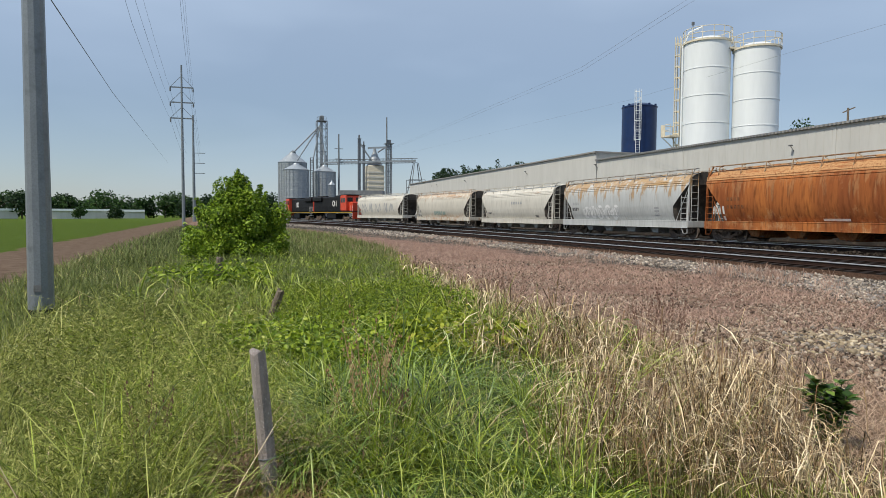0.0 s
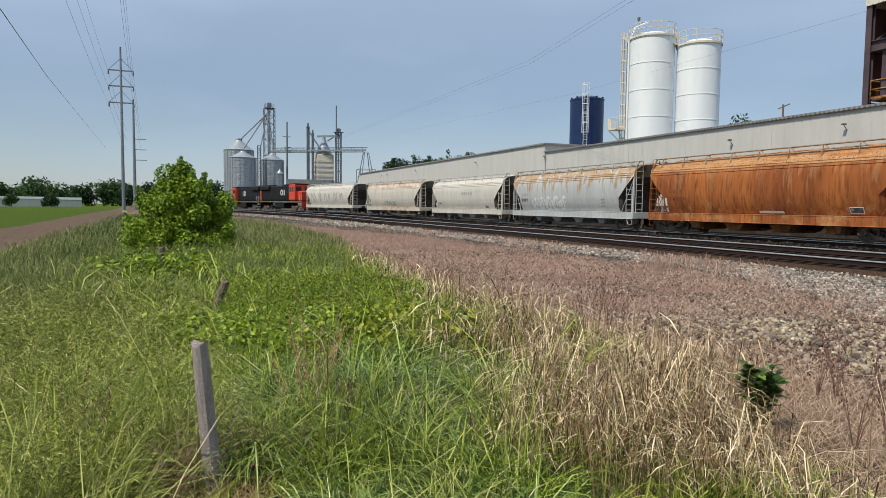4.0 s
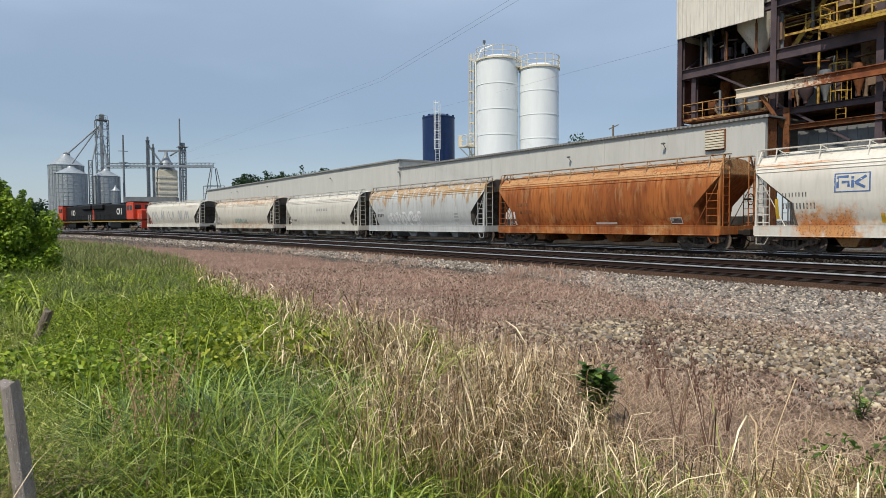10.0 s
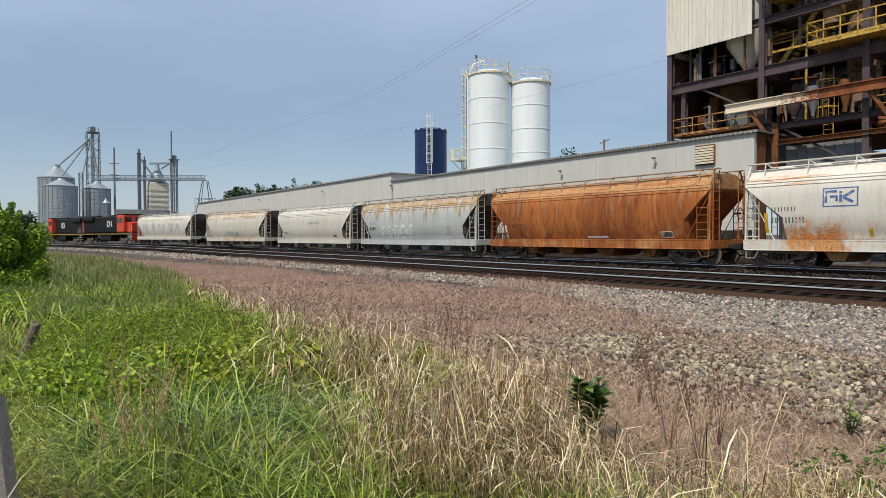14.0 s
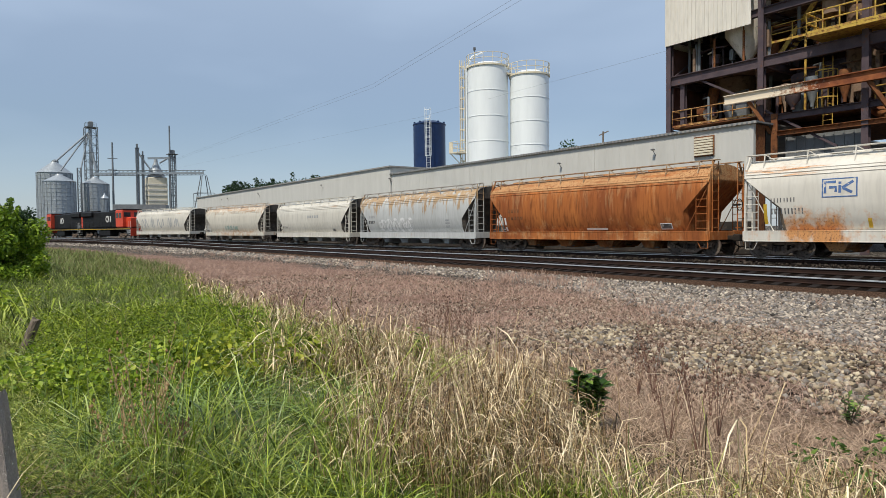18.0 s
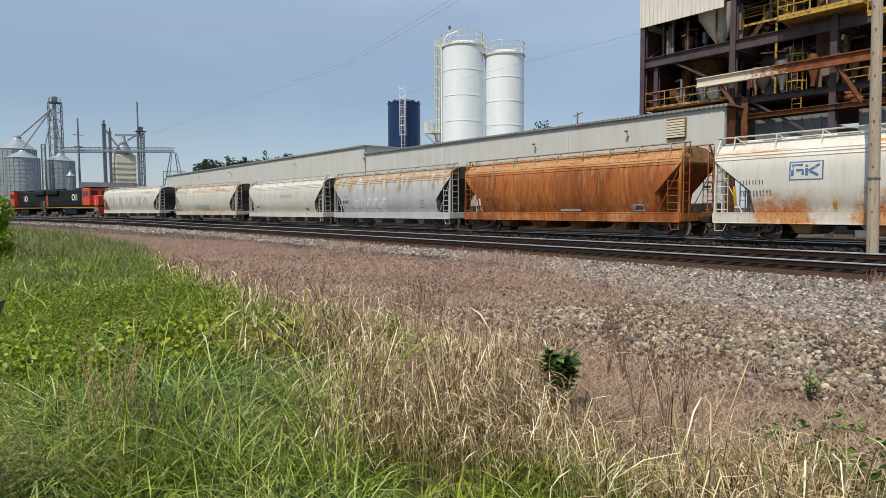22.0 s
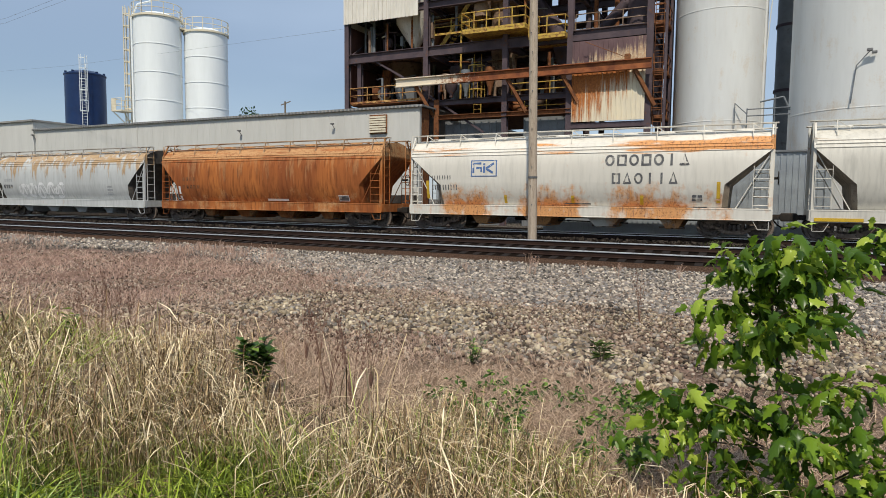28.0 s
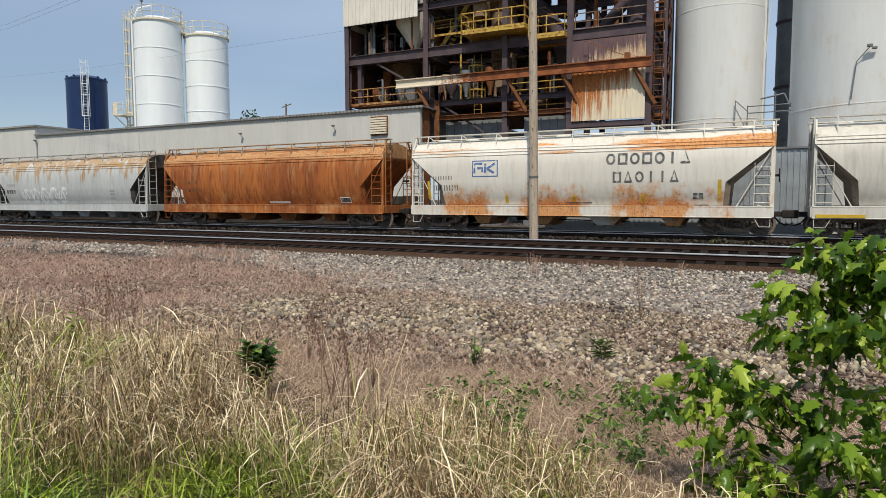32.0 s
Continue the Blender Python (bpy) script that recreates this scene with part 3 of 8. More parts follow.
    # Track grime; from the rails back it also holds the shade under cars.
    grime_shade = mixed(n, l, ranged(n, l, ty, 18.86, 18.95), mixed(n, l, ranged(n, l, fine, 0.3, 0.7), (0.06, 0.036, 0.025), (0.13, 0.08, 0.055)), mixed(n, l, ranged(n, l, fine, 0.3, 0.7), (0.010, 0.007, 0.006), (0.022, 0.016, 0.012)))
    dirt = mixed(n, l, ranged(n, l, mid, 0.35, 0.65), (0.15, 0.105, 0.075), (0.22, 0.16, 0.12))
    crop = mixed(n, l, ranged(n, l, mid, 0.3, 0.7), (0.075, 0.12, 0.02), (0.10, 0.145, 0.028))
    bare = mixed(n, l, ranged(n, l, fine, 0.3, 0.7), (0.17, 0.115, 0.08), (0.33, 0.235, 0.17))
    col = mixed(n, l, ranged(n, l, y, 3.0, 3.9), shaded_soil, bare)
    col = mixed(n, l, ranged(n, l, y, 5.6, 7.2), col, gravel)
    low = maths(n, l, "ADD", y, maths(n, l, "ADD", ranged(n, l, sep.outputs["X"], -7.0, -14.0, 3.2, 0.0), ranged(n, l, sep.outputs["X"], -38.0, -60.0, 0.0, 3.5)))
    col = mixed(n, l, ranged(n, l, low, 14.2, 15.6), col, ballast)
    # Dark from the near rail to behind the cars, shade painted into it.
    col = mixed(n, l, maths(n, l, "MULTIPLY", ranged(n, l, ty, 18.62, 18.72), ranged(n, l, ty, 36.0, 35.4)), col, grime_shade)
    yd = maths(n, l, "ADD", maths(n, l, "ADD", sep.outputs["Y"], maths(n, l, "MULTIPLY", wob, 0.4)), maths(n, l, "MULTIPLY", sep.outputs["X"], -0.035))
    col = mixed(n, l, ranged(n, l, yd, -3.2, -4.0), col, dirt)
    col = mixed(n, l, ranged(n, l, yd, -8.6, -9.0), col, crop)
    l.new(col, b.inputs["Base Color"])
    furrow = n.new("ShaderNodeTexWave")
    furrow.bands_direction = "Y"
    furrow.inputs["Scale"].default_value, furrow.inputs["Distortion"].default_value = 0.42, 1.5
    l.new(v, furrow.inputs["Vector"])
    bumped(n, l, b, maths(n, l, "ADD", maths(n, l, "ADD", fine, maths(n, l, "MULTIPLY", seam, 1.2)), maths(n, l, "MULTIPLY", furrow.outputs["Fac"], 0.5)), 0.8, 0.05)
    return m

def build_ground():
    def steps(lo, hi, fine_lo, fine_hi, d):
        a = list(np.arange(fine_lo, fine_hi, d))
        k, x = d, fine_lo
        while x > lo:
            k *= 1.35
            x -= k
            a.insert(0, max(x, lo))
        k, x = d, fine_hi
        while x < hi:
            a.append(min(x, hi))
            k *= 1.35
            x += k
        a.append(hi)
        return np.unique(np.array(a))
    xs, ys = steps(-2500, 2500, -45, 14, 0.5), np.union1d(steps(-2500, 2500, -6, 31, 0.4), [18.66, 18.8, 19.0, 19.15, 19.4, 20.9, 21.4, 21.9])
    X, Y = np.meshgrid(xs, ys)
    co = np.stack([X, Y, ground_z(X, Y)], -1).reshape(-1, 3)
    nx = len(xs)
    i = (np.arange(len(ys) - 1)[:, None] * nx + np.arange(nx - 1)[None]).ravel()
    tris = np.concatenate([np.stack([i, i + 1, i + nx + 1], -1), np.stack([i, i + nx + 1, i + nx], -1)])
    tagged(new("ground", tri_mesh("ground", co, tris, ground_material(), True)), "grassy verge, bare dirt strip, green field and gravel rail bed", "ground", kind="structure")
build_ground()

def rail_mesh(s0, s1, off, z, step=4.0, tilt=0.0):
    """One rail: foot, web and head; the head's running face is a mesh of its own."""
    body, head = Mesh(), Mesh()
    prof = [(-0.07, -0.18), (0.07, -0.18), (0.07, -0.165), (0.012, -0.145), (0.012, -0.045), (0.037, -0.038), (0.037, -0.006), (-0.037, -0.006), (-0.037, -0.038), (-0.012, -0.045), (-0.012, -0.145), (-0.07, -0.165)]
    hp = [(-0.039, -0.032), (0.039, -0.032), (0.039, -0.006), (0.030, 0.001), (-0.030, 0.001), (-0.039, -0.006)]
    for m, pr in ((body, prof), (head, hp)):
        n, rows = len(pr), []
        s = s0
        while s <= s1:
            x, y, h = along(s, off)
            a = radians(h)
            zz = z + rise(s)
            rows.append([(x - p * math.sin(a), y + p * math.cos(a), zz + q) for p, q in pr])
            s += step
        m.v = [p for r in rows for p in r]
        m.f = [(k * n + i, k * n + (i + 1) % n, (k + 1) * n + (i + 1) % n, (k + 1) * n + i) for k in range(len(rows) - 1) for i in range(n)]
        m.smooth = [False] * len(m.f)
    return body, head

def track(name, off, z_near, z_far, label, s0=-40, s1=260, ties=(-14, 60)):
    t = thing(name, label, "railway track", "railway tracks")
    for z, o in ((z_near, off - 0.755), (z_far, off + 0.755)):
        body, head = rail_mesh(s0, s1, o, z)
        r = part("rail", body, M_RAIL, t, "rusty brown steel rail")
        part("rail_head", head, M_RAILTOP, r, "polished running surface")
    tie = Mesh().box(-0.115, 0.115, -1.24, 1.3, -0.18, 0.0, None, 0.012).data("tie", M_TIE)
    tilt = math.degrees(math.atan2(z_far - z_near, 1.51))
    s = ties[0]
    while s < ties[1]:
        x, y, h = along(s, off)
        part("tie", tie, None, t, at=pose(x, y, (z_near + z_far) / 2 - 0.182 + rise(s), tilt + random.uniform(-0.6, 0.6), 0, h + random.uniform(-1, 1)))
        s += 0.52 + random.uniform(-0.03, 0.03)
    return t
YT, ZT = 28.0, 0.28
track("main_track", 20.15, 0.15, 0.33, "empty canted main track of worn rails on wooden ties")
track("siding_track", YT, ZT, ZT, "siding track in grey ballast under the parked hopper cars")

# loose ballast stones
def ballast_foot(x):
    """Where the ballast slope meets the weedy gravel."""
    return np.interp(x, [-60, -16, -11, -8, -5, -2, 4], [16.2, 15.6, 13.6, 11.7, 11.2, 11.3, 11.0])
def stones(name, n, s_range, off_range, size, cols, label, weight=None, seed=3, spread=0.26):
    rng = np.random.default_rng(seed)
    s = rng.uniform(s_range[0], s_range[1], n * 6)
    o = rng.uniform(off_range[0], off_range[1], n * 6)
    dist = np.hypot(s, o)
    keep = rng.random(n * 6) < np.clip(14.0 / dist, 0.05, 1.0) ** 1.5 * (weight(s, o, rng) if weight else 1.0)
    s, o = s[keep][:n], o[keep][:n]
    n = len(s)
    x = np.interp(s, BEND[:, 0], BEND[:, 1])
    y = o + np.interp(s, BEND[:, 0], BEND[:, 2])
    r = np.minimum(rng.lognormal(math.log(size), spread, n), size * 1.6) * np.clip(np.hypot(s, o) / 18, 1.0, 3.0) ** 0.6
    base = np.array([(-1, -1, -.8), (1, -1, -.8), (1, 1, -.8), (-1, 1, -.8), (-.62, -.62, .9), (.62, -.62, .9), (.62, .62, .9), (-.62, .62, .9)]) * 0.55
    f = np.array([(0, 1, 5), (0, 5, 4), (1, 2, 6), (1, 6, 5), (2, 3, 7), (2, 7, 6), (3, 0, 4), (3, 4, 7), (4, 5, 6), (4, 6, 7), (0, 2, 1), (0, 3, 2)])
    v = base[None] * (1 + rng.uniform(-0.36, 0.36, (n, 8, 3))) * r[:, None, None] * rng.uniform(0.7, 1.3, (n, 1, 3))
    a, t, u = rng.uniform(0, 6.28, n), rng.normal(0, 0.75, n), rng.normal(0, 0.6, n)
    ct, st = np.cos(t)[:, None], np.sin(t)[:, None]
    v = np.stack([v[..., 0], v[..., 1] * ct - v[..., 2] * st, v[..., 1] * st + v[..., 2] * ct], -1)
    ct, st = np.cos(u)[:, None], np.sin(u)[:, None]
    v = np.stack([v[..., 0] * ct - v[..., 2] * st, v[..., 1], v[..., 0] * st + v[..., 2] * ct], -1)
    c, sn = np.cos(a)[:, None], np.sin(a)[:, None]
    v = np.stack([v[..., 0] * c - v[..., 1] * sn, v[..., 0] * sn + v[..., 1] * c, v[..., 2]], -1)
    v += np.stack([x, y, ground_z(x, y) + r * rng.uniform(0.1, 0.6, n)], -1)[:, None]
    tris = (f[None] + (np.arange(n) * 8)[:, None, None]).reshape(-1, 3)
    m, nn, l, b = nodes_of(name + "_stone", 0.9)
    g = nn.new("ShaderNodeNewGeometry")
    ramp = nn.new("ShaderNodeValToRGB")
    e = ramp.color_ramp.elements
    while len(e) < len(cols):
        e.new(0.5)
    for i, cc in enumerate(cols):
        e[i].position, e[i].color = i / (len(cols) - 1), (*cc, 1)
    b.inputs["Specular IOR Level"].default_value = 0.1
    l.new(g.outputs["Random Per Island"], ramp.inputs[0])
    vv, _ = coords(nn, l)
    gr = noise_at(nn, l, vv, 60, 4)
    l.new(mixed(nn, l, 1.0, ramp.outputs[0], mixed(nn, l, gr, (0.65, 0.65, 0.65), (1.25, 1.25, 1.25)), "MULTIPLY"), b.inputs["Base Color"])
    tagged(new(name, tri_mesh(name, v.reshape(-1, 3), tris, m)), label, "gravel", kind="stuff")
def ripple(s, o):
    return np.sin(s * 0.7 + 2 * np.sin(o * 0.5)) * np.cos(o * 0.9 + 0.5 * s) + 0.6 * np.sin(1.9 * s - o)
def slope(s, o, rng):
    """Full on the shoulder, thinning out at the foot."""
    return np.clip((o + 0.35 * ripple(s, o) - ballast_foot(-s)) / 1.1, 0, 1)
def spill(s, o, rng):
    """A broken band of dumped stones between the weedy gravel and the grass."""
    mid = np.interp(-s, [-10, -7, -5, -3, -1, 3], [9.0, 8.6, 8.5, 8.0, 8.0, 8.3])
    return np.clip(0.75 - np.abs(o - mid + 0.3 * np.sin(1.3 * s)) / 1.2 + 0.6 * ripple(1.9 * s, 2.1 * o), 0.03, 1) * np.clip((9.6 - s) / 2.5, 0, 1)
def patchy(s, o, rng):
    a = ripple(s, o)
    tan = np.exp(-((o - 10.4) ** 2) / 0.6) * (s < 8)
    return np.clip(0.42 + 0.45 * a, 0.08, 1) * (1 - 0.55 * tan) * np.clip((o - 6.0) / 0.9, 0.05, 1) * np.where(s > 8, np.clip(1.3 - s / 24, 0.1, 1), 1)
TANS = ((0.045, 0.035, 0.028), (0.24, 0.185, 0.125), (0.42, 0.34, 0.225), (0.06, 0.048, 0.04), (0.60, 0.51, 0.37), (0.15, 0.105, 0.075), (0.30, 0.27, 0.235), (0.05, 0.04, 0.034))
GREYS = ((0.05, 0.045, 0.04), (0.20, 0.172, 0.145), (0.40, 0.345, 0.285), (0.07, 0.065, 0.064), (0.62, 0.54, 0.44), (0.16, 0.12, 0.095), (0.28, 0.265, 0.255), (0.06, 0.05, 0.044))
stones("ballast_stones", 68000, (-12, 70), (10.6, 18.66), 0.042, GREYS, "grey crushed-stone ballast sloping from the main track", slope, 3, 0.36)
stones("bend_ballast", 16000, (58, 125), (14.6, 18.6), 0.045, GREYS, "grey crushed-stone ballast beside the bend of the line", None, 9, 0.36)
# Near black, to keep the strip beside the cars dark.
stones("track_stones", 3000, (-12, 70), (25.6, 27.0), 0.05, ((0.014, 0.011, 0.010), (0.03, 0.025, 0.02), (0.065, 0.052, 0.043), (0.035, 0.027, 0.02)), "near-black ballast stones between the tracks", None, 4)
stones("spilled_ballast", 8500, (-4, 10.5), (6.2, 10.6), 0.04, TANS, "beige and grey spilled ballast stones on the gravel", spill, 6, 0.36)
stones("verge_gravel", 46000, (-9, 26), (5.6, 15.0), 0.030, ((0.05, 0.037, 0.031), (0.20, 0.135, 0.10), (0.34, 0.25, 0.185), (0.08, 0.06, 0.05), (0.50, 0.41, 0.32), (0.16, 0.108, 0.08)), "pinkish brown gravel spread patchily below the ballast", patchy, 5, 0.4)
stones("tan_gravel", 11000, (-6, 9.5), (5.6, 12.0), 0.027, TANS, "tan and beige pebbles strewn over the packed gravel", lambda s, o, rng: np.clip(0.2 + 0.45 * ripple(1.3 * s, 1.2 * o) + np.exp(-((o - 10.2) ** 2) / 0.5), 0.04, 1) * np.clip((9.5 - s) / 3.0, 0, 1) * np.clip((o - 6.0) / 1.2, 0.05, 1), 8, 0.4)

# ---- the standing train ----
PROF = [(1.30, 1.15), (1.48, 1.50), (1.58, 2.05), (1.60, 2.45), (1.60, 2.90), (1.56, 3.25), (1.47, 3.52), (1.33, 3.74), (1.05, 3.98), (0.60, 4.14), (0.0, 4.20)]
def side_y(z):
    return float(np.interp(z, [p[1] for p in PROF], [p[0] for p in PROF]))

def hopper_shell(half, inset=1.6):
    """The rounded body with its end slope sheets: the ends draw in below the roof."""
    def reach(z):
        return half - inset * float(np.interp(z, [2.05, 3.37], [1.0, 0.0])) if z > 2.05 else half - inset - 0.1 * (2.05 - z)
    zs = [1.15, 1.5, 1.8, 2.05, 2.2, 2.5, 2.9, 3.25, 3.37, 3.52, 3.74, 3.98, 4.14, 4.20]
    ring = [(-side_y(z), z) for z in zs] + [(side_y(z), z) for z in reversed(zs[:-1])]
    nx, m, sheets = 16, Mesh(), []
    n = len(ring)
    for i in range(nx + 1):
        u = 2 * i / nx - 1
        m.v += [(u * reach(z), y, z) for y, z in ring]
    fs = [(i * n + j, (i + 1) * n + j, (i + 1) * n + (j + 1) % n, i * n + (j + 1) % n) for i in range(nx) for j in range(n)]
    k = len(zs) - 1
    for e in (-1, 1):
        sheet, o = Mesh(), 0
        sheets.append(sheet)
        sheet.v += [(e * reach(z), y, z) for y, z in ring]
        sheet.v += [(e * (reach(z) + 0.12 * (half - reach(z))), y * (0.88 + 0.12 * float(np.interp(z, [2.05, 3.37], [0.0, 1.0]))), z) for y, z in ring]
        for j in range(n - 1):
            q = (o + j, o + j + 1, o + n + j + 1, o + n + j)
            sheet.f.append(q if e < 0 else tuple(reversed(q)))
        for j in range(k):
            a, b, c, d = o + n + j, o + n + j + 1, o + 2 * n - 2 - j, o + 2 * n - 1 - j
            q = (a, b, d) if j == k - 1 else (a, b, c, d)
            sheet.f.append(q if e > 0 else tuple(reversed(q)))
        sheet.smooth = [True] * len(sheet.f)
    m.f = fs
    m.smooth = [True] * len(fs)
    return m, sheets

def plate(m, x0, x1, z0, z1, off=0.008, sign=-1):
    """A painted mark that follows the curve of a car's side."""
    rows = 4
    k = len(m.v)
    for o in (off, -0.01):
        for i in range(rows + 1):
            z = z0 + (z1 - z0) * i / rows
            y = sign * (side_y(z) + o)
            m.v += [(x0, y, z), (x1, y, z)]
    f = [(k + 2 * i, k + 2 * i + 1, k + 2 * i + 3, k + 2 * i + 2) for i in range(rows)]
    w = 2 * (rows + 1)
    f += [(k, k + w, k + w + 1, k + 1), (k + 2 * rows, k + 2 * rows + 1, k + w + 2 * rows + 1, k + w + 2 * rows)]
    f += [(k + 2 * i, k + 2 * i + 2, k + w + 2 * i + 2, k + w + 2 * i) for i in range(rows)]
    f += [(k + 2 * i + 3, k + 2 * i + 1, k + w + 2 * i + 1, k + w + 2 * i + 3) for i in range(rows)]
    m.f += f
    m.smooth += [False] * len(f)
    return m

WHEEL = Mesh().lathe([(0.001, -0.07), (0.10, -0.07), (0.13, -0.03), (0.36, -0.03), (0.40, -0.07), (0.455, -0.07), (0.46, 0.05), (0.49, 0.07), (0.40, 0.07), (0.36, 0.02), (0.1, 0.02), (0.001, 0.05)], 24).data("wheel", M_WHEEL)
AXLE = Mesh().tube((0, -1.0, 0), (0, 1.0, 0), 0.075, 10).data("axle", M_BLACKCAR)
def side_frame():
    """A cast truck side frame with window openings either side of the spring nest."""
    m = Mesh()
    m.bar((-1.12, 0, 0.50), (-0.80, 0, 0.62), 0.16, 0.20).bar((1.12, 0, 0.50), (0.80, 0, 0.62), 0.16, 0.20)
    m.bar((-0.85, 0, 0.64), (0.85, 0, 0.64), 0.15, 0.16)
    m.bar((-0.95, 0, 0.52), (-0.32, 0, 0.24), 0.14, 0.13).bar((0.95, 0, 0.52), (0.32, 0, 0.24), 0.14, 0.13)
    m.bar((-0.36, 0, 0.22), (0.36, 0, 0.22), 0.16, 0.14)
    for x in (-0.30, 0.30):
        m.bar((x, 0, 0.24), (x, 0, 0.62), 0.12, 0.09, (1, 0, 0))
    for x in (-0.89, 0.89):
        m.tube((x, -0.13, 0.46), (x, 0.08, 0.46), 0.13, 12)
    return m.data("side_frame", M_TRUCK)
SIDE_FRAME = side_frame()
def spring_nest():
    m = Mesh()
    for x in (-0.17, 0.0, 0.17):
        for k in range(6):
            m.tube((x, 0, 0.29 + 0.04 * k), (x, 0, 0.312 + 0.04 * k), 0.075, 10)
    return m.data("spring_nest", M_WHEEL)
SPRINGS = spring_nest()

def truck(car, x, axles=(-0.89, 0.89)):
    t = part("truck", Mesh().box(-0.16, 0.16, -0.9, 0.9, 0.48, 0.70, None, 0.03), M_BLACKCAR, car, "sooty cast steel truck", pose(x, 0, 0))
    for a in axles:
        part("axle", AXLE, None, t, at=pose(a, 0, 0.46))
        for y, r in ((-0.76, 90), (0.76, -90)):
            part("wheel", WHEEL, None, t, at=pose(a, y, 0.46, r))
    for y in (-1.0, 1.0):
        part("side_frame", SIDE_FRAME, None, t, at=pose(0, y, 0))
        tagged(part("spring_nest", SPRINGS, None, t, at=pose(0, y, 0)), kind="stuff")
    return t

def ladder_mesh(x0, x1, y, z0, z1, n, r=0.016, along_y=False):
    m = Mesh()
    def p(a, z):
        return (y, a, z) if along_y else (a, y, z)
    for a in (x0, x1):
        m.bar(p(a, z0), p(a, z1), 0.05, 0.02, (1, 0, 0) if not along_y else (0, 1, 0))
    for i in range(n):
        z = z0 + (z1 - z0) * (i + 0.5) / n
        m.tube(p(x0, z), p(x1, z), r, 6)
    return m

COUPLER = Mesh().box(-0.5, 0.36, -0.1, 0.1, -0.1, 0.1, None, 0.02).box(0.30, 0.62, -0.17, 0.13, -0.16, 0.16, None, 0.04).data("coupler", M_BLACKCAR)
def air_hose():
    m = Mesh()
    pts = [Vector((0.1, 0.25, 0.75)), Vector((0.3, 0.27, 0.5)), Vector((0.5, 0.22, 0.4)), Vector((0.75, 0.15, 0.45))]
    for a, b in zip(pts, pts[1:]):
        m.tube(a, b, 0.03, 8)
    return m.data("air_hose", M_BLACKCAR)
HOSE = air_hose()

def hopper_car(x0, x1, paint, label, s_mid=None, end_paint=None, inset=1.35, board_paint=None):
    """A centre-flow covered hopper. x0, x1: its ends on the straight; s_mid: its middle along the bend."""
    half = (x1 - x0) / 2
    if s_mid is None:
        at = pose((x0 + x1) / 2, YT, ZT)
    else:
        x, y, h = along(s_mid, YT)
        at = pose(x, y, ZT + rise(s_mid), 0, 0, h)
    car = thing("covered_hopper_car", label, "railcar", "parked hopper cars", at)
    side, sheets = hopper_shell(half, inset)
    part("body", side, paint, car)
    for sheet in sheets:
        part("slope_sheet", sheet, end_paint or paint, car, "end slope sheet with shade in its paint" if end_paint else "")
    for z in (3.36, 3.50, 3.62):
        m = Mesh()
        for s in (-1, 1):
            m.tube((-half + 0.05, s * (side_y(z) + 0.008), z), (half - 0.05, s * (side_y(z) + 0.008), z), 0.022, 6)
        part("roof_rib", m, paint, car)
    for s in (-1, 1):
        sill = Mesh().box(-half, half, s * 1.50 - 0.05, s * 1.50 + 0.05, 0.72, 1.14, None, 0.015)
        sill.box(-half, half, s * 1.46 - 0.10, s * 1.46 + 0.12, 1.10, 1.155, None, 0.01)
        sill.box(-half, half, s * 1.46 - 0.10, s * 1.46 + 0.11, 0.70, 0.74, None, 0.01)
        part("side_sill", sill, paint, car)
        board = Mesh().box(-half - 0.15, half + 0.15, s * 0.98 - 0.16, s * 0.98 + 0.16, 4.335, 4.37)
        part("running_board", board, board_paint or paint, car)
        n = 9
        for i in range(n):
            x = -half + 0.7 + (2 * half - 1.4) * i / (n - 1)
            b = Mesh().bar((x, s * 1.14, 4.335), (x, s * 1.28, 3.78), 0.05, 0.03, (1, 0, 0))
            b.bar((x, s * 0.9, 4.32), (x, s * 1.16, 4.32), 0.05, 0.03).bar((x, s * 1.12, 4.33), (x + 0.42, s * 1.12, 4.05), 0.03, 0.03)
            part("walk_bracket", b, board_paint or paint, car)
    for k in range(10):
        x = -half + 1.0 + (2 * half - 2) * k / 9
        part("hatch", Mesh().lathe([(0.001, 4.25), (0.30, 4.24), (0.33, 4.21), (0.33, 4.12)], 16, x, 0), paint, car)
    for e in (-1, 1):
        end = Mesh().box(e * half - 0.06, e * half + 0.06, -1.52, 1.52, 0.74, 1.13, None, 0.01)
        end.box(min(e * half, e * (half - 0.35)), max(e * half, e * (half - 0.35)), -1.45, 1.45, 1.06, 1.12)
        end.box(min(e * half, e * (half - 1.8)), max(e * half, e * (half - 1.8)), -0.3, 0.3, 0.95, 1.1)
        part("end_platform", end, paint, car)
        for s in (-1, 1):
            post = Mesh().bar((e * (half - 0.04), s * 1.47, 1.1), (e * (half - 0.04), s * 1.40, 3.72), 0.10, 0.10, (1, 0, 0))
            post.bar((e * (half - 0.04), s * 1.40, 3.70), (e * (half - 0.04), s * 1.05, 4.32), 0.08, 0.06, (1, 0, 0))
            part("corner_post", post, paint, car)
            part("ladder", ladder_mesh(e * (half - 0.08), e * (half - 0.62), s * 1.53, 0.78, 2.75, 6), paint, car)
            brace = Mesh().tube((e * (half - 0.1), s * 1.42, 3.2), (e * (half - 1.2), s * 1.42, 1.15), 0.02, 8)
            part("end_brace", brace, paint, car)
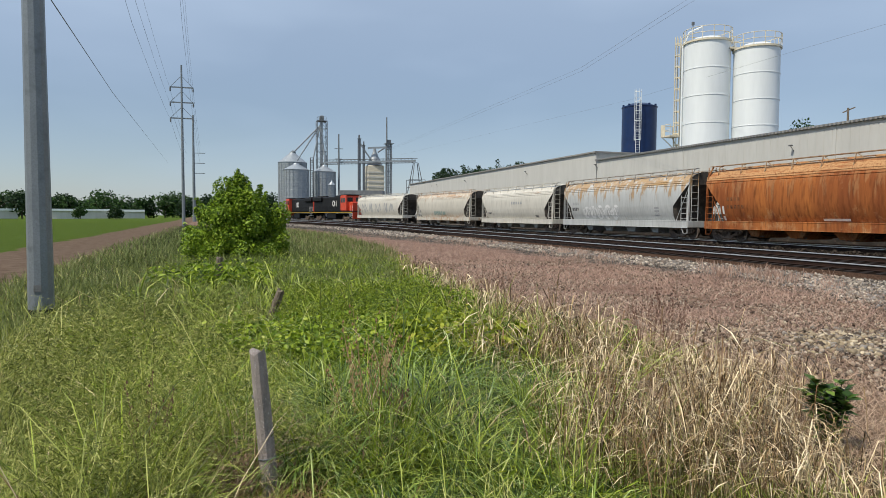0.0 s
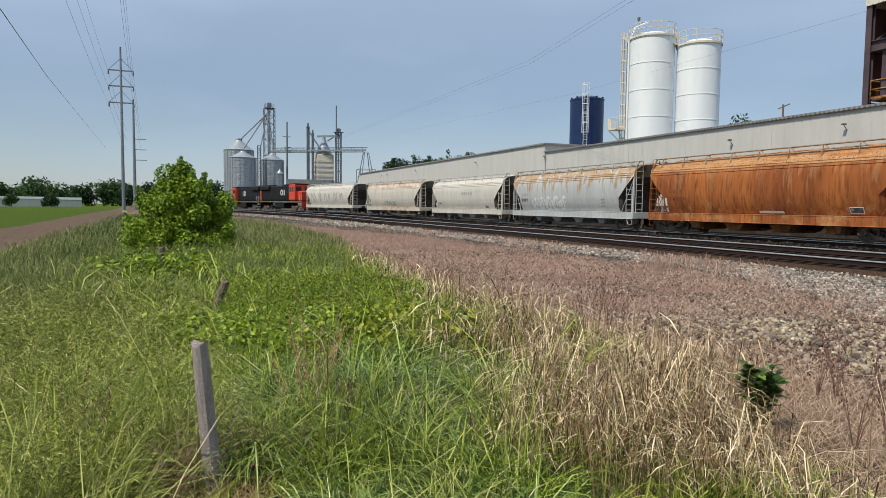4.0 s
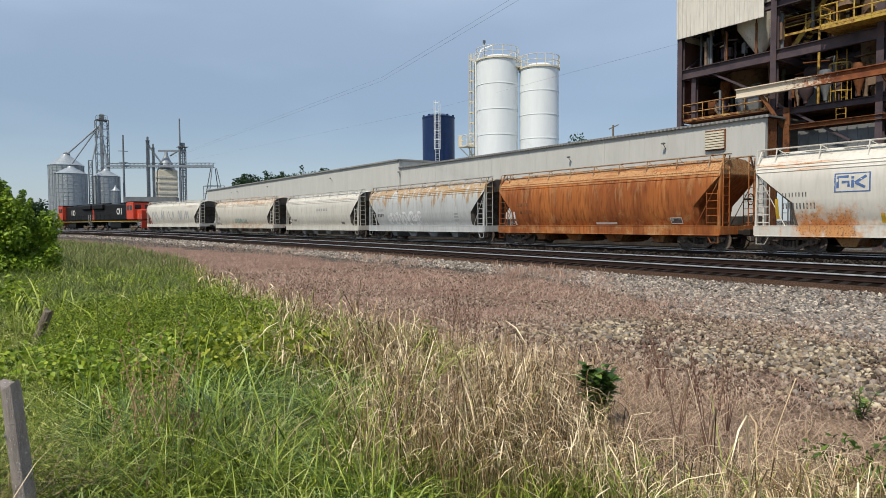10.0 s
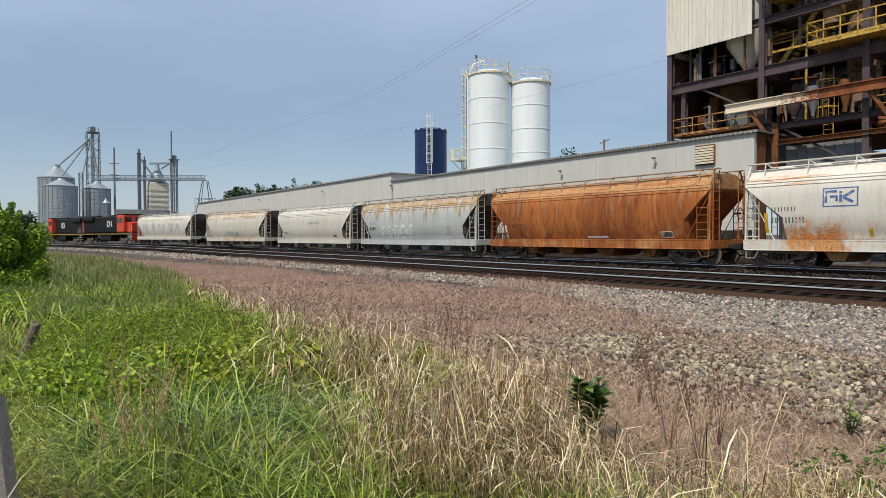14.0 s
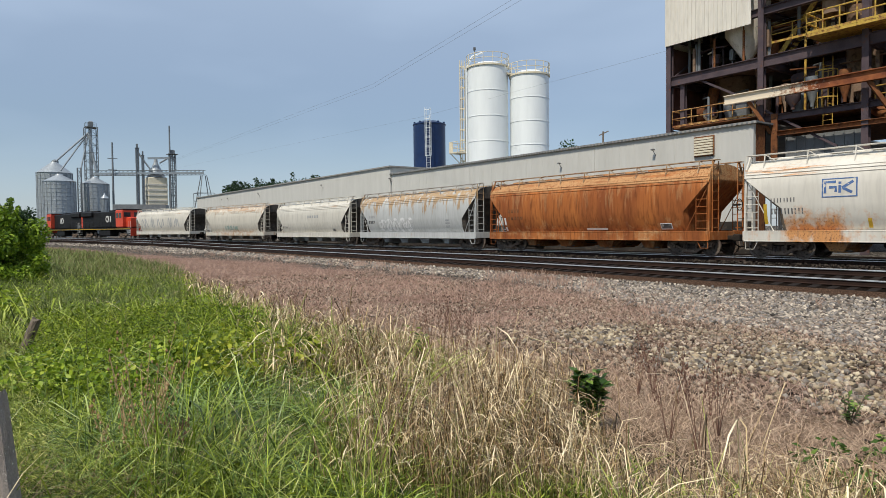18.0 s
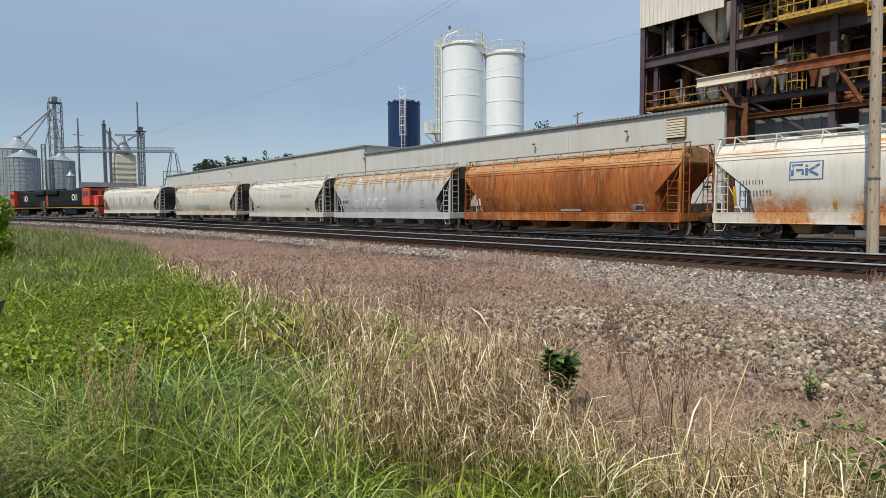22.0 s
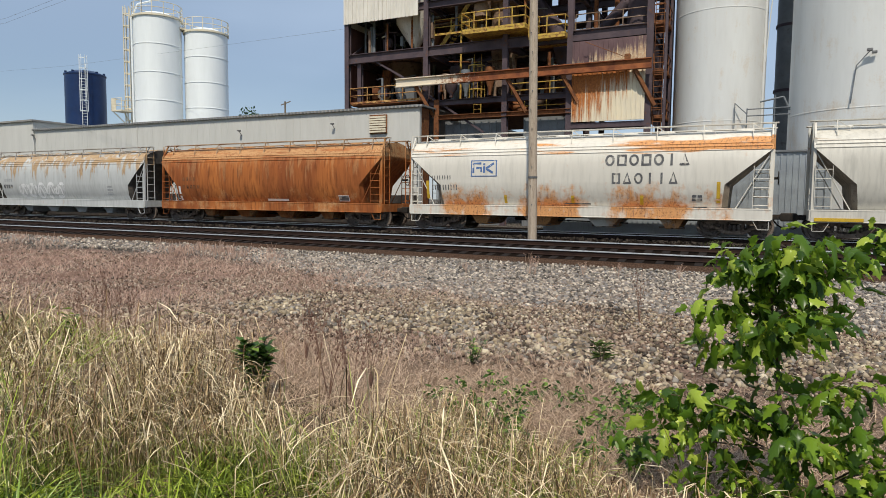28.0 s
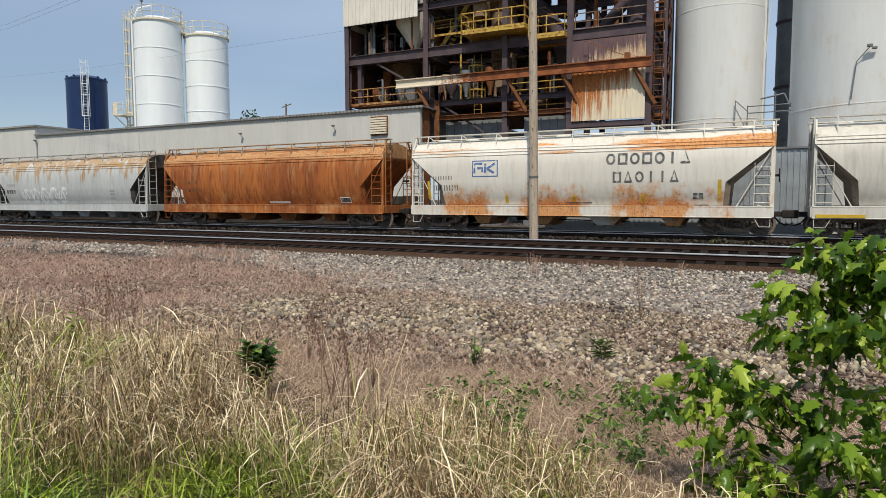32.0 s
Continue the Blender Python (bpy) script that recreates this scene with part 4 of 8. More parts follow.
            stir = Mesh().bar((e * (half - 0.06), s * 1.5, 0.72), (e * (half - 0.06), s * 1.5, 0.38), 0.05, 0.02, (1, 0, 0)).bar((e * (half - 0.06), s * 1.5, 0.38), (e * (half - 0.42), s * 1.5, 0.38), 0.05, 0.02).bar((e * (half - 0.42), s * 1.5, 0.38), (e * (half - 0.6), s * 1.5, 0.72), 0.05, 0.02)
            part("stirrup_step", stir, paint, car)
        part("end_ladder", ladder_mesh(-1.3, -0.8, e * (half + 0.03), 1.1, 4.3, 8, 0.016, True), paint, car)
        part("end_ladder", ladder_mesh(0.8, 1.3, e * (half + 0.03), 1.1, 4.3, 8, 0.016, True), paint, car)
        part("coupler", COUPLER, None, car, "dark steel coupler", pose(e * (half + 0.05), 0, 0.83, 0, 0, 0 if e > 0 else 180))
        part("air_hose", HOSE, None, car, at=pose(e * (half - 0.02), 0, 0, 0, 0, 0 if e > 0 else 180))
        truck(car, e * (half - 1.22))
    wheel = Mesh()
    for i in range(12):
        a, b = 2 * math.pi * i / 12, 2 * math.pi * (i + 1) / 12
        wheel.tube((half + 0.24, 0.6 + 0.26 * math.cos(a), 2.35 + 0.26 * math.sin(a)), (half + 0.24, 0.6 + 0.26 * math.cos(b), 2.35 + 0.26 * math.sin(b)), 0.018, 6)
    wheel.tube((half - 0.1, 0.6, 2.35), (half + 0.26, 0.6, 2.35), 0.05, 8).tube((half + 0.24, 0.34, 2.35), (half + 0.24, 0.86, 2.35), 0.014, 6)
    part("brake_wheel", wheel, M_BLACKCAR, car)
    for x in (-4.1, -1.4, 1.4, 4.1):
        k = 0.55 if abs(x) > 3 else 0.8
        bay = Mesh()
        lo, hi = 0.34, 0.74
        pts = [(x - k * 0.45, -1.12, lo), (x + k * 0.45, -1.12, lo), (x + k * 0.45, 1.12, lo), (x - k * 0.45, 1.12, lo), (x - k * 1.35, -1.35, hi + 0.4), (x + k * 1.35, -1.35, hi + 0.4), (x + k * 1.35, 1.35, hi + 0.4), (x - k * 1.35, 1.35, hi + 0.4)]
        bay.add(pts, [(3, 2, 1, 0), (0, 1, 5, 4), (1, 2, 6, 5), (2, 3, 7, 6), (3, 0, 4, 7)])
        bay.box(x - k * 0.5, x + k * 0.5, -0.8, 0.8, 0.28, 0.40, None, 0.02)
        hb = part("hopper_bay", bay, paint, car)
        part("outlet_gate", Mesh().tube((x - 0.5, -1.0, 0.36), (x + 0.5, -1.0, 0.36), 0.035, 8).tube((x, -1.04, 0.36), (x, -0.9, 0.36), 0.07, 10), M_WHEEL, hb)
    part("centre_sill", Mesh().box(-half, half, -0.28, 0.28, 0.62, 0.98, None, 0.02), M_BLACKCAR, car)
    part("brake_cylinder", Mesh().tube((-2.9, 0.1, 0.62), (-2.3, 0.1, 0.62), 0.16, 12).tube((-2.3, 0, 0.55), (2.2, 0, 0.45), 0.025, 6), M_BLACKCAR, car)
    return car

def mark(car, name, m, material, label=""):
    return part(name, m, material, car, label)

KAO = hopper_car(-14.48, 0.70, M_KAO, "white covered hopper car with orange rust patches and dark lettering bars", end_paint=M_TANEND, inset=1.6)
rng = random.Random(11)
def ribbon(m, pts, w, off=0.008):
    """A flat painted stroke along points (x, z) on a car's near side."""
    k = len(m.v)
    for i, (x, z) in enumerate(pts):
        ax, az = pts[max(0, i - 1)]
        bx_, bz_ = pts[min(len(pts) - 1, i + 1)]
        d = math.hypot(bx_ - ax, bz_ - az) or 1.0
        nx, nz = -(bz_ - az) / d * w / 2, (bx_ - ax) / d * w / 2
        for q in (-1, 1):
            m.v.append((x + q * nx, -side_y(z + q * nz) - off, z + q * nz))
    n = len(pts) - 1
    m.f += [(k + 2 * i, k + 2 * i + 2, k + 2 * i + 3, k + 2 * i + 1) for i in range(n)]
    m.smooth += [False] * n
    return m
def worn_shape(kind, x, z0, z1, w, t):
    """One plain painted shape of the row: a rounded ring, an upright, a triangle or a box."""
    m, cx, cz = Mesh(), x + w / 2, (z0 + z1) / 2
    if kind == "ring":
        ribbon(m, [(cx + (w - t) / 2 * math.cos(2 * math.pi * i / 20), cz + (z1 - z0 - t) / 2 * math.sin(2 * math.pi * i / 20)) for i in range(21)], t)
    elif kind == "upright":
        plate(m, cx - t / 2, cx + t / 2, z0, z1)
    elif kind == "wedge":
        ribbon(m, [(x + t / 2, z0), (cx, z1), (x + w - t / 2, z0)], t)
        ribbon(m, [(x + t, z0 + t / 2), (x + w - t, z0 + t / 2)], t, 0.011)
    else:
        plate(m, x, x + t, z0, z1)
        plate(m, x + w - t, x + w, z0, z1)
        for z in (z0, z1 - t):
            plate(m, x + t, x + w - t, z, z + t)
    return m
for i, kind in enumerate(("ring", "block", "ring", "block", "ring", "upright", "wedge")):
    mark(KAO, "lettering_bar", worn_shape(kind, 1.50 + i * 0.475, 2.80, 3.26, 0.38, 0.088), M_DARKMARK, "faded dark lettering mark")
for i, kind in enumerate(("block", "wedge", "ring", "upright", "upright", "wedge")):
    mark(KAO, "lettering_bar", worn_shape(kind, 1.78 + i * 0.44, 2.08, 2.52, 0.34, 0.08), M_DARKMARK, "faded dark lettering mark")
m = Mesh()
for a in ((-4.46, -3.22, 3.10, 3.14), (-4.46, -3.22, 2.42, 2.46), (-4.46, -4.41, 2.46, 3.10), (-3.27, -3.22, 2.46, 3.10)):
    plate(m, *a)
mark(KAO, "logo_frame", m, M_BLUEMARK, "faded blue rectangular logo frame")
for a in (((-4.34, 2.58), (-4.34, 3.0), (-3.96, 3.0)), ((-4.2, 2.80), (-3.96, 2.80), (-3.96, 2.62)), ((-3.82, 2.58), (-3.82, 3.0)), ((-3.74, 2.76), (-3.36, 3.0)), ((-3.72, 2.76), (-3.4, 2.58))):
    mark(KAO, "logo_bar", ribbon(Mesh(), a, 0.1), M_BLUEMARK, "faded blue logo bar")
for i in range(4):
    mark(KAO, "lettering_bar", plate(plate(Mesh(), -6.42 + 0.26 * i, -6.38 + 0.26 * i, 2.30, 2.48), -6.3 + 0.26 * i, -6.26 + 0.26 * i, 2.30, 2.48), M_DARKMARK, "small dark marking bar")
for i in range(5):
    mark(KAO, "lettering_bar", plate(plate(Mesh(), -6.42 + 0.27 * i, -6.37 + 0.27 * i, 1.82, 2.06), -6.29 + 0.27 * i, -6.24 + 0.27 * i, 1.82, 2.06), M_DARKMARK, "small dark marking bar")
for x, z0, z1 in ((-6.72, 1.42, 2.25), (-2.9, 1.25, 1.6), (0.1, 1.25, 1.6), (2.9, 1.25, 1.62), (5.72, 1.35, 2.15)):
    mark(KAO, "yellow_stripe", plate(Mesh(), x, x + 0.13, z0, z1), M_YELLOWMARK, "yellow reflective stripe")
for x in (4.85, 5.05):
    for z in (1.42, 1.55):
        mark(KAO, "data_stencil", plate(Mesh(), x, x + 0.16, z, z + 0.1), M_DARKMARK, "small dark data stencil")
mark(KAO, "data_stencil", plate(Mesh(), -0.2, 0.9, 1.24, 1.29), M_DARKMARK)
mark(KAO, "sill_slot", plate(Mesh(), 4.9, 5.4, 1.16, 1.2), M_DARKMARK)

RUSTY = hopper_car(-31.17, -16.1, M_RUST, "covered hopper car rusted orange brown all over its sides", inset=1.25, board_paint=M_TANBOARD)
for i in range(4):
    mark(RUSTY, "lettering_bar", plate(Mesh(), -5.75 + 0.27 * i, -5.6 + 0.27 * i, 2.30, 2.50), M_RUSTSTEEL, "dull dark marking bar")
for i in range(5):
    mark(RUSTY, "lettering_bar", plate(Mesh(), -5.75 + 0.27 * i, -5.6 + 0.27 * i, 1.86, 2.06), M_RUSTSTEEL, "dull dark marking bar")
mark(RUSTY, "white_label", plate(Mesh(), 0.35, 1.75, 1.22, 1.33), M_WHITEMARK, "dirty white label strip")
m = Mesh()
for a in ((5.0, 5.62, 1.24, 1.27), (5.0, 5.62, 1.50, 1.53), (5.0, 5.03, 1.27, 1.50), (5.59, 5.62, 1.27, 1.50)):
    plate(m, *a, off=0.012)
mark(RUSTY, "data_panel", m, M_WHITEMARK, "white-framed black data panel")
mark(RUSTY, "data_panel_field", plate(Mesh(), 5.03, 5.59, 1.27, 1.50), M_DARKMARK)
mark(RUSTY, "bare_panel", plate(Mesh(), -6.12, -5.98, 1.2, 2.0), M_WHITEMARK, "pale patch at the slope sheet")
for x in (-4.6, -2.6, 3.0):
    mark(RUSTY, "yellow_stripe", plate(Mesh(), x, x + 0.1, 1.22, 1.65), M_RUSTBEAM, "dull yellow stripe")

GREY = hopper_car(-48.25, -32.7, M_GREYCAR, "pale grey covered hopper car with rust runs and faded graffiti", end_paint=M_SHADEDEND, board_paint=M_BOARD)
def spray_shape(seed, cx, cz, w, h, turns=9):
    """A looping, jagged spray stroke that fills a box."""
    r = random.Random(seed)
    pts = []
    for i in range(turns):
        pts.append((cx + w * (i / (turns - 1) - 0.5) + r.uniform(-0.14, 0.14) * w, cz + h * (0.5 if i % 2 else -0.5) * r.uniform(0.55, 1.0)))
    out = []
    for i in range(len(pts) - 1):
        p0, p1, p2, p3 = pts[max(0, i - 1)], pts[i], pts[i + 1], pts[min(len(pts) - 1, i + 2)]
        for k in range(5):
            t = k / 5
            out.append(tuple(0.5 * (2 * b_ + (c_ - a_) * t + (2 * a_ - 5 * b_ + 4 * c_ - d_) * t * t + (3 * b_ - a_ - 3 * c_ + d_) * t ** 3) for a_, b_, c_, d_ in zip(p0, p1, p2, p3)))
    return out + [pts[-1]]
for i, cx in enumerate((-4.0, -3.05, -2.1, -1.1, -0.1)):
    ring = [(cx + (0.42 + 0.08 * math.sin(3 * q + i)) * math.cos(q) + 0.1 * math.sin(q), 1.72 + (0.40 + 0.06 * math.cos(2 * q + i)) * math.sin(q)) for q in [2 * math.pi * j / 16 for j in range(14 + i % 3)]]
    mark(GREY, "graffiti_fill", ribbon(Mesh(), ring, 0.2, 0.008), M_GRAFW, "white spray-painted stroke")
    mark(GREY, "graffiti_fill", ribbon(Mesh(), spray_shape(i, cx, 1.72, 0.5, 0.8, 3), 0.11, 0.014), M_GRAFW, "white spray-painted stroke")
    mark(GREY, "graffiti_outline", ribbon(Mesh(), spray_shape(i + 30, cx + 0.05, 1.72, 0.9, 0.95, 5), 0.04, 0.011), M_GRAF, "grey spray-painted outline")
for i in range(4):
    mark(GREY, "lettering_bar", plate(Mesh(), -6.1 + 0.24 * i, -5.94 + 0.24 * i, 2.30, 2.5), M_GRAF)
    mark(GREY, "lettering_bar", plate(Mesh(), -6.2 + 0.26 * i, -6.0 + 0.26 * i, 1.85, 2.1), M_DARKMARK)
for z in (1.5, 1.7, 1.9):
    mark(GREY, "data_stencil", plate(Mesh(), 4.5, 5.0, z, z + 0.12), M_GRAF)

CR3 = hopper_car(0, 15.6, M_CREAM, "plain cream covered hopper car with light stains", 57.5, end_paint=M_SHADEDEND)
for i in range(5):
    mark(CR3, "lettering_bar", plate(Mesh(), -0.3 + 0.5 * i, 0.0 + 0.5 * i, 2.55, 2.8), M_GRAF)
for i in range(4):
    mark(CR3, "lettering_bar", plate(Mesh(), -6.2 + 0.3 * i, -6.0 + 0.3 * i, 1.6, 1.8), M_DARKMARK)
mark(CR3, "data_stencil", plate(Mesh(), 4.6, 5.2, 1.3, 1.5), M_DARKMARK)
CR2 = hopper_car(0, 15.6, M_CREAM2, "cream covered hopper car with rusty roof and sill", 74.2, end_paint=M_SHADEDEND)
for i, (cx, rx) in enumerate(((-1.7, 0.5), (-0.8, 0.45), (0.1, 0.5), (0.9, 0.4))):
    mark(CR2, "graffiti_mark", ribbon(Mesh(), spray_shape(i + 20, cx, 1.6, 2 * rx, 0.62, 6), 0.12), M_GRAFG, "green grey spray-painted shape")
CR1 = hopper_car(0, 15.6, M_CREAM, "cream covered hopper car with tall grey graffiti", 91.0, end_paint=M_SHADEDEND)
for i, (cx, rx) in enumerate(((-5.0, 1.0), (-2.6, 0.5), (-0.2, 1.1), (2.6, 0.6), (4.4, 0.8))):
    mark(CR1, "graffiti_mark", ribbon(Mesh(), spray_shape(i + 40, cx, 2.35, 1.8 * rx, 1.6, 5), 0.2), M_GRAF, "faded grey spray-painted shape")
NEXT = hopper_car(1.98, 17.4, M_CREAM, "cream covered hopper car with a yellow sill stripe", end_paint=M_TANEND)
mark(NEXT, "yellow_stripe", Mesh().box(-7.6, -6.1, -1.585, -1.56, 0.74, 0.86), M_YELLOWMARK, "yellow sill stripe")

def locomotive(s_mid, length, cab_right, label):
    x, y, h = along(s_mid, YT)
    g = thing("diesel_locomotive", label, "locomotive", "coupled locomotives", pose(x, y, ZT + rise(s_mid), 0, 0, h if cab_right else h + 180))
    H = length / 2 - 0.6
    part("frame", Mesh().box(-H, H, -1.45, 1.45, 1.35, 1.62, None, 0.02), M_LOCO, g)
    for s in (-1, 1):
        part("sill_stripe", Mesh().box(-H + 0.2, H - 0.2, s * 1.455 - 0.01, s * 1.455 + 0.01, 1.40, 1.48), M_YELLOWMARK, g, "yellow sill stripe")
    hood = Mesh().box(-H + 0.3, H - 4.9, -0.9, 0.9, 1.62, 4.25, None, 0.12)
    part("hood", hood, M_LOCO, g)
    part("hood_end", Mesh().box(-H + 0.05, -H + 0.32, -0.9, 0.9, 1.62, 4.2, None, 0.1), M_LOCORED, g, "red hood end")
    part("radiator", Mesh().box(-H + 0.4, -H + 4.6, -1.25, 1.25, 3.45, 4.4, None, 0.2), M_LOCO, g)
    for k in range(3):
        part("roof_fan", Mesh().lathe([(0.001, 4.55), (0.55, 4.55), (0.6, 4.4)], 16, -H + 1.3 + 1.3 * k, 0), M_LOCO, g)
    part("exhaust", Mesh().box(0.0, 1.6, -0.5, 0.5, 4.2, 4.5, None, 0.08), M_LOCO, g)
    cab = Mesh().box(H - 4.9, H - 2.5, -1.5, 1.5, 1.62, 4.45, None, 0.18)
    part("cab", cab, M_LOCORED, g, "red cab")
    part("cab_roof", Mesh().box(H - 5.0, H - 2.4, -1.45, 1.45, 4.38, 4.52, None, 0.05), M_LOCO, g)
    for s in (-1, 1):
        for x0 in (H - 4.7, H - 3.75):
            part("cab_window", Mesh().box(x0, x0 + 0.75, s * 1.505 - 0.01, s * 1.505 + 0.01, 3.15, 3.9), M_GLASS, g, "dark cab window")
        part("windscreen", Mesh().box(H - 2.505, H - 2.49, s * 0.78 - 0.5, s * 0.78 + 0.5, 3.3, 4.0), M_GLASS, g, "dark windscreen")
    nose = Mesh().box(H - 2.5, H - 0.95, -0.95, 0.95, 1.62, 3.25, None, 0.15)
    part("nose", nose, M_LOCORED, g, "red short nose")
    for x0 in (-H, H):
        e = 1 if x0 > 0 else -1
        part("pilot", Mesh().box(x0 - 0.05, x0 + 0.05, -1.45, 1.45, 0.35, 1.5, None, 0.02), M_LOCORED if e > 0 else M_LOCO, g)
        part("coupler", COUPLER, None, g, at=pose(x0, 0, 0.83, 0, 0, 0 if e > 0 else 180))
        for s in (-1, 1):
            m = Mesh()
            for i in range(3):
                m.box(x0 - e * 0.75, x0 - e * 0.15, s * 1.3 - 0.15, s * 1.3 + 0.15, 0.55 + 0.32 * i, 0.59 + 0.32 * i) if e < 0 else m.box(x0 - 0.75, x0 - 0.15, s * 1.3 - 0.15, s * 1.3 + 0.15, 0.55 + 0.32 * i, 0.59 + 0.32 * i)
            m.tube((x0 - e * 0.1, s * 1.42, 0.9), (x0 - e * 0.1, s * 1.42, 2.6), 0.02, 6).tube((x0 - e * 0.85, s * 1.42, 1.5), (x0 - e * 0.85, s * 1.42, 2.6), 0.02, 6)
            part("step_well", m, M_WHITEMARK, g)
    for s in (-1, 1):
        m = Mesh()
        m.tube((-H + 0.9, s * 1.42, 2.6), (H - 5.0, s * 1.42, 2.6), 0.018, 6)
        for k in range(9):
            xx = -H + 0.9 + (2 * H - 5.9) * k / 8
            m.tube((xx, s * 1.42, 1.62), (xx, s * 1.42, 2.6), 0.016, 6)
        part("handrail", m, M_LOCO, g)
        part("hood_emblem", Mesh().lathe([(0.33, -0.012), (0.52, -0.012), (0.52, 0.012), (0.33, 0.012), (0.33, -0.012)], 20), M_WHITEMARK, g, "white ring emblem on the hood", pose(0.2, s * 0.905, 3.05, 90))
        part("hood_emblem", Mesh().box(0.75, 0.93, s * 0.905 - 0.01, s * 0.905 + 0.01, 2.55, 3.55).box(1.35, 1.53, s * 0.905 - 0.01, s * 0.905 + 0.01, 2.55, 3.55), M_WHITEMARK, g, "white bar emblem on the hood")
        for k in range(6):
            part("hood_door", Mesh().box(-H + 5.0 + 1.0 * k, -H + 5.9 + 1.0 * k, s * 0.905 - 0.008, s * 0.905 + 0.008, 1.75, 2.5), M_LOCO, g)
    part("fuel_tank", Mesh().box(-1.9, 2.1, -1.3, 1.3, 0.3, 1.3, None, 0.15), M_LOCO, g)
    for x0 in (-H + 3.2, H - 3.4):
        truck(g, x0, (-1.7, 0.0, 1.7))
    part("headlight", Mesh().box(H - 0.96, H - 0.92, -0.2, 0.2, 2.7, 2.95, None, 0.01), M_WHITEMARK, g)
    return g
locomotive(109.6, 20.3, True, "black diesel locomotive with red cab and white hood emblem")
locomotive(130.0, 20.3, False, "black diesel locomotive with red cab facing the far end")

# ---- the long white building ----
def siding_ribs(x0, x1, y, z0, z1, step=0.61):
    m = Mesh()
    x = x0
    while x < x1:
        m.box(x, x + 0.03, y - 0.01, y + 0.002, z0, z1)
        x += step
    return m
YW = 35.6
wall = thing("warehouse", "long white metal-sided warehouse with dark roof edge", "building")
part("wall", Mesh().box(-58.3, -18.96, YW, YW + 0.25, 0.0, 7.42), M_SIDING, wall)
part("siding_ribs", siding_ribs(-58.2, -19.0, YW, 0.05, 7.40), M_SIDING, wall)
part("wall", Mesh().box(-132, -58.3, YW + 0.02, YW + 0.3, 0.0, 8.28), M_SIDING, wall)
part("wall", Mesh().box(-58.55, -58.25, YW + 0.3, YW + 22, 0.0, 8.28), M_SIDING, wall)
part("wall", Mesh().box(-19.2, -18.98, YW + 0.26, YW + 1.3, 0.0, 7.42), M_RUSTSTEEL, wall, "rusty end wall")
part("roof", Mesh().box(-58.24, -18.8, YW - 0.1, YW + 22, 7.46, 7.56), M_GREYWALL, wall, "flat grey roof")
part("roof", Mesh().box(-132.2, -58.2, YW - 0.1, YW + 22, 8.32, 8.42), M_GREYWALL, wall, "flat grey roof")
part("roof_edge", Mesh().box(-58.2, -18.75, YW - 0.16, YW - 0.03, 7.40, 7.54), M_TRIM, wall, "grey sheet-metal roof edge")
part("roof_edge", Mesh().box(-132.2, -58.15, YW - 0.16, YW - 0.01, 8.26, 8.40), M_TRIM, wall, "grey sheet-metal roof edge")
part("roof_edge", Mesh().box(-58.22, -58.1, YW, YW + 22, 8.26, 8.40), M_TRIM, wall, "grey sheet-metal roof edge")
m = Mesh()
k = -58.0
while k < -19:
    m.box(k, k + 0.12, YW - 0.2, YW - 0.155, 7.42, 7.53)
    k += 0.3
tagged(part("roof_corrugation", m, M_GREYWALL, wall), "corrugated roof sheet ends", kind="stuff")
# Added strips: near black, so the view beneath the cars stays dark.
part("wall_skirt", Mesh().box(-58.2, -19.0, YW - 0.16, YW - 0.03, 0.0, 1.9), M_SKIRT, wall, "near-black lower wall strip")
part("wall_skirt", Mesh().box(-132, -58.3, YW - 0.14, YW + 0.01, 0.0, 1.9), M_SKIRT, wall, "near-black lower wall strip")
vent = part("wall_vent", Mesh().box(-22.6, -21.3, YW - 0.10, YW - 0.03, 5.85, 7.05).box(-22.5, -21.4, YW - 0.09, YW + 0.05, 5.95, 6.95), M_RUSTSTEEL, wall, "rusty louvred wall vent")
for i in range(7):
    part("louvre", Mesh().box(-22.55, -21.35, YW - 0.18, YW - 0.10, 5.92 + 0.155 * i, 6.03 + 0.155 * i), M_CREAMSTEEL, vent)
for x, z in ((-25.4, 6.55), (-33.6, 6.4), (-57.9, 6.95), (-74.5, 7.3), (-97.0, 7.35), (-112, 7.3)):
    f = part("wall_light", Mesh().box(x - 0.1, x + 0.1, YW - 0.4, YW - 0.2, z, z + 0.1, None, 0.02), M_LAMPGREY, wall, "small grey wall light")
    part("light_arm", Mesh().tube((x, YW - 0.3, z), (x, YW, z - 0.3), 0.02, 6), M_LAMPGREY, f)
part("downpipe", Mesh().tube((-58.0, YW - 0.12, 0.1), (-58.0, YW - 0.12, 7.2), 0.05, 8), M_SIDING, wall)
for x in (-30.5, -44.7):
    part("panel_seam", Mesh().box(x, x + 0.05, YW - 0.032, YW - 0.002, 0.1, 7.38), M_SIDING, wall)

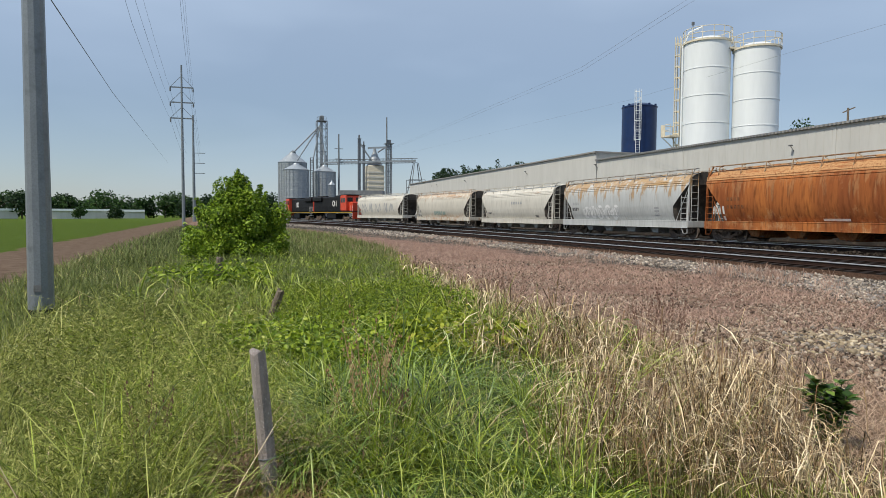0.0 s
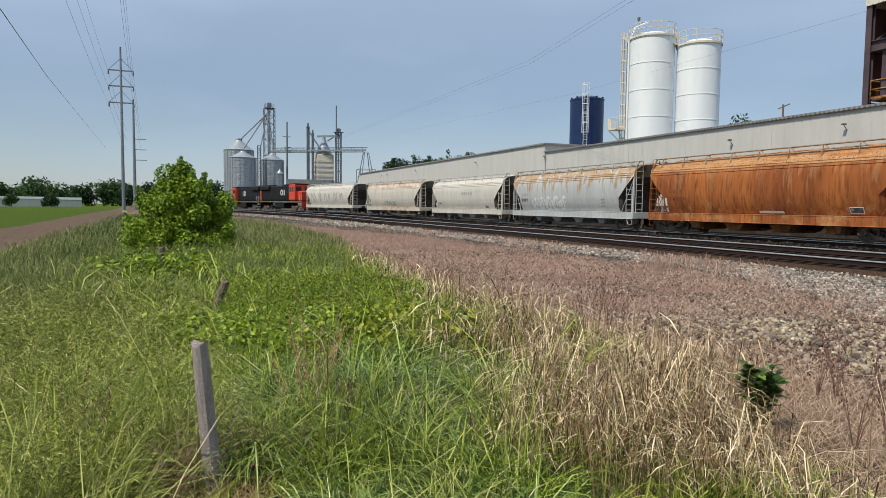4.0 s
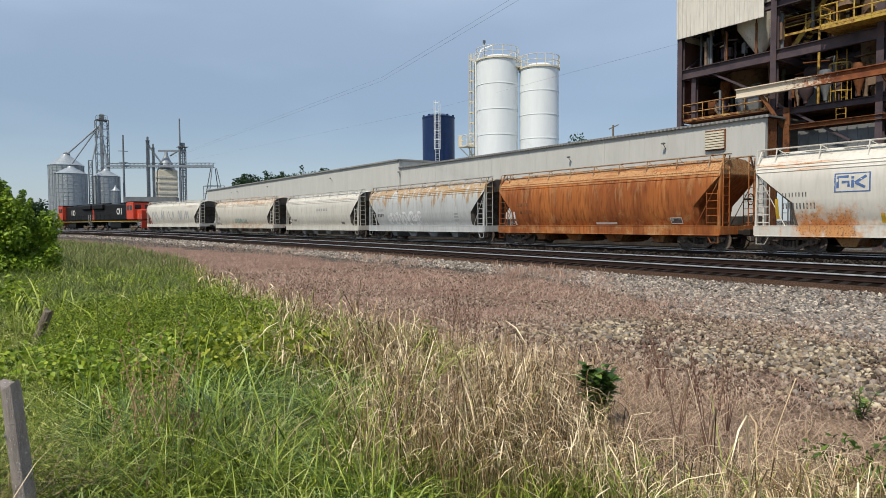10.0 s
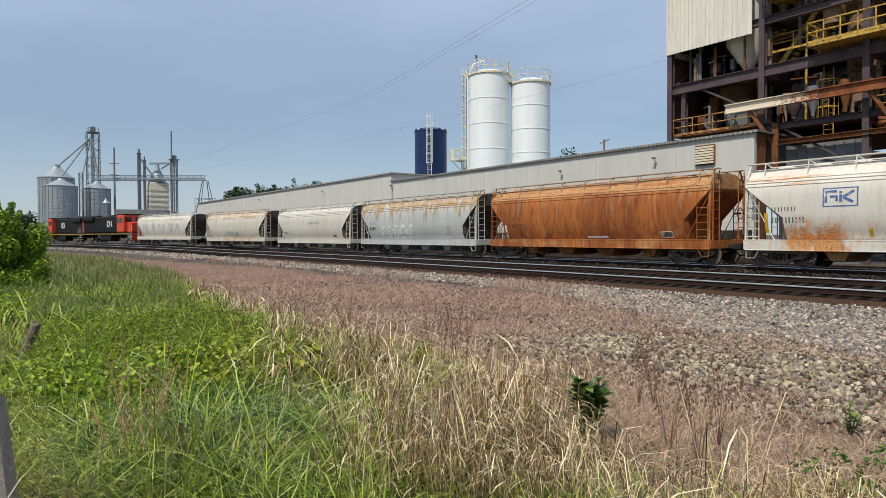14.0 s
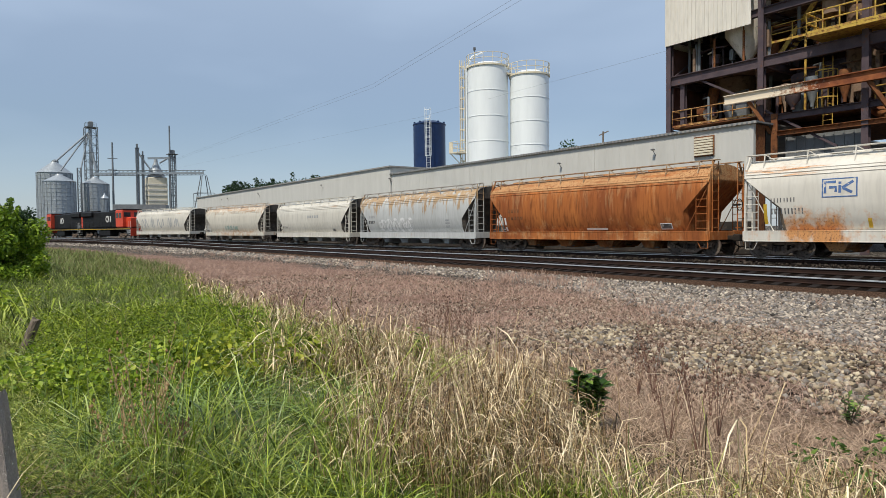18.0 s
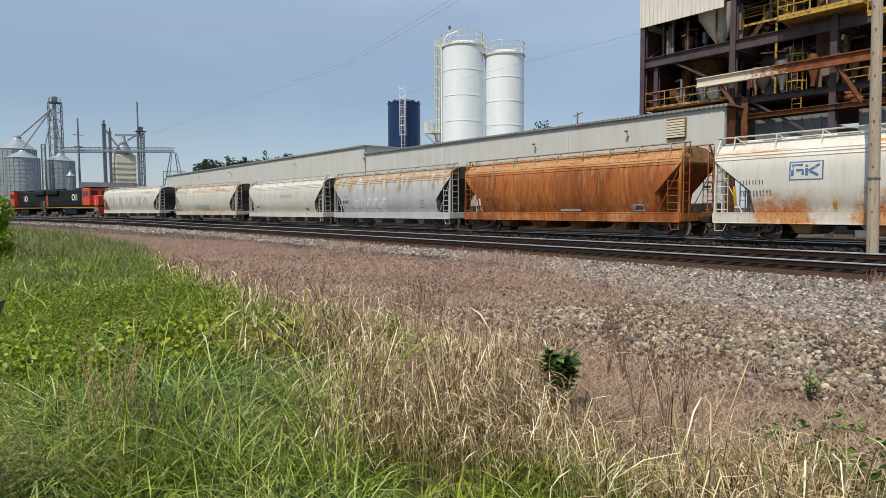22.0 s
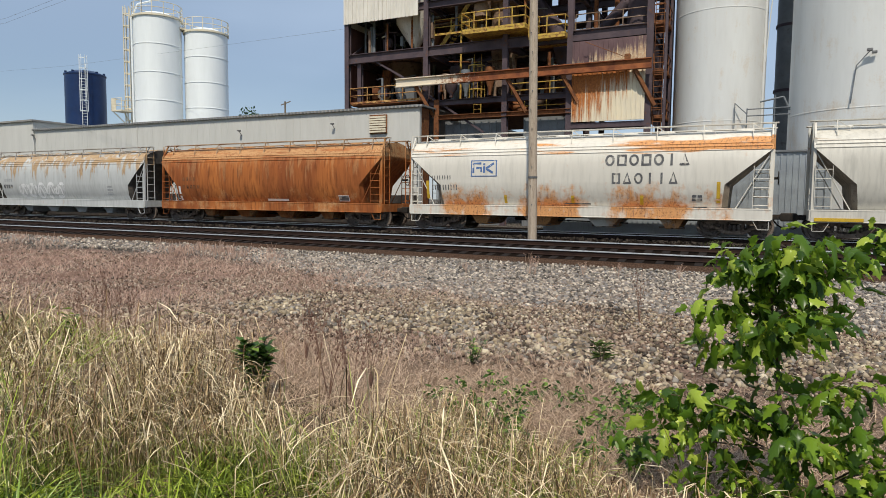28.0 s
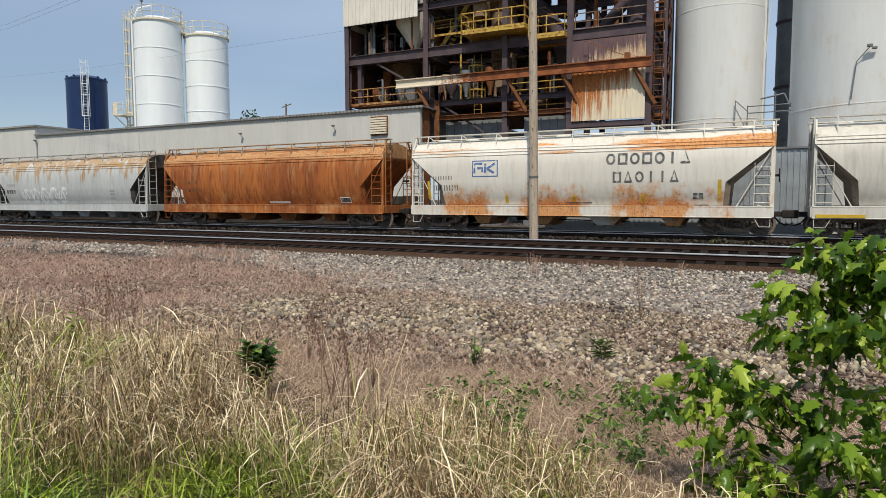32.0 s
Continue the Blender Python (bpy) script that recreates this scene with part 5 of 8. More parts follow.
# ---- white silos and blue tank ----
def caged_ladder(parent, x, y, z0, z1, face, material, r=0.38, t=0.02):
    """face: direction in degrees in which the ladder stands off."""
    a = radians(face)
    ux, uy = math.cos(a), math.sin(a)
    px, py = -uy, ux
    lad = Mesh()
    for s in (-0.22, 0.22):
        lad.tube((x + px * s, y + py * s, z0), (x + px * s, y + py * s, z1), 0.03, 6)
    z = z0 + 0.2
    while z < z1:
        lad.tube((x - px * 0.22, y - py * 0.22, z), (x + px * 0.22, y + py * 0.22, z), 0.015, 5)
        z += 0.3
    l = part("ladder", lad, material, parent)
    cage = Mesh()
    pts = [(x + r * (0.9 + math.cos(t)) * ux * 1.0 + r * math.sin(t) * px, y + r * (0.9 + math.cos(t)) * uy + r * math.sin(t) * py) for t in [radians(q) for q in (-120, -70, -25, 25, 70, 120)]]
    z = z0 + 2.2
    while z < z1 + 0.9:
        for (ax, ay), (bx, by) in zip(pts, pts[1:]):
            cage.bar((ax, ay, z), (bx, by, z), t, 0.06 + t)
        z += 1.1
    for qx, qy in pts:
        cage.tube((qx, qy, z0 + 2.2), (qx, qy, z1 + 0.8), t, 5)
    part("ladder_cage", cage, material, l)

def ring_rail(m, x, y, r, z, n=24, posts=12, h=1.05, t=0.03):
    for zz in (z + h, z + h * 0.52):
        for i in range(n):
            a, b = 2 * math.pi * i / n, 2 * math.pi * (i + 1) / n
            m.tube((x + r * math.cos(a), y + r * math.sin(a), zz), (x + r * math.cos(b), y + r * math.sin(b), zz), t, 5, None, False)
    for i in range(posts):
        a = 2 * math.pi * i / posts
        m.tube((x + r * math.cos(a), y + r * math.sin(a), z), (x + r * math.cos(a), y + r * math.sin(a), z + h), t, 5)
    return m

def white_silo(x, y, r, z1, band, label):
    s = thing("storage_silo", label, "silo", "white silos", pose(x, y, 0.05))
    part("shell", Mesh().lathe([(r, 0), (r, z1), (r * 0.6, z1 + 0.5), (0.01, z1 + 0.7)], 48), M_SILO, s)
    z = z1 - band
    while z > 0.5:
        part("band", Mesh().lathe([(r, z), (r + 0.035, z + 0.01), (r + 0.035, z + 0.07), (r, z + 0.08)], 48), M_SILO, s)
        z -= band
    part("top_platform", Mesh().lathe([(r - 0.1, z1 - 0.05), (r + 0.12, z1 - 0.05), (r + 0.12, z1 + 0.12), (r - 0.1, z1 + 0.12)], 48), M_CREAMSTEEL, s, "cream top platform")
    part("guard_rail", ring_rail(Mesh(), 0, 0, r + 0.08, z1 + 0.1, 28, 14, 1.15, 0.035), M_CREAMSTEEL, s, "cream guard rail")
    return s
S1 = white_silo(-52.1, 44.0, 2.14, 18.4, 2.6, "tall white painted silo with caged ladder and platform")
white_silo(-49.35, 47.4, 2.03, 17.45, 2.43, "tall white painted silo beside the other silo")
caged_ladder(S1, -1.62, -1.62, 5.5, 18.6, 225, M_CREAMSTEEL, 0.36, 0.035)
part("fill_pipe", Mesh().tube((-1.15, -1.95, 0), (-1.15, -1.95, 18.2), 0.09, 10).tube((-1.15, -1.95, 18.2), (-0.8, -1.5, 19.6), 0.09, 10).tube((-0.8, -1.5, 19.6), (0.3, -0.9, 19.9), 0.09, 10), M_SILO, S1, "white fill pipe bent over the top")
part("fill_pipe", Mesh().tube((-1.55, -1.65, 0), (-1.55, -1.65, 18.0), 0.07, 10), M_CREAMSTEEL, S1)
plat = part("landing", Mesh().box(-2.7, -1.3, -3.1, -1.7, 9.55, 9.68), M_CREAMSTEEL, S1, "cream ladder landing")
mm = Mesh()
for a, b in (((-2.7, -3.1), (-1.3, -3.1)), ((-2.7, -1.7), (-1.6, -1.7)), ((-2.7, -3.1), (-2.7, -1.7))):
    for z in (10.2, 10.75):
        mm.tube((*a, z), (*b, z), 0.035, 5)
    for p in (a, b):
        mm.tube((*p, 9.6), (*p, 10.75), 0.035, 5)
mm.tube((-2.6, -3.0, 9.55), (-1.4, -1.7, 7.7), 0.05, 5).tube((-2.6, -1.8, 9.55), (-1.6, -1.5, 7.7), 0.05, 5)
mm.box(-2.72, -2.1, -3.12, -3.06, 9.6, 10.7)
part("landing_rail", mm, M_CREAMSTEEL, plat)
part("lamp_post", Mesh().tube((0.2, -1.9, 18.4), (0.2, -1.9, 20.0), 0.04, 6).box(0.1, 0.3, -2.0, -1.8, 20.0, 20.3), M_LAMPGREY, S1)
part("walkway_bridge", Mesh().box(1.2, 2.1, 0.9, 2.1, 17.6, 17.75).tube((2.1, 0.9, 18.7), (2.1, 2.1, 18.7), 0.04, 5).tube((2.1, 0.9, 18.2), (2.1, 2.1, 18.2), 0.04, 5), M_CREAMSTEEL, S1, "cream bridge between silo tops")

BT = thing("blue_tank", "dark blue cylindrical tank with white caged ladder", "tank", "", pose(-65.8, 46.0, 0.05))
part("shell", Mesh().lathe([(2.0, 0), (2.0, 14.6), (1.3, 14.95), (0.01, 15.05)], 40), M_BLUE, BT)
part("rim", Mesh().lathe([(2.0, 14.45), (2.06, 14.5), (2.06, 14.62), (2.0, 14.66)], 40), M_BLUE, BT)
for i in range(10):
    a = 2 * math.pi * i / 10
    part("lifting_lug", Mesh().box(1.9 * math.cos(a) - 0.09, 1.9 * math.cos(a) + 0.09, 1.9 * math.sin(a) - 0.09, 1.9 * math.sin(a) + 0.09, 14.6, 14.85), M_BLUE, BT)
caged_ladder(BT, 1.60, -1.28, 8.3, 15.5, -38, M_SILO, 0.4)

# ---- the open steel process tower ----
PT = thing("process_tower", "open rusty steel process tower with yellow railings and ductwork", "industrial tower")
CX = (-25.8, -19.6, -14.1, -10.05, -5.55)
CY = (37.7, 42.0, 46.4)
def ycol(x, y, z0=0.0, z1=24.0, w=0.34):
    part("column", Mesh().ibeam((x, y, z0), (x, y, z1), w, w, 0.035, (0, 1, 0)), M_COLUMN, PT)
for x in CX:
    for y in CY:
        ycol(x, y)
ycol(-24.9, 37.9, 8.2, 11.2, 0.3)
for z, h in ((7.9, 0.35), (11.25, 0.62), (14.2, 0.45), (17.6, 0.5), (21.2, 0.5), (23.9, 0.4)):
    for y in CY:
        for a, b in zip(CX, CX[1:]):
            if z in (7.9,) and y == CY[0] and a < -19.7:
                continue
            part("beam", Mesh().ibeam((a, y, z), (b, y, z), 0.3, h, 0.035), M_COLUMN, PT)
    for x in CX:
        for a, b in zip(CY, CY[1:]):
            part("beam", Mesh().ibeam((x, a, z), (x, b, z), 0.25, h * 0.8, 0.03), M_COLUMN, PT)
def brace(a, b, w=0.12, mt=None):
    part("brace", Mesh().bar(a, b, w, w), mt or M_COLUMN, PT)
for a, b in (((-23.6, 37.75, 11.0), (-19.7, 37.75, 8.8)), ((-19.4, 37.75, 8.4), (-15.5, 37.75, 5.9)), ((-18.8, 41.8, 11.0), (-14.4, 41.8, 8.3)), ((-14.3, 42, 8.3), (-19.4, 42, 11)), ((-13.8, 46.2, 8.0), (-10.3, 46.2, 11.0)), ((-9.8, 42, 11.4), (-5.8, 42, 14.1)), ((-25.7, 42, 8.2), (-25.7, 46.2, 11.0)), ((-13.9, 42, 14.4), (-10.2, 42, 17.4)), ((-25.7, 37.9, 11.5), (-25.7, 41.8, 14.0)), ((-18.9, 46.2, 14.4), (-14.4, 46.2, 17.4))):
    brace(a, b)
def slab(x0, x1, y0, y1, z, mt, name="floor_plate"):
    return part(name, Mesh().box(x0, x1, y0, y1, z - 0.06, z), mt, PT)
slab(-25.8, -19.6, 37.9, 46.4, 8.2, M_RUSTSTEEL)
slab(-19.4, -14.2, 39.5, 46.4, 8.1, M_DUCT)
slab(-25.7, -19.7, 38.2, 46.4, 11.62, M_DUCT)
slab(-19.5, -14.2, 39.4, 46.4, 14.5, M_DUCT)
slab(-25.7, -14.2, 38.2, 46.4, 17.9, M_DUCT)
slab(-14.0, -5.6, 41.0, 46.4, 11.62, M_DUCT)
slab(-25.7, -5.6, 38.2, 46.4, 21.5, M_DUCT)
slab(-14.0, -5.6, 39.0, 46.4, 17.9, M_DUCT)
def ribbed(name, x0, x1, y, z0, z1, mt, step=0.3, label="", front=-1):
    m = Mesh().box(x0, x1, y, y + 0.05, z0, z1)
    p = part(name, m, mt, PT, label)
    r = Mesh()
    x = x0 + 0.05
    while x < x1 - 0.06:
        r.box(x, x + 0.07, y - 0.045, y - 0.001, z0 + 0.01, z1 - 0.01)
        x += step
    part("cladding_ribs", r, mt, p)
    return p
ribbed("cladding", -25.95, -20.15, 37.45, 13.6, 23.8, M_CLADWHITE, 0.3, "white cladding with rust runs and holes")
part("cladding", Mesh().box(-26.02, -25.97, 37.5, 46.6, 13.6, 23.8), M_CLADWHITE, PT, "white side cladding")
# Side and rear sheets added as dark backing, so the open bays read dark.
part("cladding", Mesh().box(-25.99, -25.94, 38.1, 46.6, 8.2, 13.6), M_DARKCLAD, PT, "dark stained side cladding")
ribbed("cladding", -25.7, -14.1, 46.65, 8.2, 23.8, M_DARKCLAD, 0.4, "dark stained rear cladding")
ribbed("cladding", -9.85, -5.7, 37.40, 9.45, 10.85, M_CLADPURPLE, 0.28, "purple-brown cladding with pale runs")
ribbed("cladding", -9.85, -5.7, 37.42, 6.25, 9.43, M_CLADCREAM, 0.28, "cream cladding with orange rust runs")
# Solid dark bar that stands for the shadow below the cladding.
part("cladding_shadow_gap", Mesh().box(-9.95, -5.6, 37.5, 38.4, 5.9, 6.2), M_COLUMN, PT)
ribbed("cladding", -9.9, -5.6, 42.2, 14.2, 23.8, M_DARKCLAD, 0.3, "dark stained upper cladding")
part("cladding", Mesh().box(-5.62, -5.57, 38.0, 42, 6.2, 11.0), M_DARKCLAD, PT)
# long crane beam on brackets, over the roof of the low wing
part("crane_beam", Mesh().ibeam((-21.45, 36.9, 9.22), (-5.3, 36.9, 9.22), 0.3, 0.55, 0.05), M_RUSTBEAM, PT, "rusted crane beam, white at one end")
for x in (-19.9, -13.6, -10.2, -6.1):
    part("crane_bracket", Mesh().bar((x - 0.1, 36.95, 8.95), (x + 0.9, 37.6, 7.0), 0.2, 0.2).bar((x, 36.9, 9.5), (x, 37.7, 9.5), 0.12, 0.12), M_RUSTSTEEL, PT)
part("hoist_cable", Mesh().tube((-9.0, 36.95, 10.7), (-6.6, 36.9, 9.6), 0.02, 5).box(-6.75, -6.45, 36.8, 37.0, 9.5, 9.8), M_RUSTSTEEL, PT)
# lower sheds below the deck
ribbed("low_wall", -18.4, -14.3, 38.1, 0.0, 6.75, M_GREYWALL, 0.5, "grey sheet wall")
ribbed("low_wall", -13.0, -9.9, 38.1, 0.0, 6.75, M_GREYWALL, 0.5, "grey sheet wall")
part("low_beam", Mesh().ibeam((-18.6, 37.6, 6.95), (-9.9, 37.6, 6.95), 0.3, 0.28, 0.03), M_RUSTSTEEL, PT, "rusty edge beam")
part("low_clad", Mesh().box(-18.95, -18.6, 37.5, 37.6, 3.0, 8.1), M_RUSTSTEEL, PT, "rusty sheet edge")
slab(-18.5, -9.9, 38.2, 46, 7.0, M_RUSTSTEEL)
# railings
def railing(parent, pts, z, mt, h=1.07, gap=1.3, r=0.032):
    m = Mesh()
    for a, b in zip(pts, pts[1:]):
        a, b = Vector((*a, z)), Vector((*b, z))
        for k in (h, h * 0.52):
            m.tube(a + Vector((0, 0, k)), b + Vector((0, 0, k)), r, 6)
        n = max(1, round((b - a).length / gap))
        for i in range(n + 1):
            p = a + (b - a) * i / n
            m.tube(p, p + Vector((0, 0, h)), r, 6)
        d = (b - a).normalized() * 0.0
        m.bar(a + Vector((0, 0, 0.07)), b + Vector((0, 0, 0.07)), 0.015, 0.13)
    return part("guard_rail", m, mt, parent, "yellow guard rail")
railing(PT, [(-25.6, 37.7), (-20.0, 37.7)], 8.2, M_RUSTYRAIL)
railing(PT, [(-25.6, 37.7), (-25.6, 46.2)], 8.2, M_RUSTYRAIL)
pf = part("platform", Mesh().box(-16.6, -12.5, 36.6, 39.4, 11.80, 11.95), M_YELLOW, PT, "yellow edged steel platform")
railing(pf, [(-16.6, 38.8), (-16.6, 36.6), (-12.5, 36.6), (-12.5, 39.2)], 11.95, M_YELLOW, 1.1, 0.9, 0.04)
pf2 = part("platform", Mesh().box(-12.4, -10.2, 37.0, 39.4, 11.16, 11.3), M_YELLOW, PT, "yellow edged steel platform")
railing(pf2, [(-12.4, 37.0), (-10.2, 37.0), (-10.2, 39.2)], 11.3, M_YELLOW, 1.1, 0.9, 0.035)
pf3 = part("platform", Mesh().box(-19.3, -15.6, 36.9, 39.2, 15.3, 15.42), M_YELLOW, PT, "yellow edged upper platform")
railing(pf3, [(-19.3, 36.9), (-15.6, 36.9), (-15.6, 39.2)], 15.42, M_YELLOW, 1.1, 0.9, 0.035)
railing(PT, [(-19.4, 38.4), (-17.0, 38.4)], 12.4, M_YELLOW, 1.0)
railing(PT, [(-9.9, 38.2), (-5.8, 38.2)], 11.62, M_DUCT, 1.0)
railing(PT, [(-13.9, 38.3), (-10.2, 38.3)], 8.0, M_YELLOW, 0.9)
railing(PT, [(-13.0, 38.2), (-10.2, 38.2)], 7.0, M_YELLOW, 0.9)
# stair with stringers and yellow rails
st = part("stair", Mesh().bar((-19.3, 39.0, 11.7), (-17.2, 39.0, 14.4), 0.06, 0.28).bar((-19.3, 39.9, 11.7), (-17.2, 39.9, 14.4), 0.06, 0.28), M_YELLOW, PT, "steep yellow steel stair")
for i in range(11):
    f = i / 11
    part("stair_tread", Mesh().box(-19.25 + 2.1 * f, -19.0 + 2.1 * f, 39.0, 39.9, 11.8 + 2.65 * f, 11.84 + 2.65 * f), M_COLUMN, st)
cg = part("caged_ladder", Mesh().tube((-16.6, 38.6, 7.0), (-16.6, 38.6, 11.0), 0.03, 6).tube((-16.1, 38.6, 7.0), (-16.1, 38.6, 11.0), 0.03, 6), M_YELLOW, PT, "yellow caged ladder")
for i in range(12):
    part("rung", Mesh().tube((-16.6, 38.6, 7.2 + 0.3 * i), (-16.1, 38.6, 7.2 + 0.3 * i), 0.018, 5), M_YELLOW, cg)
mm = Mesh()
for z in (7.9, 8.7, 9.5, 10.2):
    pts = [(-16.35 + 0.55 * math.cos(t), 38.5 - 0.6 * math.sin(t), z) for t in [math.pi * q / 6 for q in range(7)]]
    for a, b in zip(pts, pts[1:]):
        mm.bar(a, b, 0.02, 0.07)
for q in range(7):
    t = math.pi * q / 6
    mm.tube((-16.35 + 0.55 * math.cos(t), 38.5 - 0.6 * math.sin(t), 7.9), (-16.35 + 0.55 * math.cos(t), 38.5 - 0.6 * math.sin(t), 10.2), 0.018, 5)
part("ladder_cage", mm, M_YELLOW, cg)
# vessels, hoppers and ducts
def vessel(name, x, y, prof, mt, label=""):
    part(name, Mesh().lathe(prof, 24, x, y), mt, PT, label)
vessel("hopper", -21.4, 39.4, [(0.2, 11.7), (0.25, 12.0), (1.3, 13.6), (1.3, 17.4), (0.01, 17.6)], M_CLADWHITE, "cone-bottomed pale rust-spotted hopper")
vessel("hopper", -23.6, 42.0, [(0.2, 8.4), (0.3, 9.0), (1.4, 11.0), (1.4, 11.5), (0.01, 11.55)], M_DUCT)
vessel("hopper", -22.4, 44.5, [(0.2, 11.7), (0.3, 12.2), (1.5, 14.0), (1.5, 17.0), (0.01, 17.2)], M_RUSTSTEEL)
vessel("cyclone", -15.3, 40.6, [(0.25, 8.4), (0.85, 10.6), (0.9, 13.6), (0.9, 16.0), (0.01, 16.1)], M_DUCT, "dusty cyclone vessel")
vessel("cyclone", -17.6, 41.5, [(0.75, 12.6), (0.75, 17.2), (0.01, 17.3)], M_DUCT)
vessel("cyclone", -16.0, 38.4, [(0.55, 13.2), (0.55, 15.6), (0.7, 16.0), (0.01, 16.1)], M_DUCT)
vessel("tank", -12.6, 44.0, [(1.3, 8.2), (1.3, 11.0), (0.01, 11.3)], M_DARKCLAD)
vessel("tank", -6.4, 39.3, [(0.72, 11.65), (0.72, 13.9), (0.01, 14.0)], M_COLUMN, "black drum on the upper floor")
vessel("motor", -18.3, 39.6, [(0.4, 8.2), (0.4, 9.3), (0.2, 9.5), (0.01, 9.55)], M_GALVDARK)
def duct(pts, r, mt, label=""):
    m = Mesh()
    for a, b in zip(pts, pts[1:]):
        m.tube(a, b, r, 16)
    for p in pts[1:-1]:
        m.lathe([(0.01, p[2] - r), (r * 0.7, p[2] - r * 0.7), (r, p[2]), (r * 0.7, p[2] + r * 0.7), (0.01, p[2] + r)], 14, p[0], p[1])
    part("duct", m, mt, PT, label)
duct([(-19.0, 40.4, 10.4), (-16.4, 40.2, 10.4), (-15.4, 41.0, 9.0)], 0.42, M_COLUMN, "large dark round duct")
duct([(-13.6, 40.5, 14.9), (-11.6, 40.2, 12.4), (-10.6, 40.0, 8.6), (-10.4, 39.8, 7.2)], 0.5, M_COLUMN, "large dark sloping duct")
duct([(-13.5, 42.5, 8.2), (-11.4, 42.0, 9.8), (-9.8, 41.6, 9.2)], 0.45, M_DUCT)
duct([(-24.8, 40.6, 8.4), (-24.2, 40.4, 10.9)], 0.35, M_RUSTSTEEL)
duct([(-20.4, 39.6, 8.4), (-20.9, 40.0, 11.4)], 0.3, M_DUCT)
duct([(-14.9, 39.4, 8.3), (-13.2, 38.9, 7.2)], 0.32, M_RUSTSTEEL, "rusty red chute")
duct([(-12.9, 38.4, 14.2), (-10.6, 38.9, 17.4)], 0.4, M_COLUMN)
duct([(-8.6, 39.4, 11.9), (-7.2, 39.2, 13.2), (-6.6, 39.3, 13.4)], 0.34, M_COLUMN, "black bent blower duct")
duct([(-9.2, 40.3, 11.7), (-9.2, 40.3, 17.5)], 0.13, M_RUSTSTEEL)
duct([(-8.0, 40.6, 11.7), (-8.0, 40.6, 17.5)], 0.16, M_RUSTSTEEL)
duct([(-7.3, 40.9, 11.7), (-7.3, 40.9, 17.5)], 0.1, M_COLUMN)
duct([(-12.0, 44.0, 14.2), (-12.0, 44.0, 23.0)], 0.7, M_DARKCLAD)
duct([(-17.6, 38.7, 8.2), (-17.6, 38.7, 12.5)], 0.07, M_YELLOW)
duct([(-18.0, 38.8, 12.6), (-18.0, 38.8, 16.2)], 0.1, M_GALVDARK)
duct([(-24.3, 38.4, 11.7), (-24.3, 38.4, 13.5)], 0.09, M_GALVDARK)
duct([(-22.9, 38.2, 11.7), (-22.9, 38.2, 13.5)], 0.06, M_RUSTSTEEL)
part("louvre_panel", Mesh().box(-19.0, -16.8, 40.9, 41.0, 12.9, 15.9), M_CLADWHITE, PT, "stained white grid panel")
for i in range(6):
    part("panel_bar", Mesh().box(-19.05, -16.75, 40.84, 40.9, 12.95 + 0.56 * i, 13.07 + 0.56 * i), M_COLUMN, PT)
for i in range(5):
    part("panel_bar", Mesh().box(-18.95 + 0.5 * i, -18.85 + 0.5 * i, 40.85, 40.9, 12.9, 15.9), M_COLUMN, PT)
rngt = random.Random(5)
for i in range(46):
    x, y = rngt.uniform(-25.3, -10.5), rngt.uniform(38.6, 45.5)
    zb = rngt.choice((8.25, 8.25, 11.68, 14.6, 17.95))
    w, d, h = rngt.uniform(0.2, 0.7), rngt.uniform(0.2, 0.7), rngt.uniform(0.4, 1.7)
    if rngt.random() < 0.5:
        part("machine_box", Mesh().box(x - w, x + w, y - d, y + d, zb, zb + h, None, 0.03), rngt.choice((M_DUCT, M_COLUMN, M_RUSTSTEEL, M_GALVDARK)), PT)
    else:
        part("process_pipe", Mesh().tube((x, y, zb), (x + rngt.uniform(-0.6, 0.6), y, zb + 2.9), rngt.uniform(0.05, 0.16), 10), rngt.choice((M_DUCT, M_RUSTSTEEL, M_GALVDARK, M_RUSTSTEEL)), PT)
for i in range(90):
    x, y = rngt.uniform(-25.2, -10.4), rngt.uniform(37.95, 40.6)
    zb = rngt.choice((8.25, 8.25, 11.68, 11.68, 14.6))
    mt = rngt.choice((M_DUCT, M_DUCT, M_RUSTSTEEL, M_RUSTSTEEL, M_CREAMSTEEL, M_GALVDARK, M_COLUMN))
    kind = rngt.random()
    if kind < 0.4:
        h = rngt.uniform(0.8, 2.8)
        part("process_pipe", Mesh().tube((x, y, zb), (x, y, zb + h), rngt.uniform(0.03, 0.11), 8).tube((x, y, zb + h), (x + rngt.uniform(-1.2, 1.2), y + 0.3, zb + h), 0.05, 8), mt, PT)
    elif kind < 0.6:
        h = rngt.uniform(1.4, 2.8)
        part("cable_tray", Mesh().bar((x, y, zb + h), (x + rngt.uniform(1.0, 3.2), y, zb + h + rngt.uniform(-0.2, 0.2)), 0.25, 0.06), mt, PT)
    elif kind < 0.8:
        w, h = rngt.uniform(0.12, 0.35), rngt.uniform(0.3, 1.1)
        part("control_box", Mesh().box(x - w, x + w, y - 0.15, y + 0.15, zb + 0.5, zb + 0.5 + h, None, 0.02).box(x - 0.03, x + 0.03, y - 0.03, y + 0.03, zb, zb + 0.55), mt, PT)
    else:
        r_, h = rngt.uniform(0.2, 0.5), rngt.uniform(0.7, 1.8)
        part("feed_hopper", Mesh().lathe([(r_ * 0.3, zb), (r_ * 0.3, zb + 0.2), (r_, zb + h * 0.6), (r_, zb + h), (0.01, zb + h + 0.05)], 14, x, y), mt, PT)
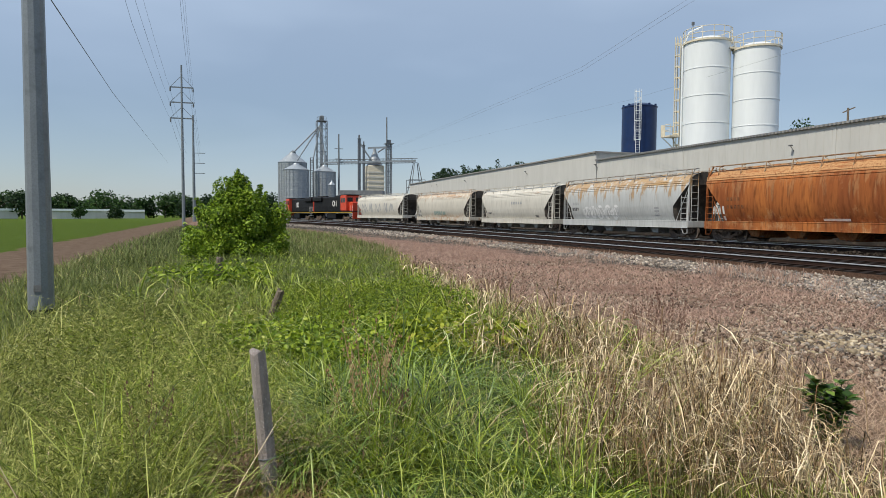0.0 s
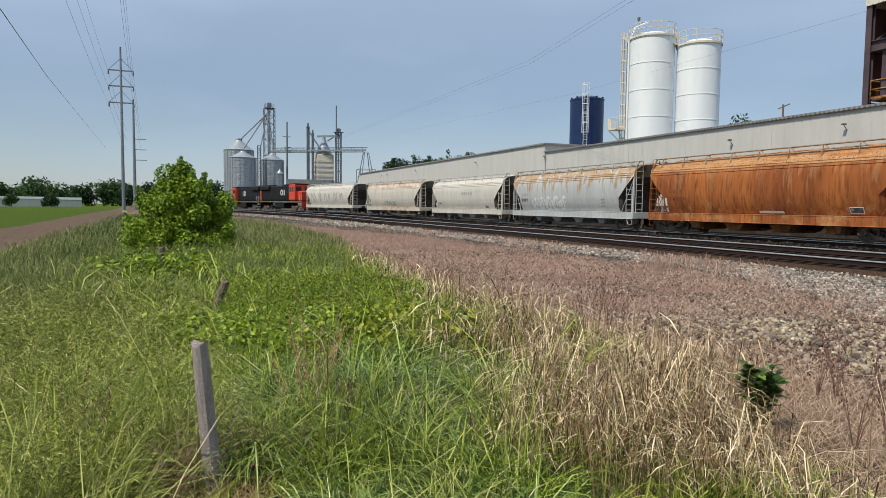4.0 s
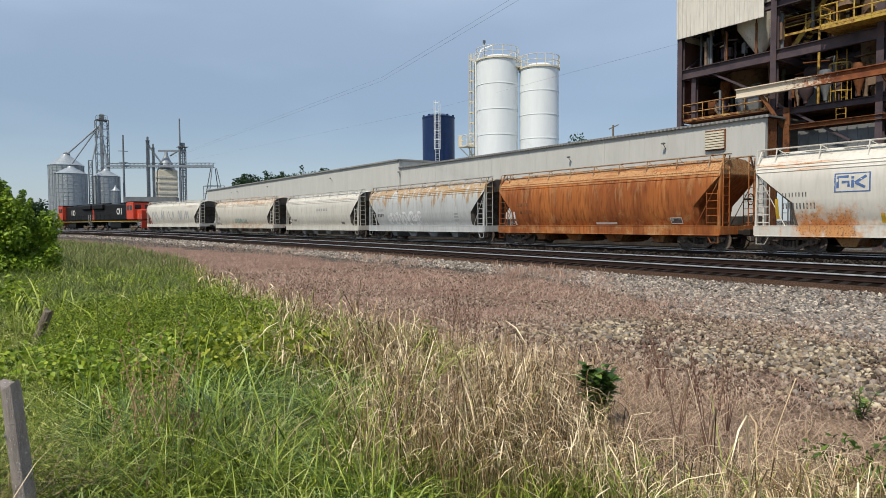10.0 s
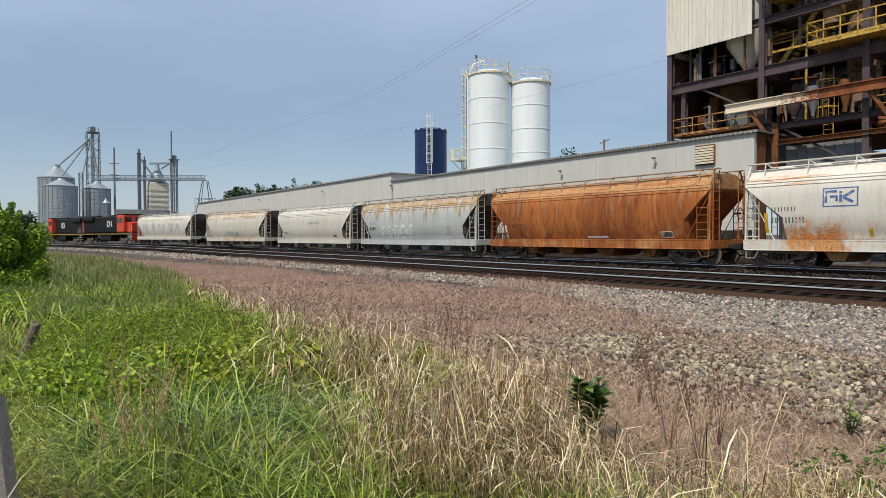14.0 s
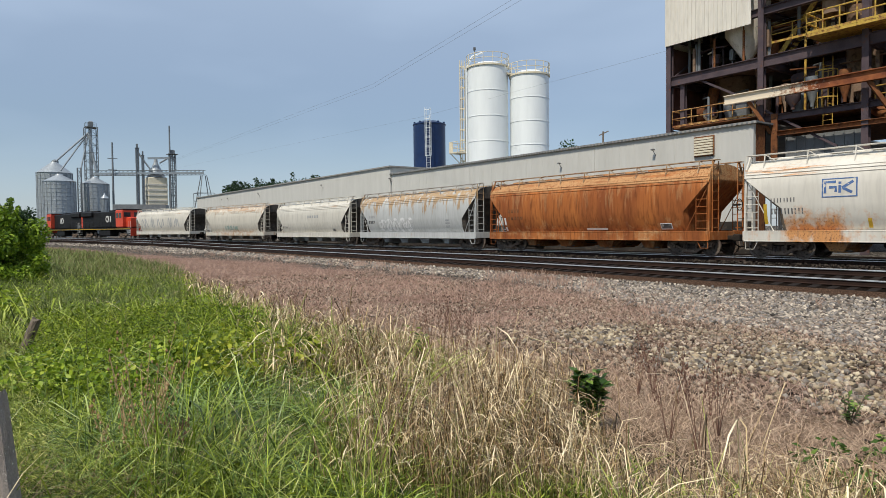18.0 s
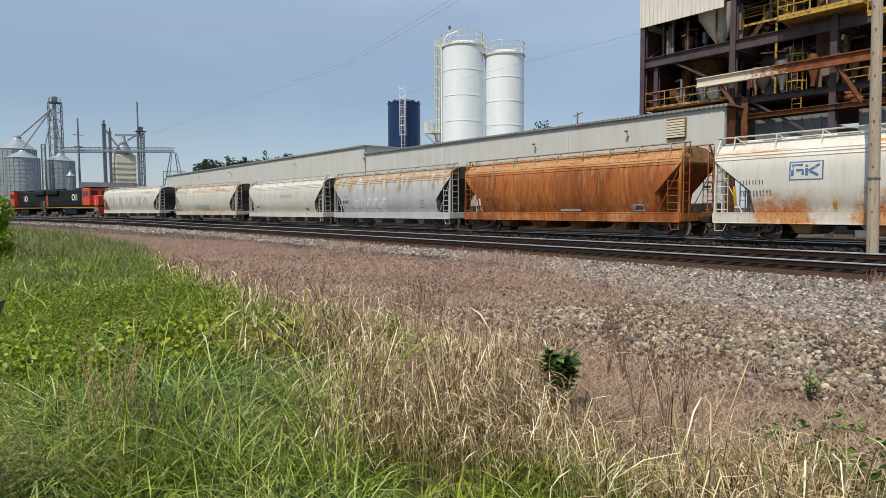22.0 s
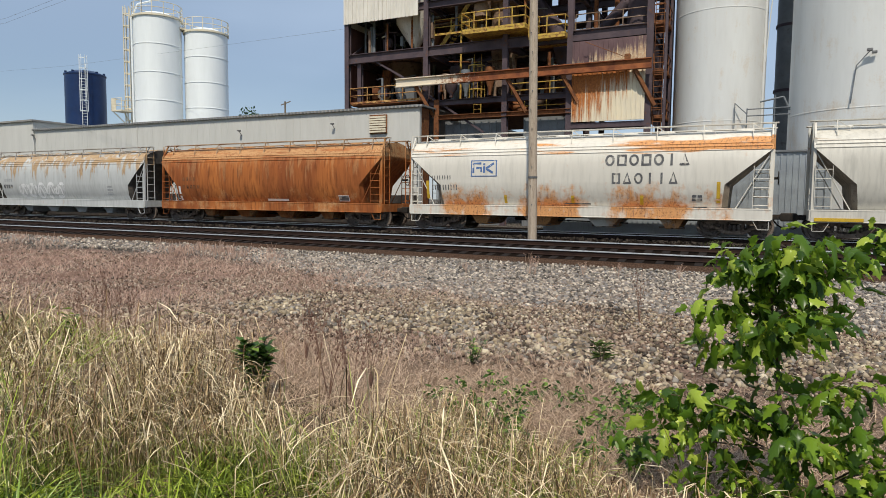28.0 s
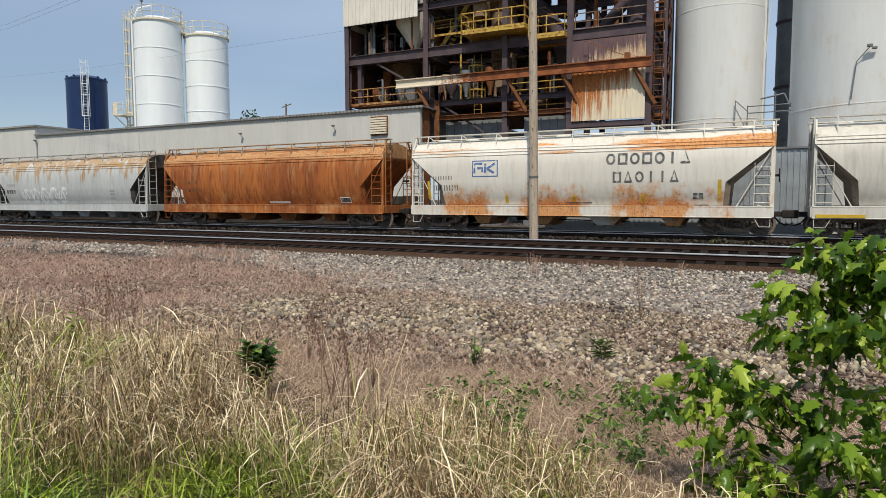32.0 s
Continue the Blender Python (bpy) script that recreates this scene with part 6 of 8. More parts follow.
# ladder tower beside the cladding
for z in (6.4, 8.9, 11.6, 14.2, 16.8):
    slab(-5.5, -4.7, 38.0, 40.0, z, M_RUSTSTEEL)
    railing(PT, [(-5.4, 38.0), (-4.7, 38.0), (-4.7, 40.0)], z, M_RUSTSTEEL, 1.0, 0.8)
part("ladder", ladder_mesh(-5.3, -4.85, 37.9, 5.0, 18.0, 40, 0.02), M_RUSTSTEEL, PT)
for x in (-4.72,):
    ycol(x, 38.0, 0, 24, 0.14)
    ycol(x, 40.0, 0, 24, 0.14)

# ---- the two large tanks and the low shed behind the cars ----
def big_tank(x, y, r, h, label):
    t = thing("storage_tank", label, "tank", "large white tanks", pose(x, y, 0.04))
    part("shell", Mesh().lathe([(r, 0), (r, h), (0.01, h + 1.2)], 64), M_TANK, t)
    for z in (h * 0.25, h * 0.5, h * 0.75):
        part("weld_seam", Mesh().lathe([(r, z), (r + 0.012, z + 0.01), (r + 0.012, z + 0.05), (r, z + 0.06)], 64), M_TANK, t)
    return t
T1 = big_tank(-2.1, 40.4, 2.42, 24, "tall stained white cylindrical tank beside the tower")
T2 = big_tank(5.2, 38.6, 3.75, 24, "wide stained white cylindrical tank with a floodlight")
part("side_pipe", Mesh().tube((2.3, -0.9, 0), (2.3, -0.9, 22), 0.07, 8).tube((2.35, -0.95, 9.2), (2.6, -1.0, 13), 0.03, 6), M_TANK, T1)
tp = Mesh()
for z in (6.2, 6.55):
    tp.tube((1.6, -2.4, z), (4.4, -2.6, z), 0.03, 6)
tp.tube((1.6, -2.4, 5.4), (1.6, -2.4, 6.6), 0.03, 6).tube((2.9, -2.5, 5.4), (2.9, -2.5, 7.2), 0.03, 6).tube((2.2, -2.45, 6.9), (3.3, -2.5, 7.1), 0.045, 8).tube((3.3, -2.5, 7.1), (3.6, -2.5, 6.4), 0.045, 8).tube((1.0, -2.4, 5.2), (1.0, -2.4, 6.9), 0.025, 6).tube((1.0, -2.4, 6.9), (1.6, -2.4, 6.3), 0.025, 6)
part("pipe_run", tp, M_GALVDARK, T1, "grey pipes and rail at the tank's foot")
fl = part("floodlight", Mesh().tube((-1.35, -3.62, 6.2), (-1.2, -3.66, 7.9), 0.025, 8).tube((-1.2, -3.66, 7.9), (-0.75, -3.9, 8.45), 0.02, 8), M_GALVDARK, T2, "floodlight on a bent pole")
part("lamp_head", Mesh().box(-0.86, -0.64, -4.0, -3.85, 8.45, 8.58, None, 0.02), M_LAMPGREY, fl)
part("lamp_head", Mesh().box(-0.66, -0.46, -3.95, -3.82, 8.34, 8.46, None, 0.02), M_LAMPGREY, fl)
SP = thing("banded_stack", "grey banded steel stack behind the tanks", "stack", "", pose(1.55, 44.0, 0.04))
part("shell", Mesh().lathe([(0.75, 0), (0.75, 23), (0.01, 23.05)], 24), M_GREYWALL, SP)
for z in (4, 8.2, 12.0, 16):
    part("band", Mesh().lathe([(0.75, z), (0.82, z), (0.82, z + 0.15), (0.75, z + 0.15)], 24), M_COLUMN, SP)
SH = thing("low_shed", "low corrugated silver shed behind the hopper cars", "shed")
m = Mesh().box(-9.6, 3.0, 31.7, 31.8, 0.0, 3.85)
part("wall", m, M_GALV, SH)
r = Mesh()
x = -9.5
while x < 2.95:
    r.box(x, x + 0.07, 31.66, 31.699, 0.02, 3.83)
    x += 0.24
part("wall_ribs", r, M_GALV, SH)
part("roof", Mesh().box(-9.7, 3.1, 31.6, 35.3, 3.87, 3.95), M_GREYWALL, SH)
part("wall", Mesh().box(2.92, 3.0, 31.8, 35.3, 0.0, 3.85), M_GALV, SH)

# ---- grain elevator in the distance ----
GE = thing("grain_elevator", "galvanised grain elevator with bins, legs and conveyor bridge", "grain elevator")
def far(az, d, el):
    x, y = polar(az, d)
    return x, y, EYE + d * math.tan(radians(el))
def bin_(az, d, r, eave, apex, label):
    x, y = polar(az, d)
    ze, za = EYE + d * math.tan(radians(eave)), EYE + d * math.tan(radians(apex))
    b = part("bin", Mesh().lathe([(r, 0), (r, ze)], 40, x, y), M_GALV, GE, label)
    part("bin_roof", Mesh().lathe([(r + 0.2, ze - 0.05), (r * 0.25, za - 0.4), (r * 0.2, za), (0.01, za + 0.1)], 40, x, y), M_GALV, b)
    rg = Mesh()
    z = 1.0
    while z < ze:
        rg.lathe([(r, z), (r + 0.07, z + 0.05), (r, z + 0.1)], 40, x, y)
        z += 1.1
    part("bin_rings", rg, M_GALV, b)
    st = Mesh()
    for i in range(20):
        a = 2 * math.pi * i / 20
        st.bar((x + (r + 0.06) * math.cos(a), y + (r + 0.06) * math.sin(a), 0), (x + (r + 0.06) * math.cos(a), y + (r + 0.06) * math.sin(a), ze), 0.1, 0.1)
    tagged(part("bin_stiffener", st, M_GALV, b), "upright stiffener ribs", kind="stuff")
    return x, y, ze, za
bin_(85.1, 238, 5.0, 4.55, 5.4, "large corrugated grain bin")
bin_(84.79, 215, 4.13, 3.93, 4.5, "corrugated grain bin with conical roof")
bin_(82.4, 225, 3.9, 3.80, 4.35, "corrugated grain bin with conical roof")
bin_(81.75, 190, 0.9, 2.7, 3.1, "small domed bin")
def truss_tower(az, d, w, el_top, name="truss_tower", n=14, mt=None, z0=0.0):
    x, y, zt = far(az, d, el_top)
    m = Mesh()
    cs = [(x - w / 2, y - w / 2), (x + w / 2, y - w / 2), (x + w / 2, y + w / 2), (x - w / 2, y + w / 2)]
    for c in cs:
        m.bar((*c, z0), (*c, zt), 0.22, 0.22, (1, 0, 0))
    for k in range(n):
        a, b = z0 + (zt - z0) * k / n, z0 + (zt - z0) * (k + 1) / n
        for c, e in zip(cs, cs[1:] + cs[:1]):
            m.bar((*c, b), (*e, b), 0.12, 0.12)
            m.bar((*c, a), (*e, b), 0.10, 0.10) if k % 2 else m.bar((*c, b), (*e, a), 0.10, 0.10)
    part(name, m, mt or M_GALVDARK, GE)
    return x, y, zt
lx, ly, lz = truss_tower(82.6, 228, 3.4, 8.15, "leg_tower", 13)
part("leg_trunk", Mesh().box(lx - 0.9, lx - 0.3, ly - 0.5, ly + 0.3, 0, lz), M_GALV, GE).parent = GE
part("leg_trunk", Mesh().box(lx + 0.3, lx + 0.8, ly - 0.5, ly + 0.3, 0, lz), M_GALV, GE)
part("head_house", Mesh().box(lx - 1.6, lx + 1.6, ly - 1.4, ly + 1.4, lz - 0.2, lz + 0.1).box(lx - 0.9, lx + 0.9, ly - 0.7, ly + 0.7, lz + 0.1, lz + 1.9, None, 0.3), M_GALVDARK, GE)
hh = Mesh()
for a in ((-1.5, -1.4), (1.5, -1.4), (1.5, 1.4), (-1.5, 1.4)):
    hh.tube((lx + a[0], ly + a[1], lz), (lx + a[0], ly + a[1], lz + 1.3), 0.07, 5)
hh.bar((lx - 1.5, ly - 1.4, lz + 1.3), (lx + 1.5, ly - 1.4, lz + 1.3), 0.08, 0.08).bar((lx + 1.5, ly - 1.4, lz + 1.3), (lx + 1.5, ly + 1.4, lz + 1.3), 0.08, 0.08)
part("head_rail", hh, M_GALVDARK, GE)
for a, e, rr in ((84.95, 5.5, 0.28), (84.7, 4.75, 0.24), (83.4, 4.6, 0.22), (82.25, 4.5, 0.35)):
    p = far(a, 226, e)
    part("spout", Mesh().tube((lx, ly - 0.6, lz - 1.6), p, rr, 8), M_GALV, GE)
part("bin_cap", Mesh().lathe([(1.0, 23.6), (1.0, 24.4), (0.3, 24.9), (0.01, 25.0)], 16, *polar(85.05, 238)), M_GALVDARK, GE)
truss_tower(83.45, 221, 1.0, 5.0, "stair_tower", 10)
def pole(az, d, el, r, mt=None, z0=0.0):
    x, y, z = far(az, d, el)
    part("mast", Mesh().tube((x, y, z0), (x, y, z), r, 8, r * 0.6), mt or M_GALVDARK, GE)
    return x, y, z
x, y, z = pole(81.13, 224, 7.1, 0.38)
part("mast_arm", Mesh().bar((x - 0.2, y - 1.4, z - 5.0), (x, y + 1.4, z - 5.0), 0.2, 0.2).bar((x, y + 1.2, z - 8.5), (x, y - 1.2, z - 8.5), 0.2, 0.2), M_GALVDARK, GE)
a, b = far(82.5, 226, 4.45), far(74.35, 222, 4.72)
br = Mesh()
for dz in (0, 1.5):
    for dy in (-0.6, 0.6):
        br.bar((a[0], a[1] + dy, a[2] + dz), (b[0], b[1] + dy, b[2] + dz), 0.16, 0.16)
for k in range(26):
    p = Vector(a).lerp(Vector(b), k / 26)
    q = Vector(a).lerp(Vector(b), (k + 1) / 26)
    br.bar(p, q + Vector((0, 0, 1.5)), 0.09, 0.09).bar(q, q + Vector((0, 0, 1.5)), 0.09, 0.09)
part("conveyor_bridge", br, M_GALVDARK, GE)
part("conveyor_trough", Mesh().bar((a[0], a[1], a[2] + 0.6), (b[0], b[1], b[2] + 0.6), 0.7, 0.6), M_GALV, GE)
for az, el, w in ((79.35, 6.75, 0.7), (78.95, 6.2, 0.5), (76.75, 6.35, 1.7)):
    truss_tower(az, 224, w, el, "leg_tower", 14)
    x, y, z = far(az, 224, el)
    part("head_house", Mesh().box(x - w * 0.9, x + w * 0.9, y - w * 0.9, y + w * 0.9, z - 0.15, z).box(x - w * 0.4, x + w * 0.4, y - w * 0.4, y + w * 0.4, z, z + 1.3, None, 0.15), M_GALVDARK, GE)
    part("leg_trunk", Mesh().box(x - 0.2, x + 0.2, y - 0.2, y + 0.2, 0, z), M_GALV, GE)
pole(76.93, 223, 8.62, 0.36)
x, y, zc = far(78.0, 226, 4.4)
part("dryer", Mesh().box(x - 2.6, x + 2.6, y - 2.8, y + 2.8, 0, zc, None, 0.2), M_CREAMSTEEL, GE, "cream banded tower dryer")
dr = Mesh()
for k in range(9):
    zz = 3.0 + (zc - 4) * k / 9
    dr.box(x - 2.75, x + 2.75, y - 2.95, y + 2.95, zz, zz + 0.55)
part("dryer_louvres", dr, M_CREAM, GE)
part("dryer_cone", Mesh().lathe([(2.9, zc), (0.7, zc + 4.6), (0.5, zc + 6.0), (0.01, zc + 6.1)], 20, x, y), M_GALV, GE)
part("spout", Mesh().tube(far(79.3, 224, 6.4), far(78.3, 224, 4.9), 0.28, 8), M_GALV, GE)
part("spout", Mesh().tube(far(76.8, 224, 6.2), far(77.7, 226, 5.6), 0.28, 8).bar(far(78.6, 224, 5.95), far(76.6, 224, 6.05), 0.5, 0.6), M_GALV, GE)
x, y, z = far(74.35, 222, 4.0)
cn = Mesh()
for sx in (-1, 1):
    for sy in (-1, 1):
        cn.bar((x + sx * 2.6, y + sy * 2.6, 8), (x + sx * 0.7, y + sy * 0.7, z + 2.6), 0.2, 0.2).bar((x + sx * 2.6, y + sy * 2.6, 0), (x + sx * 2.6, y + sy * 2.6, 14), 0.16, 0.16)
for zz in (9, 11.5, 14):
    cn.bar((x - 2.6, y - 2.6, zz), (x + 2.6, y - 2.6, zz), 0.14, 0.14).bar((x + 2.6, y - 2.6, zz), (x + 2.6, y + 2.6, zz), 0.14, 0.14).bar((x - 2.6, y + 2.6, zz), (x - 2.6, y - 2.6, zz), 0.14, 0.14)
part("loadout_frame", cn, M_GALVDARK, GE)
x0, y0 = polar(81.0, 214)
x1, y1 = polar(77.2, 212)
part("loading_shed", Mesh().bar((x0, y0, 5.0), (x1, y1, 5.0), 8.0, 9.6), M_GREYWALL, GE, "long dark grey loading shed")

# ---- power poles and wires ----
bx, by = polar(104.15, 11.3)
BP = thing("steel_utility_pole", "tall tapered galvanised steel pole with dark base", "utility pole", "steel power poles", pose(bx, by, 0))
def facets(z0, z1, r0, r1, n=12):
    m = Mesh().tube((0, 0, z0), (0, 0, z1), r0, n, r1)
    m.smooth = [False] * len(m.smooth)
    return m
part("shaft", facets(0.22, 13.4, 0.175, 0.09), M_STEELPOLE, BP)
part("base_sleeve", facets(-0.35, 0.23, 0.186, 0.18), M_BLACKCAR, BP, "dark rust-stained base")
part("joint_ring", facets(6.9, 7.05, 0.138, 0.138), M_BLACKCAR, BP)
part("tag_plate", Mesh().box(0.165, 0.178, -0.05, 0.05, 0.5, 0.6), M_LAMPGREY, BP)
tx, ty = polar(93.95, 98)
TP = thing("steel_utility_pole", "slender steel transmission pole with three crossarm pairs", "utility pole", "steel power poles", pose(tx, ty, 0))
part("shaft", facets(-0.3, 22.6, 0.24, 0.12, 10), M_STEELPOLE, TP)
for z in (15.2, 17.4, 19.5):
    arm = Mesh().bar((-0.1, -1.55, z), (0, 1.55, z), 0.14, 0.16).bar((0, -1.5, z), (0, 0, z + 1.6), 0.06, 0.06).bar((0, 1.5, z), (0, 0, z + 1.6), 0.06, 0.06)
    ar = part("crossarm", arm, M_STEELPOLE, TP)
    for s in (-1.5, 1.5):
        part("insulator", Mesh().lathe([(0.09, z - 0.6), (0.11, z - 0.3), (0.06, z)], 8, 0, s), M_GALVDARK, ar)
qx, qy = polar(93.12, 165)
QP = thing("steel_utility_pole", "thick steel transmission pole with short side arms", "utility pole", "steel power poles", pose(qx, qy, 0))
part("shaft", facets(-0.3, 25.4, 0.4, 0.2, 10), M_STEELPOLE, QP)
for z in (11.6, 14.0, 16.4):
    part("side_arm", Mesh().bar((0, 0, z), (0, 2.6, z), 0.14, 0.14), M_STEELPOLE, QP)
def wire(pts, r=0.03, sag=0.0, name="power_wire", n=14):
    m = Mesh()
    for a, b in zip(pts, pts[1:]):
        a, b = Vector(a), Vector(b)
        prev = a
        for i in range(1, n + 1):
            t = i / n
            p = a.lerp(b, t) - Vector((0, 0, 4 * sag * t * (1 - t)))
            m.tube(prev, p, r, 4, None, False)
            prev = p
    return single(name, m, M_WIRE, "thin grey overhead power wire", "wire", "overhead wires")
for s in (-1.5, 1.5):
    for z in (14.9, 17.1, 19.2):
        wire([(tx, ty + s, z), (tx + 52, ty + 2.2 + s, z - 1.4 + 0.4), (tx + 135, ty + 6 + s, z + 5)], 0.010, 0.3)
        wire([(tx, ty + s, z), (qx, qy + s, z - 1)], 0.014, 0.6)
wire([polar(103.4, 16) + (EYE + 16 * math.tan(radians(16.3)),), polar(98.98, 45) + (EYE + 45 * math.tan(radians(9.47)),), polar(95.09, 150) + (EYE + 150 * math.tan(radians(4.25)),)], 0.012, 0.0)
# wires over the tracks, from the wood pole line
for dz, dy in ((0.0, 0.0), (0.35, 0.25)):
    wire([polar(14, 24) + (15.6 + dz,), polar(60, 62) + (15.2 + dz,), polar(80, 240) + (20 + dz,)], 0.008, 0.0)
wire([polar(20, 40) + (13.4,), polar(56, 80) + (15.5,), polar(78, 300) + (27,)], 0.008, 0.0)

# ---- wooden pole between the tracks ----
wx_, wy_ = polar(17.65, 26.0)
WP = thing("wooden_utility_pole", "weathered round wooden pole beside the hopper car", "utility pole", "", pose(wx_, wy_, 0.0, 0, -0.8, 0))
part("shaft", Mesh().tube((0, 0, -0.3), (0, 0, 13), 0.185, 16, 0.15), M_WOODPOLE, WP)
mm = Mesh()
for i in range(12):
    mm.tube((0.03 * (-1) ** i, -0.17, 1.5 + 0.75 * i), (0.03 * (-1) ** i, -0.21, 1.5 + 0.75 * i), 0.02, 6)
part("nails", mm, M_LAMPGREY, WP)
part("strap", Mesh().tube((0, 0, 2.55), (0, 0, 2.63), 0.192, 16), M_LAMPGREY, WP)
# ---- small pole beyond the warehouse roof ----
vx, vy = polar(39.85, 70)
VP = thing("wooden_utility_pole", "distant wooden pole with a crossarm above the roof", "utility pole", "", pose(vx, vy, 0))
part("shaft", Mesh().tube((0, 0, 0), (0, 0, 11.75), 0.12, 8, 0.09), M_OLDPOST, VP)
part("crossarm", Mesh().bar((-0.55, 0, 11.4), (0.5, 0.25, 11.75), 0.08, 0.09), M_OLDPOST, VP)

# ---- far buildings by the tree line ----
def far_shed(az0, az1, d, h, label):
    a, b = polar(az0, d), polar(az1, d)
    t = thing("farm_building", label, "building", "distant low buildings")
    part("wall", Mesh().bar((*a, h / 2 - 0.3), (*b, h / 2 - 0.3), 14, h), M_SIDING, t)
    part("roof", Mesh().bar((*a, h - 0.15), (*b, h - 0.15), 15, 0.9), M_SILO, t, "low white roof")
    for k in range(4):
        q = Vector((*a, 0)).lerp(Vector((*b, 0)), 0.15 + 0.2 * k)
        w = (Vector((*b, 0)) - Vector((*a, 0))).normalized()
        o = Vector((0.994, -0.1, 0)) * 7.05
        part("door", Mesh().bar(q + o + Vector((0, 0, 1.4)) - w * 1.5, q + o + Vector((0, 0, 1.4)) + w * 1.5, 0.1, 2.8), M_GREYWALL, t)
far_shed(99.4, 103.3, 320, 3.6, "long low white farm building at the field's edge")
far_shed(96.9, 99.1, 310, 3.4, "low pale farm building at the field's edge")
far_shed(105.5, 108.5, 330, 3.6, "low white farm building behind the field")

# ---- trees ----
LEAFMATS = (leafy("tree_leaves", ((0.018, 0.045, 0.012), (0.035, 0.08, 0.018), (0.06, 0.12, 0.025))), leafy("dark_tree_leaves", ((0.012, 0.03, 0.012), (0.022, 0.05, 0.016), (0.035, 0.07, 0.02))))
def leaf_cloud(blobs, n, size, rng, squash=1.0):
    """Small leaf quads spread over the outer part of several lobes."""
    w = np.array([b[3] ** 2 for b in blobs])
    w = w / w.sum()
    which = rng.choice(len(blobs), n, p=w)
    c = np.array([b[:3] for b in blobs])[which]
    r = np.array([b[3] for b in blobs])[which]
    d = rng.normal(size=(n, 3))
    d /= np.linalg.norm(d, axis=1, keepdims=True)
    rad = r * rng.uniform(0.35, 1.08, n) ** 0.5
    p = c + d * rad[:, None] * np.array([1, 1, squash])
    nrm = d * 0.6 + rng.normal(size=(n, 3)) * 0.6 + np.array([0, 0, 0.5])
    nrm /= np.linalg.norm(nrm, axis=1, keepdims=True)
    t = np.cross(nrm, rng.normal(size=(n, 3)))
    t /= np.linalg.norm(t, axis=1, keepdims=True)
    b = np.cross(nrm, t)
    s = size * rng.uniform(0.6, 1.4, n)[:, None]
    v = np.stack([p - t * s, p - b * s * 0.5 + nrm * s * 0.12, p + t * s, p + b * s * 0.5 + nrm * s * 0.12], 1)
    f = np.array([(0, 1, 2), (0, 2, 3)])
    tris = (f[None] + (np.arange(n) * 4)[:, None, None]).reshape(-1, 3)
    return v.reshape(-1, 3), tris
def tree(x, y, h, w, seed, label, mt, n=700, leaf=0.5, conifer=False, z0=0.0, group="distant trees"):
    rng = np.random.default_rng(seed)
    t = thing("tree", label, "tree", group, pose(x, y, z0))
    tr = Mesh().tube((0, 0, -0.3), (rng.normal(0, 0.2), rng.normal(0, 0.2), h * 0.6), 0.035 * h, 8, 0.012 * h)
    for k in range(5):
        a, zz = rng.uniform(0, 6.28), h * rng.uniform(0.25, 0.5)
        tr.tube((0, 0, zz), (math.cos(a) * w * 0.35, math.sin(a) * w * 0.35, zz + h * 0.25), 0.014 * h, 6, 0.005 * h)
    part("trunk", tr, M_BARK, t)
    blobs = []
    if conifer:
        for k in range(12):
            f = k / 12
            for q in range(3):
                a = rng.uniform(0, 6.28)
                rr = w * 0.5 * (1 - f) * 0.7
                blobs.append((rr * math.cos(a), rr * math.sin(a), h * (0.15 + 0.85 * f), w * 0.5 * (1 - f) * 0.5 + 0.25))
    else:
        for k in range(13):
            a, q = rng.uniform(0, 6.28), rng.uniform(0, 0.34) * w
            zz = h * rng.uniform(0.32, 0.84)
            blobs.append((q * math.cos(a), q * math.sin(a), zz, w * rng.uniform(0.15, 0.27) * (1.15 - 0.5 * abs(zz / h - 0.55))))
    co, tris = leaf_cloud(blobs, n, leaf, rng)
    part("crown", tri_mesh("crown", co, tris, mt), None, t)
rt = random.Random(8)
for i in range(30):
    az = 86.5 + i * 0.76 + rt.uniform(-0.3, 0.3)
    d = rt.uniform(320, 370)
    h = rt.uniform(8.5, 12.5) * (1.0 if az < 106 else 0.9)
    tree(*polar(az, d), h, h * rt.uniform(1.2, 1.7), 100 + i, "leafy green tree in the field-edge tree line", LEAFMATS[i % 2], 900, 0.75)
tree(*polar(91.9, 130), 6.3, 5.4, 140, "round dark green tree at the field's edge", LEAFMATS[1], 900, 0.32)
tree(*polar(98.9, 240), 4.6, 5.5, 141, "round green tree before the farm buildings", LEAFMATS[1], 600, 0.4)
tree(*polar(101.4, 285), 4.4, 6, 142, "green tree before the farm buildings", LEAFMATS[0], 600, 0.5)
for i in range(15):
    az = 65.0 + i * 0.52 + rt.uniform(-0.15, 0.15)
    d = rt.uniform(120, 130)
    tree(*polar(az, d), rt.uniform(12.6, 13.8) - 0.14 * i, rt.uniform(5.0, 6.5), 160 + i, "dark green tree beyond the warehouse roof", LEAFMATS[1], 2200, 0.24, i % 3 == 1)
for i, (az, d, h, w) in enumerate(((45.0, 78, 12.4, 2.6), (43.2, 80, 12.9, 5.0), (42.2, 79, 13.3, 5.6))):
    tree(*polar(az, d), h, w, 180 + i, "green tree rising behind the warehouse roof", LEAFMATS[i % 2], 1600, 0.2)

